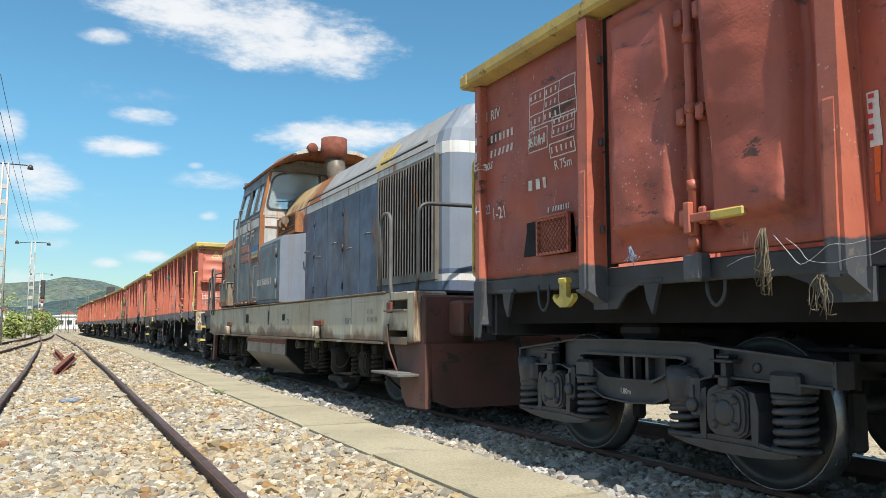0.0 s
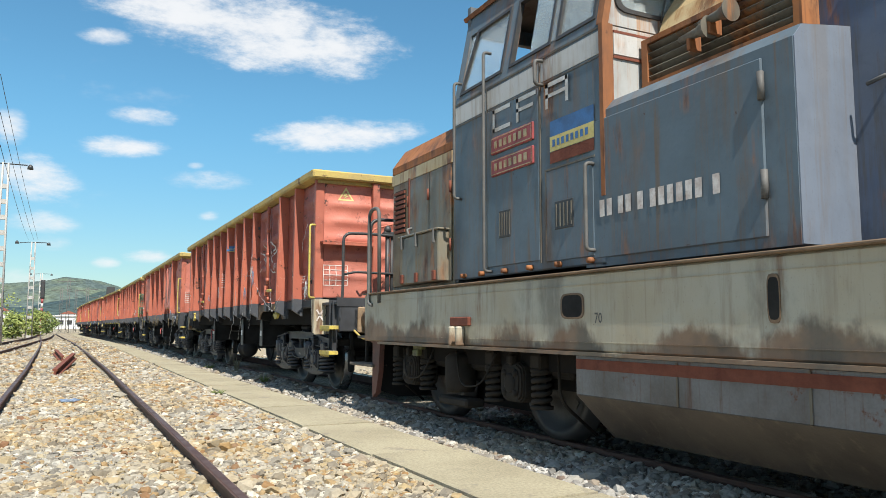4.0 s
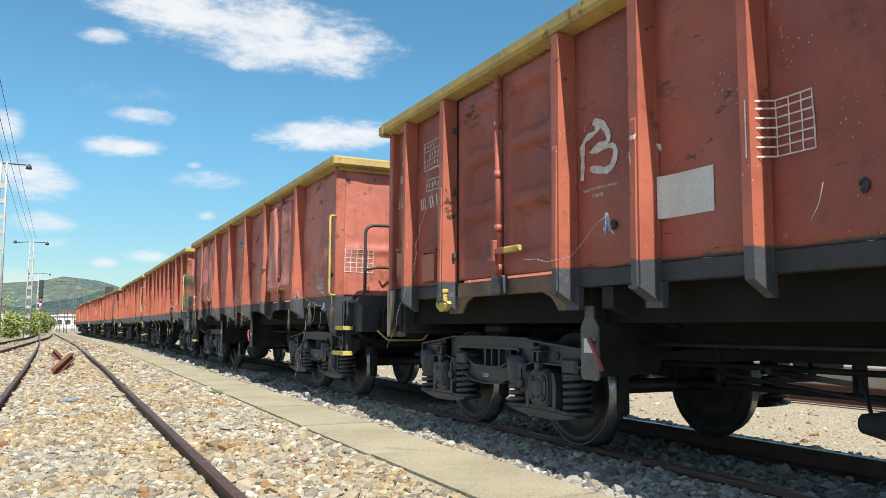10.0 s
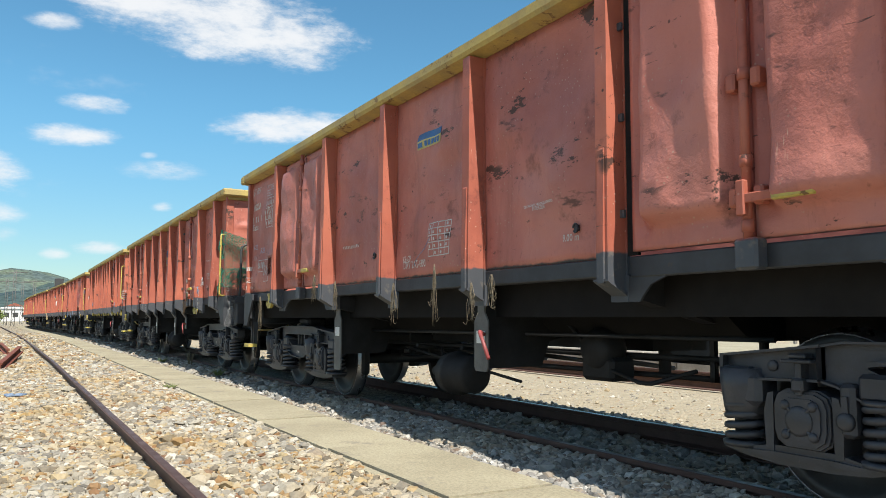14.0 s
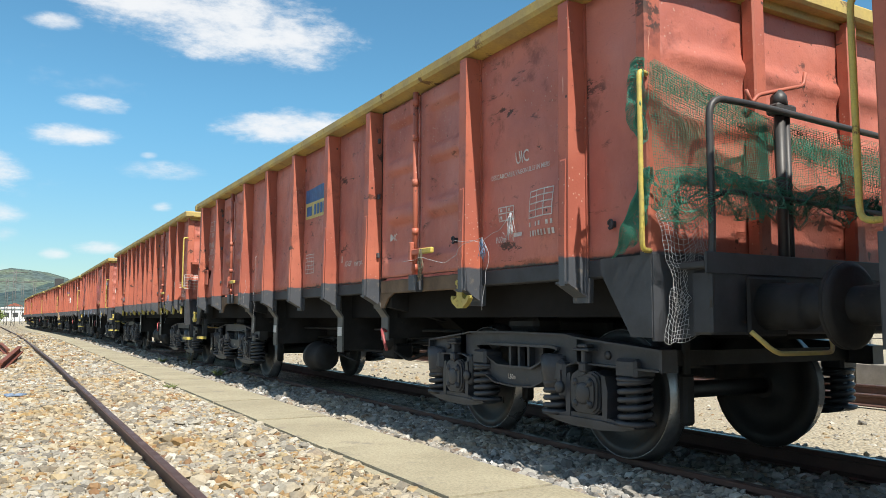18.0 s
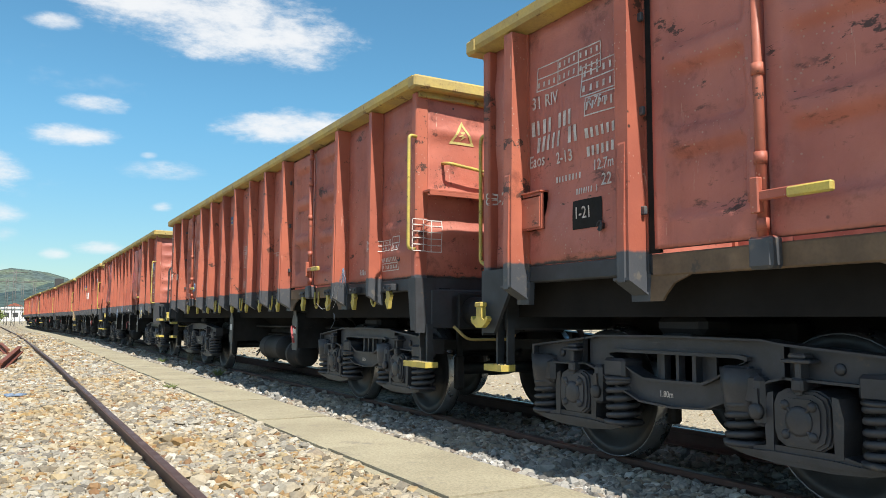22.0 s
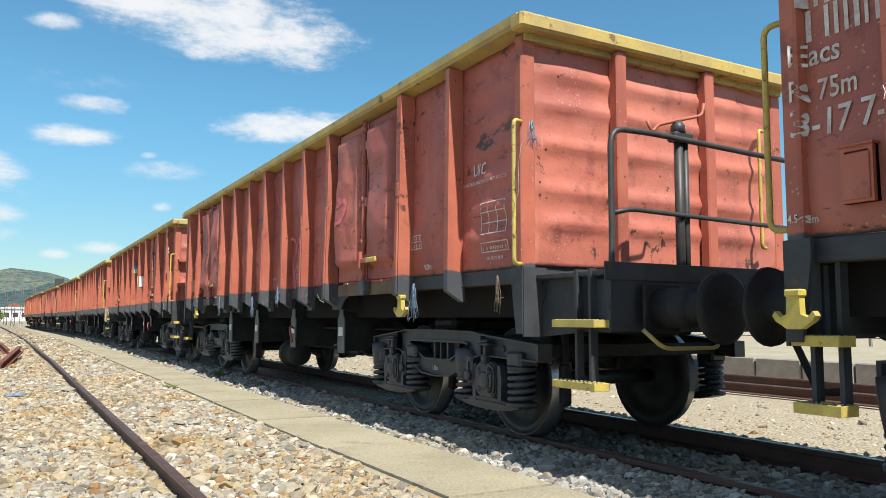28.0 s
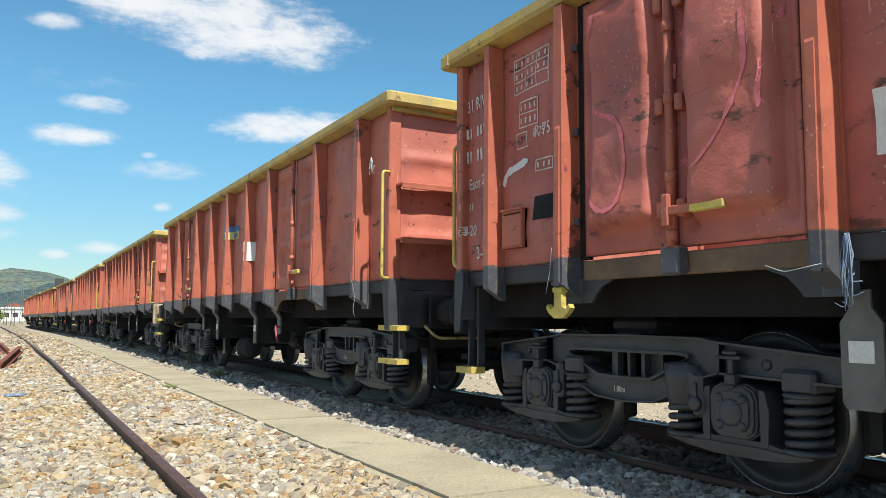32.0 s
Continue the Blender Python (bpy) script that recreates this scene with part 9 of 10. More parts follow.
    stroke([(0.0, 0.0), (-0.15, -0.18), (-0.19, -0.72), (-0.03, -0.97), (0.23, -0.77), (0.41, -0.44), (0.39, -0.17)], 0.0285, PINK, wf, (-1.56, 3.45, 2.7), jitter=0.5)
    stroke([(0.0, 0.0), (-0.05, -0.21), (-0.11, -0.45), (0.0, -0.61)], 0.0285, PINK, wf, (-1.56, 2.9, 2.5), jitter=0.5)
    bars(wf, 5.94, 2.45, 0.41, 0.1, 7, 1, CHALK, -1.525)
    bars(wf, 5.94, 2.25, 0.38, 0.12, 7, 1, CHALK, -1.525)
    bars(wf, 5.94, 1.86, 0.11, 0.07, 3, 1, CHALK, -1.525)
    table(wf, 5.26, 2.65, 0.46, 0.27, 3, 3, CHALK, -1.525)
    table(wf, 5.17, 2.38, 0.22, 0.2, 2, 1, CHALK, -1.525)
    table(wf, 5.22, 2.23, 0.15, 0.12, 1, 1, CHALK, -1.525)
    lettering('R 75', 0.124, CHALK, wf, (-1.525, 4.98, 2.28))
    table(wf, 4.98, 2.03, 0.19, 0.09, 1, 1, CHALK, -1.525)
    flat_bars([(0, 0.22, 0, 0.17)], GAPM, wf, (-1.525, 4.98, 1.68), name='dark_label')
    stroke([(0.0, 0.0), (0.06, 0.1), (0.3, 0.15)], 0.05, PAPER, wf, (-1.525, 5.37, 1.98), jitter=0.5)
    flat_bars([(0, 0.56, 0, 0.29)], PAPER, wg, (-1.525, -0.64, 1.86), name='paper_notice')
    flag(wg, 0.51, 2.29, 0.76, 0.22)
    lettering('DESCARCAREA VAGONULUI IN MERS INTERZISA', 0.0365, CHALK, wf, (-1.525, -5.225, 2.05))
    lettering('REV SRS 17.09.19', 0.037, CHALK, wf, (-1.525, -5.57, 1.44))
    lettering('9.00m', 0.069, CHALK, wf, (-1.525, -4.54, 1.42))
    lettering('DESCARCAREA VAGONULUI IN MERS', 0.027, CHALK, we, (-1.525, -1.62, 1.89))
    lettering('INTERZISA', 0.036, CHALK, we, (-1.525, -1.74, 1.85))
    lettering('9.00 m', 0.055, CHALK, we, (-1.525, -4.8, 1.44))
    lettering('REV SRS 06.17', 0.046, CHALK, we, (-1.525, -5.41, 1.47))
    lettering('DESCARCAREA VAGONULUI IN MERS', 0.028, CHALK, wc, (-1.525, -1.36, 1.78))
    lettering('INTERZISA', 0.041, CHALK, wc, (-1.525, -1.48, 1.75))
    lettering('REV SPC 31.10.18', 0.035, CHALK, wb, (-1.525, -5.35, 1.44))
    lettering('DESCARCAREA VAGONULUI IN MERS', 0.026, CHALK, wb, (-1.525, 2.56, 1.9))
    lettering('INTERZISA', 0.032, CHALK, wb, (-1.525, 2.45, 1.85))
    lettering('DESCARCAREA VAGONULUI IN MERS', 0.052, CHALK, wd, (-1.525, -4.37, 2.05))
    lettering('UIC', 0.124, CHALK, wd, (-1.525, -4.69, 2.13))
    table(wf, -5.51, 1.64, 0.35, 0.25, 3, 3, CHALK, -1.525, 0.0)
    table(wf, -5.5, 1.5, 0.38, 0.08, 1, 1, CHALK, -1.525, 0.0)
    bars(wf, -5.52, 1.52, 0.34, 0.03, 14, 1, CHALK, -1.525)
    table(wd, -4.87, 1.7, 0.3, 0.2, 4, 3, CHALK, -1.525, 0.0)
    bars(wd, -4.87, 1.64, 0.32, 0.04, 7, 1, CHALK, -1.525)
    bars(wd, -4.88, 1.57, 0.31, 0.05, 8, 1, CHALK, -1.525)
    flat_bars([(0, 0.11, 0, 0.03)], CHALK, wd, (-1.525, -4.65, 1.59), name='paint_dab')
    table(wb, -5.21, 1.62, 0.2, 0.1, 2, 2, CHALK, -1.525)
    table(wb, -5.53, 1.6, 0.14, 0.14, 1, 1, CHALK, -1.525)
    bars(wb, -5.28, 1.52, 0.37, 0.05, 16, 1, CHALK, -1.525)
    hatch(wa, 5.07, 1.51, 0.42, 0.28, True)
    flat_bars([(0, 0.21, 0, 0.27)], GAPM, wa, (-1.525, 5.29, 1.51), name='dark_label')
    hatch(wc, 4.91, 1.6, 0.38, 0.28, True)
    hatch(wd, 5.63, 1.62, 0.35, 0.26, False)
    hatch(wb, 5.81, 1.5, 0.27, 0.29, False)
    hatch(wb, 5.16, 1.41, 0.3, 0.31, False)
    hatch(we, 5.74, 1.5, 0.15, 0.25, False)
    hatch(wf, 5.35, 1.51, 0.26, 0.28, False)
    side_hook(wa, 4.65, 1.3, 0.81)
    side_hook(wc, 4.56, 1.32, 0.81)
    side_hook(wb, 4.59, 1.3, 0.81)
    side_hook(wb, -4.16, 1.28, 0.81)
    side_hook(wd, -4.05, 1.28, 0.89)
    side_hook(wf, 4.62, 1.18, 0.81)
    side_hook(we, 5.99, 1.11, 0.72)
    side_hook(wd, 6.01, 1.1, 0.77)
    side_hook(wf, -4.24, 1.19, 0.80)
    table(wd, 5.38, 2.6, 0.68, 0.18, 2, 3, CHALK, -1.525)
    table(wd, 4.89, 2.44, 0.32, 0.21, 2, 1, CHALK, -1.525)
    table(wd, 4.84, 2.3, 0.28, 0.13, 1, 1, CHALK, -1.525)
    lettering('R 75m', 0.083, CHALK, wd, (-1.525, 4.81, 2.36))
    lettering('31 RIV', 0.124, CHALK, wd, (-1.525, 5.43, 2.48))
    bars(wd, 5.45, 2.29, 0.5, 0.13, 8, 1, CHALK, -1.525)
    bars(wd, 5.45, 2.16, 0.56, 0.14, 9, 1, CHALK, -1.525)
    lettering('Eaos', 0.124, CHALK, wd, (-1.525, 5.47, 2.06))
    lettering('2-13', 0.110, CHALK, wd, (-1.525, 5.14, 2.04))
    bars(wd, 4.85, 2.16, 0.29, 0.08, 6, 1, CHALK, -1.525)
    bars(wd, 4.85, 2.04, 0.28, 0.08, 6, 1, CHALK, -1.525)
    lettering('12.7m', 0.097, CHALK, wd, (-1.525, 4.79, 1.94))
    lettering('22', 0.110, CHALK, wd, (-1.525, 4.7, 1.83))
    lettering('8-20', 0.138, CHALK, wd, (-1.525, 5.95, 1.85))
    bars(wd, 5.16, 1.91, 0.27, 0.05, 8, 1, CHALK, -1.525)
    bars(wd, 4.97, 1.8, 0.25, 0.05, 10, 1, CHALK, -1.525)
    flat_bars([(0, 0.28, 0, 0.19)], GAPM, wd, (-1.525, 4.98, 1.57), name='stencil_plate')
    lettering('1-21', 0.110, CHALK, wd, (-1.525, 4.96, 1.64))
    lettering('22 300 kg', 0.138, CHALK, wc, (-1.525, 4.86, 2.54))
    lettering('24.0t', 0.083, CHALK, wc, (-1.525, 4.85, 2.48))
    lettering('12.8m', 0.083, CHALK, wc, (-1.525, 5.11, 2.55))
    lettering('36.0m²', 0.083, CHALK, wc, (-1.525, 5.11, 2.35))
    lettering('68.4m³', 0.097, CHALK, wc, (-1.525, 4.85, 2.35))
    lettering('CUTIA DE', 0.041, CHALK, wc, (-1.525, 4.76, 1.96))
    lettering('ETICHETE', 0.041, CHALK, wc, (-1.525, 4.76, 1.92))
    lettering('Eaos', 0.138, CHALK, wa, (-1.525, 6, 2.31))
    lettering('1-21', 0.138, CHALK, wa, (-1.525, 5.79, 1.87))
    lettering('36.0m²', 0.110, CHALK, wa, (-1.525, 5.2, 2.35))
    lettering('72', 0.097, CHALK, wa, (-1.525, 5.16, 2.45))
    lettering('Eaos', 0.124, CHALK, wb, (-1.525, 5.87, 2.23))
    lettering('7-23', 0.124, CHALK, wb, (-1.525, 5.74, 1.95))
    table(wb, 5.23, 2.52, 0.42, 0.29, 3, 3, CHALK, -1.525)
    table(wb, 5.12, 2.3, 0.29, 0.22, 2, 1, CHALK, -1.525)
    bars(wb, 5.85, 2.67, 0.21, 0.09, 5, 1, CHALK, -1.525)
    bars(wb, 5.86, 2.5, 0.32, 0.11, 7, 1, CHALK, -1.525)
    bars(wb, 5.87, 2.32, 0.31, 0.09, 7, 1, CHALK, -1.525)
    bars(wb, 5.31, 2.14, 0.46, 0.14, 8, 1, CHALK, -1.525)
    lettering('31 RIV', 0.138, CHALK, wf, (-1.525, 5.92, 2.67))
    lettering('Eaos', 0.124, CHALK, wf, (-1.525, 5.91, 2.03))
    lettering('2-18', 0.110, CHALK, wf, (-1.525, 5.7, 2.05))
    lettering('8-20', 0.124, CHALK, wf, (-1.525, 5.95, 1.65))
    lettering('3-22', 0.138, CHALK, wf, (-1.525, 5.77, 1.46))
    lettering('R 75', 0.083, CHALK, wf, (-1.525, 4.99, 2.29))
    flat_bars([(0, 0.06, 0, 0.25)], PAPER, wa, (-1.525, 2.37, 1.78), name='hazard_label')
    flat_bars([(0, 0.03, 0, 0.12)], HAZARD, wa, (-1.53, 2.35, 1.66), name='orange_placard')
    flat_bars([(0, 0.02, 0, 0.12)], HAZARD, wa, (-1.53, 2.35, 1.53), name='orange_placard')
    flat_bars([(0, 0.03, 0, 0.02)], REDW, wa, (-1.532, 2.36, 2), name='label_stripe')
    flat_bars([(0, 0.02, 0, 0.03)], REDW, wa, (-1.532, 2.36, 1.95), name='label_stripe')
    flat_bars([(0, 0.03, 0, 0.02)], REDW, wa, (-1.532, 2.37, 1.91), name='label_stripe')
    flat_bars([(0, 0.03, 0, 0.02)], REDW, wa, (-1.532, 2.37, 1.86), name='label_stripe')
    flat_bars([(0, 0.02, 0, 0.03)], REDW, wa, (-1.532, 2.37, 1.81), name='label_stripe')
    table(wb, -1.34, 1.56, 0.37, 0.3, 4, 4, CHALK, None)
    table(wc, -1.34, 1.69, 0.41, 0.31, 5, 5, CHALK, None)
    table(we, -1.53, 1.6, 0.34, 0.3, 5, 3, CHALK, None)
    for p, q in (((0.0, 0.0), (0.10, 0.16)), ((0.0, 0.16), (0.10, 0.0))):
        stroke([p, q], 0.018, CHALK, wb, (-1.44, -HL - 0.028, 1.05), END_TURN, jitter=0.4)
    warning(wb, -1.01, 2.82, 0.2)
    warning(we, -0.97, 2.65, 0.23)


# ---- twine, frayed tufts and nets caught on the wagons ----
def twine(w, pts, material, r):
    """A loose string through points (along, height) just off the side."""
    rnd = random.Random(int(abs(pts[0][0]) * 1000) + len(pts))
    p3 = []
    for (ya, za), (yb, zb) in zip(pts, pts[1:]):
        n = max(1, int(math.hypot(yb - ya, zb - za) / 0.07))
        sag = 0.12 * abs(yb - ya) * (1 if abs(yb - ya) > abs(zb - za) else 0.3)
        for k in range(n):
            u = k / n
            p3.append((-1.585 + rnd.uniform(-0.02, 0.02), ya + (yb - ya) * u + (rnd.gauss(0, 0.010) if k else 0), za + (zb - za) * u - sag * 4 * u * (1 - u) * 0.25 + (rnd.gauss(0, 0.007) if k else 0)))
    p3.append((-1.585, *pts[-1]))
    part("twine", Shape().tube(rounded(p3, 0.03, 2), r * 0.33, 4), material, w, "loose pale twine" if material == STRING else "")


def tuft(w, y, z, ln, material, n):
    """A frayed bundle of strands that hangs and curls."""
    rnd, s = random.Random(int(abs(y) * 1000) + n), Shape()
    for k in range(n + 6):
        a, b = rnd.gauss(0, 0.013), rnd.uniform(-0.02, 0.02)
        q = [(-1.575, y + a * 0.4, z + 0.015)]
        for m in (0.3, 0.6, 1.0):
            q.append((-1.575 + b * m + rnd.gauss(0, 0.008), y + a * (0.8 + m) + rnd.gauss(0, 0.012), z - ln * m * (0.6 + 0.5 * rnd.random())))
        if k % 5 == 0:
            q.append((q[-1][0], q[-1][1] + rnd.choice((-1, 1)) * 0.05, q[-1][2] + rnd.uniform(0.0, 0.06)))
        s.tube(rounded(q, 0.03, 2), 0.0018 if k % 4 else 0.003, 4)
    part("frayed_tuft", s, material, w, "frayed hanging bundle of twine and straw")


def net(w, x0, x1, y, z0, z1, nx, nz, sag, seed, wrap):
    """A torn plastic net across the wagon's end, as crossing strands."""
    rnd, s = random.Random(seed), Shape()

    def p(i, j):
        u, v = i / nx, j / nz
        x = x0 + (x1 - x0) * u
        z = z0 + (z1 - z0) * v - sag * math.sin(math.pi * u) * (0.4 + v) + 0.05 * noise.noise((x * 3, v * 4, seed))
        yy = y - 0.10 * math.sin(math.pi * u) - 0.08 * noise.noise((x * 2.5, v * 5, seed + 5))
        if u < wrap:
            yy += 0.0
        return (x, yy, z)
    for i in range(nx + 1):
        s.tube([p(i, j) for j in range(nz + 1) if rnd.random() > 0.04 or j in (0, nz)], 0.0024, 3, caps=False)
    for j in range(nz + 1):
        s.tube([p(i, j) for i in range(nx + 1)], 0.0024, 3, caps=False)
    return s


def net_sheet(top, foot, nx, nz, r, crumple, seed, s=None, skew=0.0):
    """A hanging net between two edge lines, as crossing strands."""
    s = s or Shape()

    def edge(pts, u):
        k = min(len(pts) - 2, int(u * (len(pts) - 1)))
        f = u * (len(pts) - 1) - k
        return Vector(pts[k]).lerp(Vector(pts[k + 1]), f)

    def p(i, j):
        v = j / nz
        u = i / nx
        q = edge(top, u).lerp(edge(foot, u), v)
        if skew:
            q.z += skew * 0.05 * math.sin(u * 9 + v * 4)
        w = min(1.0, 4 * v)
        a = q * 5
        d = Vector((noise.noise((a.x, a.y, a.z + seed)), noise.noise((a.x + 7, a.y, a.z + seed)), noise.noise((a.x, a.y + 9, a.z + seed))))
        b = q * 17
        d += 0.35 * Vector((noise.noise((b.x, b.y, b.z + seed)), noise.noise((b.x + 7, b.y, b.z + seed)), noise.noise((b.x, b.y + 9, b.z + seed))))
        return tuple(q + d * crumple * (0.25 + 0.75 * w))
    g = [[p(i, j) for j in range(nz + 1)] for i in range(nx + 1)]
    for i in range(nx + 1):
        s.tube(g[i], r, 3, caps=False)
    for j in range(nz + 1):
        s.tube([g[i][j] for i in range(nx + 1)], r, 3, caps=False)
    return s


def make_twine():
    twine(wb, [(-2.52, 2.02), (-2.25, 2.0), (-2.01, 1.9), (-1.83, 1.83)], STRING, 0.006)
    twine(wb, [(-2.57, 1.98), (-2.52, 1.7), (-2.47, 1.35), (-2.3, 0.92)], STRING, 0.006)
    twine(wb, [(-2.72, 1.77), (-3.14, 1.54), (-3.63, 1.36), (-4.08, 1.22), (-4.3, 1.28), (-4.48, 1.36), (-4.64, 1.52)], STRING, 0.006)
    twine(wb, [(-3.95, 1.55), (-3.98, 1.4), (-4.11, 1.2)], STRING, 0.008)
    twine(wb, [(4.65, 2.35), (5.02, 1.93), (5.16, 1.54), (5.82, 0.74)], STRING, 0.006)
    tuft(wb, -2.53, 2, 0.3, BSTRING, 8)
    tuft(wb, -5.99, 1.6, 0.25, STRING, 10)
    twine(wb, [(-6.04, 2.43), (-5.96, 2.35), (-5.87, 2.21), (-5.8, 2.04)], STRING, 0.007)
    twine(wb, [(-1.86, 1.71), (-1.78, 1.62), (-1.8, 1.48), (-1.72, 1.36), (-1.7, 1.18), (-1.59, 0.97), (-1.5, 0.81), (-1.4, 0.71)], STRING, 0.008)
    twine(wb, [(-1.12, 1.69), (-1.04, 1.43), (-0.94, 1.25), (-0.85, 1.03), (-0.7, 0.87), (-0.5, 0.7)], STRING, 0.008)
    twine(wb, [(2.14, 1.69), (2.32, 1.6), (2.51, 1.45), (3.14, 1.48)], STRING, 0.006)
    tuft(wb, -1.86, 1.7, 0.22, BSTRING, 8)
    tuft(wb, 2.16, 1.69, 0.15, BSTRING, 6)
    twine(wb, [(0.58, 1.63), (0.66, 1.47)], STRING, 0.006)
    twine(wc, [(-6.21, 2.21), (-6.13, 2.04), (-6.02, 1.82), (-5.88, 1.6), (-5.74, 1.45), (-5.59, 1.32), (-5.43, 1.02)], STRING, 0.006)
    twine(wc, [(-5.29, 1.28), (-5.16, 1.06), (-5.08, 0.81), (-4.89, 0.57), (-4.78, 0.4), (-4.6, 0.18)], STRING, 0.007)
    twine(wc, [(-5.31, 1.25), (-5.2, 1.0), (-4.84, 0.67), (-4.73, 0.33)], STRING, 0.006)
    twine(wc, [(-4.65, 1.48), (-5.05, 1.36), (-5.4, 1.31), (-5.8, 1.25), (-6.05, 1.21)], STRING, 0.006)
    twine(wc, [(-5.85, 1.16), (-5.79, 1.05), (-5.77, 0.95)], STRING, 0.008)
    twine(wc, [(-5.7, 1.5), (-5.87, 1.41), (-6.03, 1.35)], STRING, 0.004)
    tuft(wc, -5.28, 1.29, 0.3, STRAW, 22)
    tuft(wc, -6.24, 1.35, 0.34, STRAW, 30)
    tuft(wc, -5.92, 1.27, 0.12, BSTRING, 8)
    tuft(wc, -4.62, 1.48, 0.16, BSTRING, 8)
    tuft(wc, -4.19, 1.23, 0.32, STRAW, 12)
    tuft(wc, 2.02, 1.38, 0.3, STRAW, 10)
    tuft(wc, 0.56, 1.3, 0.35, STRAW, 10)
    tuft(wc, -0.23, 1.43, 0.5, STRAW, 10)
    tuft(wc, 2.68, 1.48, 0.3, STRAW, 10)
    tuft(wc, -1.11, 1.3, 0.25, STRAW, 10)
    tuft(wc, -0.82, 1.25, 0.3, STRAW, 10)
    twine(wc, [(-0.16, 1.68), (-0.04, 1.59), (0.12, 1.45)], BSTRING, 0.007)
    twine(wc, [(4.86, 1.3), (4.9, 1.0), (4.93, 0.69), (5.12, 0.25)], STRAW, 0.006)
    tuft(wc, 4.87, 1.28, 0.45, STRAW, 16)
    twine(wd, [(-4.83, 1.72), (-4.74, 1.66), (-4.6, 1.62), (-4.47, 1.59), (-4.31, 1.59), (-4.01, 1.61)], STRING, 0.006)
    twine(wd, [(-4.46, 1.6), (-4.18, 1.58), (-3.89, 1.44), (-3.65, 1.48), (-3.43, 1.52), (-3.09, 1.5)], STRING, 0.006)
    twine(wd, [(-4.47, 1.59), (-4.53, 1.48), (-4.49, 1.33), (-4.44, 1.05)], STRING, 0.006)
    tuft(wd, -3.43, 1.58, 0.25, STRAW, 26)
    tuft(wd, -4.42, 1.58, 0.15, BSTRING, 8)
    tuft(wd, -4.81, 1.73, 0.2, STRING, 6)
    twine(wd, [(1.69, 1.91), (1.73, 1.4), (1.77, 0.81)], STRING, 0.004)
    twine(wd, [(2.18, 1.57), (2.29, 1.22)], STRING, 0.006)
    twine(we, [(-4.44, 1.34), (-4.32, 1.21), (-4.14, 1.1), (-3.94, 1.1), (-3.82, 1.16)], STRING, 0.006)
    twine(we, [(-4.42, 1.04), (-4.35, 0.95), (-4.29, 0.88)], BSTRING, 0.007)
    tuft(we, -4.6, 1.51, 0.18, BSTRING, 10)
    twine(we, [(-4.64, 1.48), (-4.43, 1.27), (-4.34, 1.1)], STRING, 0.006)
    twine(we, [(2.12, 1.66), (2.49, 1.42)], BSTRING, 0.006)
    tuft(we, 2.95, 1.65, 0.18, BSTRING, 10)
    tuft(wf, -0.63, 1.39, 0.25, BSTRING, 16)
    tuft(wf, 0.58, 1.29, 0.3, BSTRING, 10)
    tuft(wf, 2.6, 1.34, 0.3, BSTRING, 10)
    twine(wf, [(-2.17, 1.27), (-2.23, 1.21), (-2.39, 1.17)], STRING, 0.007)
    tuft(wf, -4.58, 1.28, 0.3, BSTRING, 14)
    tuft(wf, -5.91, 1.29, 0.25, STRAW, 10)
    twine(wf, [(-6.34, 2.35), (-6.2, 2.08), (-6.17, 1.88), (-6.1, 1.65)], STRING, 0.006)
    tuft(wf, -6.33, 2.35, 0.2, BSTRING, 10)
    twine(wf, [(4.61, 1.45), (4.67, 1.3), (4.7, 1.15)], BSTRING, 0.007)
    twine(wf, [(3.01, 1.24), (2.83, 1.21), (2.72, 1.23)], STRING, 0.006)
    twine(wg, [(-4.66, 1.71), (-4.3, 1.47), (-4.22, 1.21)], BSTRING, 0.006)
    tuft(wg, -5.86, 2.59, 0.15, STRING, 8)
    twine(wg, [(-5.41, 1.48), (-5.51, 1.01)], STRING, 0.006)
    tuft(wa, 2.9, 1.45, 0.3, STRAW, 30)
    tuft(wa, 2.59, 1.2, 0.18, STRAW, 14)
    twine(wa, [(2.82, 1.42), (2.7, 1.26), (2.52, 1.35), (2.35, 1.35)], STRING, 0.005)
    twine(wa, [(2.89, 1.36), (3.03, 1.33), (3.13, 1.29)], STRING, 0.006)
    tuft(wa, 3.9, 1.45, 0.1, BSTRING, 6)
    twine(wa, [(2.76, 1.4), (2.64, 1.28), (2.49, 1.26), (2.23, 1.32)], STRING, 0.004)
    # green net over the front platform of one wagon, hung from the corner rail
    y = -HL - 0.06
    top = net_sheet(((-1.52, y, 2.47), (-0.85, y - 0.08, 2.27), (-0.3, y - 0.14, 2.22), (0.6, y - 0.16, 2.20), (1.35, y - 0.1, 2.24)), ((-1.50, y - 0.02, 1.80), (-0.9, y - 0.12, 1.80), (-0.3, y - 0.16, 1.80), (0.6, y - 0.16, 1.80), (1.35, y - 0.1, 1.85)), 150, 40, 0.0012, 0.02, 3)
    part("net", top, NETM, wd, "fine torn green plastic net")
    band = Shape()
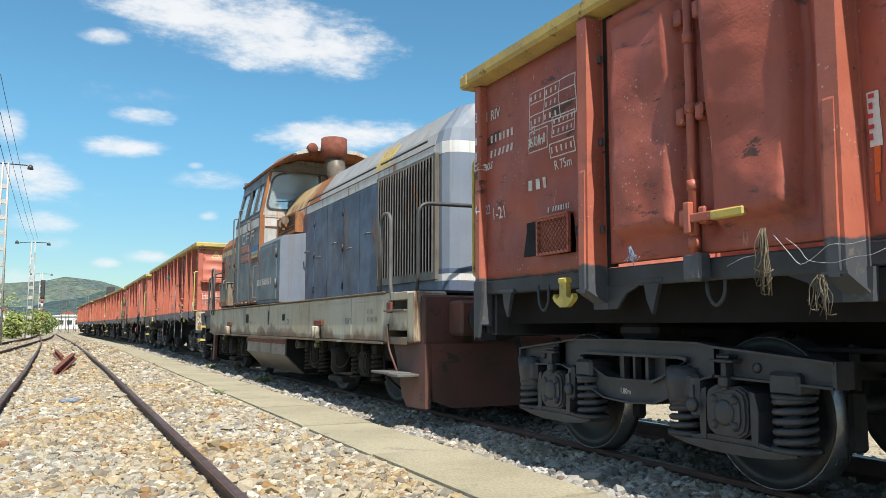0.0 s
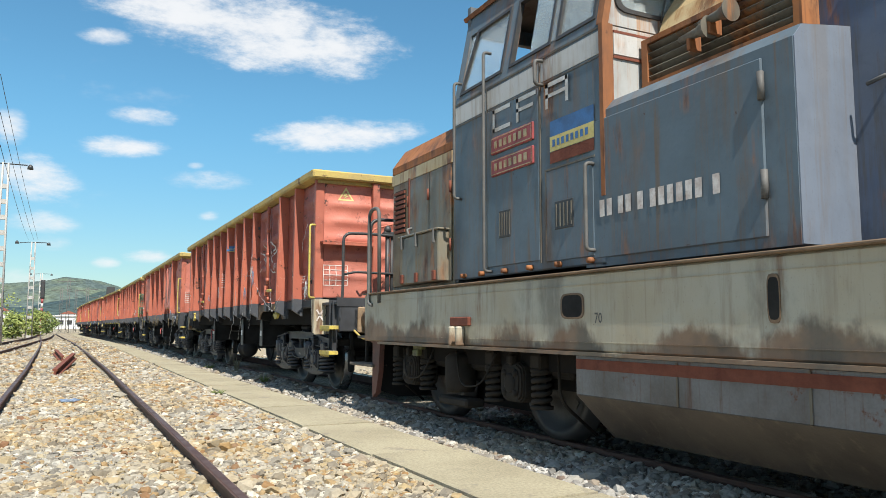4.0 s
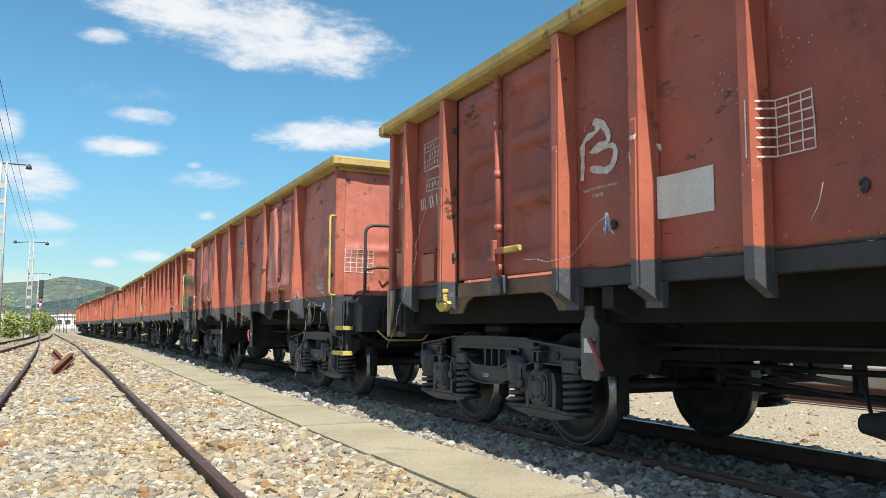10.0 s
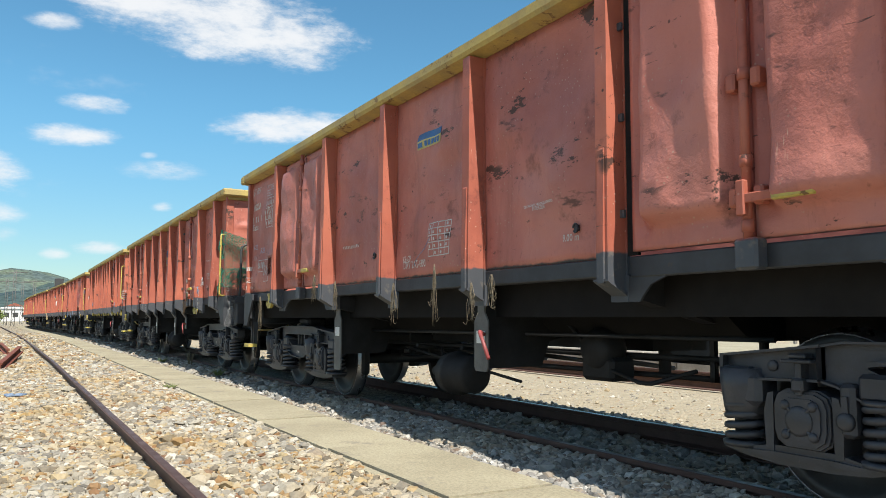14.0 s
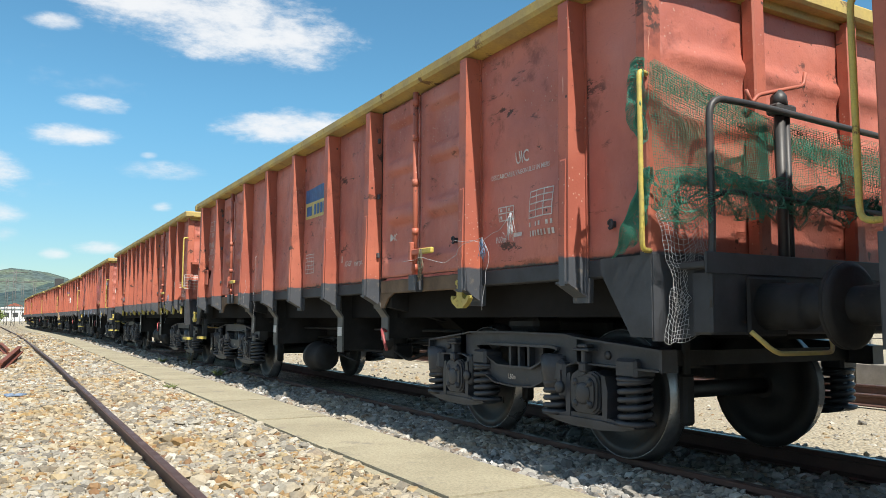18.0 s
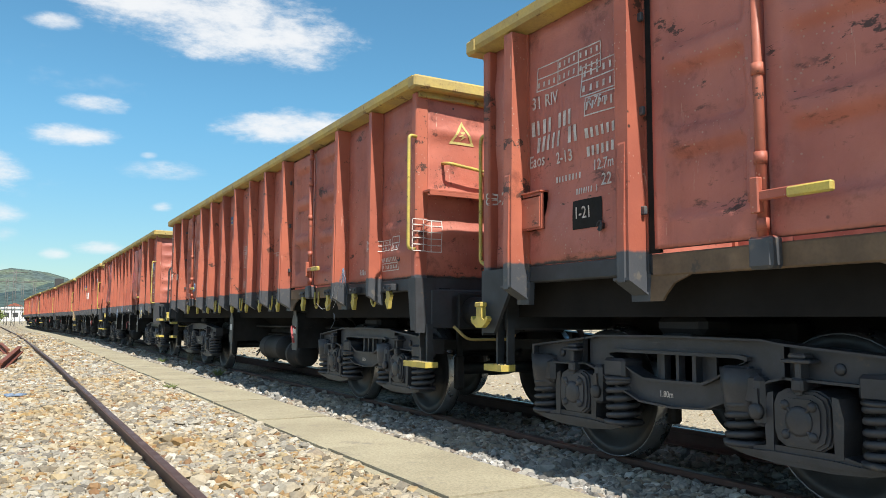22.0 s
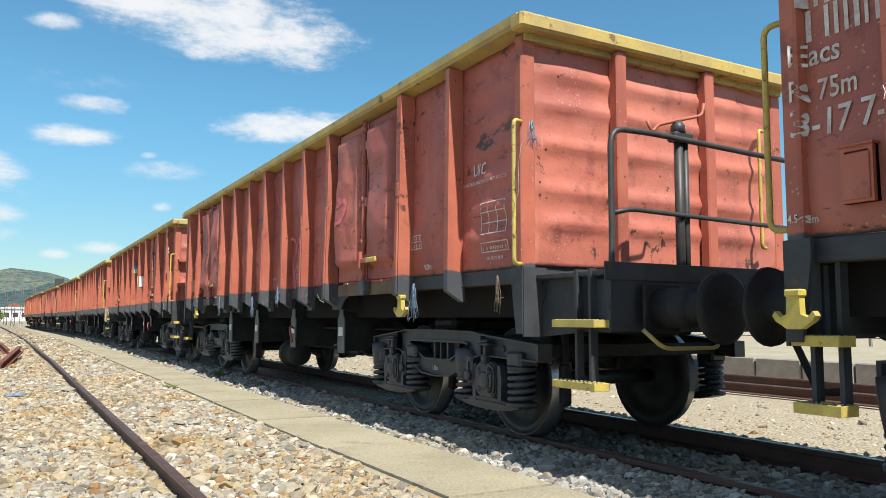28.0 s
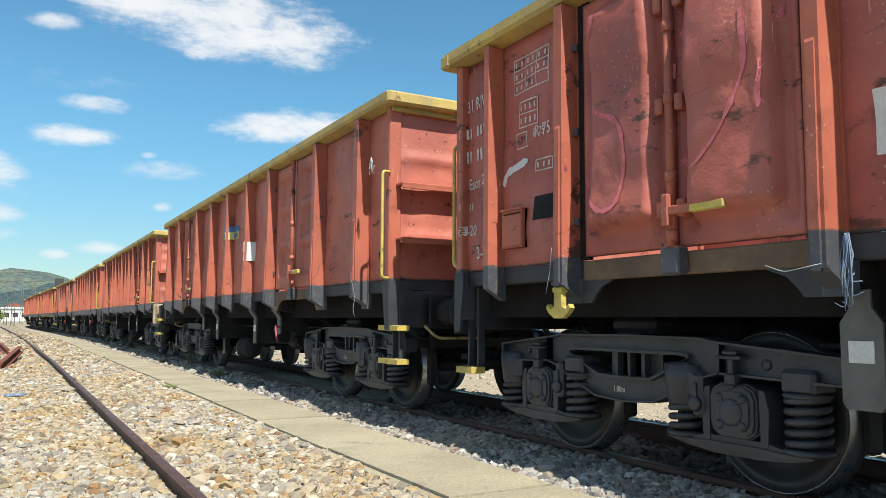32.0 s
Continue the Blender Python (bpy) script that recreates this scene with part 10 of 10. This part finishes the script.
    for k, (d, f) in enumerate(((0.02, 0.10), (0.035, 0.20), (0.05, 0.14))):
        net_sheet(((-1.52, y - d, 2.475), (-0.85, y - 0.08 - d, 2.275), (-0.3, y - 0.14 - d, 2.20 - 0.06 * k), (0.6, y - 0.16 - d, 2.12 - 0.06 * k), (1.3, y - 0.1 - d, 2.10 - 0.05 * k)), ((-1.52, y - d, 2.44 - f), (-0.85, y - 0.08 - d, 2.25 - f), (-0.3, y - 0.15 - d, 2.06 - f * 0.6), (0.6, y - 0.16 - d, 1.98 - f), (1.3, y - 0.1 - d, 1.98 - f)), 120, 12, 0.0015, 0.025, 12 + k, band)
    part("net_band", band, NETM, wd, "gathered green net edge")
    roll = Shape()
    for k in range(3):
        d = 0.03 + 0.05 * k
        net_sheet(((-1.54, y - d, 1.84), (-1.2, y - 0.10 - d, 1.85), (-0.7, y - 0.13 - d, 1.80), (-0.1, y - 0.14 - d, 1.74), (0.7, y - 0.1 - d, 1.76)), ((-1.50, y - d, 1.56), (-1.2, y - 0.14 - d, 1.60), (-0.7, y - 0.15 - d, 1.62), (-0.1, y - 0.15 - d, 1.66), (0.7, y - 0.1 - d, 1.70)), 110, 16, 0.0017, 0.14, 31 + k, roll)
    part("net_roll", roll, NETM, wd, "crumpled green net bundled along the platform")
    flap = Shape()
    for k in range(2):
        x = -HW - 0.13 - 0.02 * k
        net_sheet(((x, y + 0.01, 2.50), (x, y + 0.07, 2.52), (x, y + 0.12, 2.50)), ((x, y + 0.02, 2.02), (x, y + 0.06, 2.0), (x, y + 0.11, 2.12)), 12, 34, 0.0019, 0.05, 41 + k, flap)
        net_sheet(((x, y - 0.03, 1.85), (x, y + 0.03, 1.84), (x, y + 0.07, 1.78)), ((x, y + 0.02, 1.52), (x, y + 0.16, 1.40), (x, y + 0.28, 1.36)), 22, 30, 0.0019, 0.04, 45 + k, flap)
    part("net_flap", flap, NETM, wd, "torn flap of green net")
    pale = net_sheet(((-1.52, y - 0.04, 1.58), (-1.36, y - 0.06, 1.60), (-1.18, y - 0.08, 1.62)), ((-1.36, y - 0.06, 1.02), (-1.22, y - 0.07, 1.12), (-0.98, y - 0.09, 1.22)), 13, 22, 0.0015, 0.035, 6, None, 0.6)
    net_sheet(((-1.42, y - 0.05, 1.16), (-1.3, y - 0.06, 1.13), (-1.2, y - 0.07, 1.12)), ((-1.48, y - 0.05, 0.88), (-1.38, y - 0.06, 0.84), (-1.24, y - 0.07, 0.90)), 10, 11, 0.0015, 0.02, 7, pale, 0.3)
    part("net", pale, STRING, wd, "pale wide-meshed net corner")
    part("net", net(we, 0.5, 1.45, HL + 0.12, 2.0, 3.05, 26, 26, 0.05, 9, 0.1), PIPE, we, "dark torn netting on the end")

# ---- the train ----
TRAVEL = ((0, 0.61), (0.5, 1.98), (1, 3.35), (1.5, 4.73), (2, 6.09), (2.5, 7.44), (3, 8.77), (3.5, 10.07), (5.5, 15.1), (6, 16.35), (6.5, 17.64), (7, 18.92), (7.5, 20.19), (8, 21.45), (8.5, 22.69), (9, 23.9), (9.5, 25.09), (10, 26.29), (10.5, 27.49), (11, 28.71), (11.5, 29.94), (12, 31.16), (12.5, 32.4), (13, 33.64), (13.5, 34.9), (14, 36.14), (14.5, 37.35), (16.5, 42.37), (17, 43.63), (17.5, 44.9), (18, 46.18), (18.5, 47.49), (19, 48.8), (19.5, 50.1), (20, 51.4), (20.5, 52.69), (21, 53.97), (21.5, 55.25), (22, 56.53), (22.5, 57.83), (23, 59.11), (23.5, 60.41), (24, 61.75), (24.5, 63.1), (25, 64.47), (25.5, 65.81), (27.5, 71.16), (28, 72.5), (28.5, 73.86), (29, 75.24), (29.5, 76.63), (30, 78.03), (30.5, 79.46), (31, 80.88), (31.5, 82.29), (32, 83.7))


def travel(t):
    """How far the train has rolled, in metres."""
    for (a, s), (b, e) in zip(TRAVEL, TRAVEL[1:]):
        if t <= b:
            return s + (e - s) * (t - a) / (b - a)
    return TRAVEL[-1][1]


def on_track(y):
    d = (bend(y + 4.1) - bend(y - 4.1)) / 8.2
    return Matrix.Translation((TRACK + (bend(y + 4.1) + bend(y - 4.1)) / 2, y, 0)) @ Matrix.Rotation(-math.atan(d), 4, "Z")


RINGS = (1.70, 1.95, 2.3, 2.6, 2.85)
wa = make_wagon("red-brown open goods wagon with tall bulged doors and yellow rim", "three", "tall", (1.75, 2.15, 2.55), (), None, "large", 3, ((2.05, 0.38), (-0.6, 0.6)), 0.4, None, steps=((), ()))
wb = make_wagon("red-brown open goods wagon with white graffiti on its door", "many", "pressed", (1.7, 2.0, 2.25, 2.5, 2.75), (2.20,), 0.68, "large", 11, ((2.66, 0.6), (-0.6, 0.59), (-2.3, 0.6)), 0.36, None, steps=((0.96, 0.62), ()), rear_rail=False)
wc = make_wagon("dented red-brown open goods wagon with bulged doors and trailing twine", "three", "tall", (2.0,), (), 0.6, "large", 25, ((-0.60, 0.565), (2.50, 0.40)), 0.25, None, steps=((0.95, 0.63), (0.58,)))
wd = make_wagon("red-brown open goods wagon with blue-yellow panel and green net", "four", "pressed", (1.7, 2.2, 2.6), (), 0.3, "large", 37, ((-2.22, 0.77), (-1.02, 0.605), (1.44, 0.61), (2.60, 0.765)), 0.48, None, steps=((), (0.62,)))
we = make_wagon("red-brown open goods wagon with pressed doors and many yellow hooks", "many", "pressed", (1.8, 2.1, 2.75), (2.17,), None, "small", 52, ((-2.35, 0.57), (0.99, 0.585)), -1.70, -0.62, steps=((0.58,), (0.89, 0.58)), tall_rail=True)
wf = make_wagon("red-brown open goods wagon sprayed with pink lines", "many_wide", "tall", RINGS, (), 0.75, "large", 64, ((-0.62, 0.605), (1.12, 0.61), (-2.32, 0.595), (2.70, 0.58)), 0.28, None, steps=((0.96, 0.56), (0.58,)))
wg = make_wagon("red-brown open goods wagon with step ledges on its end", "four", "pressed", (1.8, 2.6), (1.78, 2.32), None, "large", 71, ((-2.22, 0.77), (-1.02, 0.605), (1.44, 0.61), (2.60, 0.765)), 0.5, None, steps=((0.9, 0.58), ()))
for wagon, paint in ((wa, REDA), (wb, REDB), (wc, REDC), (wd, REDC), (wf, REDF)):     # coats of paint of other ages
    for ob in wagon.children_recursive:
        if ob.name.startswith(("side_panel", "door")) and ob.data.materials and ob.data.materials[0] == RED:
            ob.data.materials[0] = paint
lc = make_loco()
PLACES = [(wa, 0.38), (lc, 13.8), (wb, 28.01), (wc, 41.99), (wd, 55.48), (we, 68.77), (wf, 83.07), (wg, 96.5)]
yy = 96.5
for k, src in enumerate((wb, wd, wc, we, wg, wb, wf, wd, wc)):
    yy += 13.8
    i = [o for o, _ in WAGONS].index(src)
    c = copy_thing(src, Matrix.Identity(4))
    ws = sorted([o for o in c.children if o.name.startswith("wheelset")], key=lambda o: o.matrix_basis.translation.y)
    WAGONS.append((c, [(o, tuple(o.matrix_basis.translation)) for o in ws]))
    PLACES.append((c, yy))

make_markings()
make_twine()


def motions():
    times = [i * 0.5 for i in range(65)]
    turns = [i * 0.2 for i in range(161)]
    wheels = {o: ws for o, ws in WAGONS}
    for ob, y0 in PLACES:
        walk(ob, [(t, on_track(y0 - travel(t))) for t in times])
        for wheel, (x, y, z) in wheels.get(ob, ()):
            walk(wheel, [(t, pose(x, y, z, math.degrees(travel(t) / z))) for t in turns])


motions()
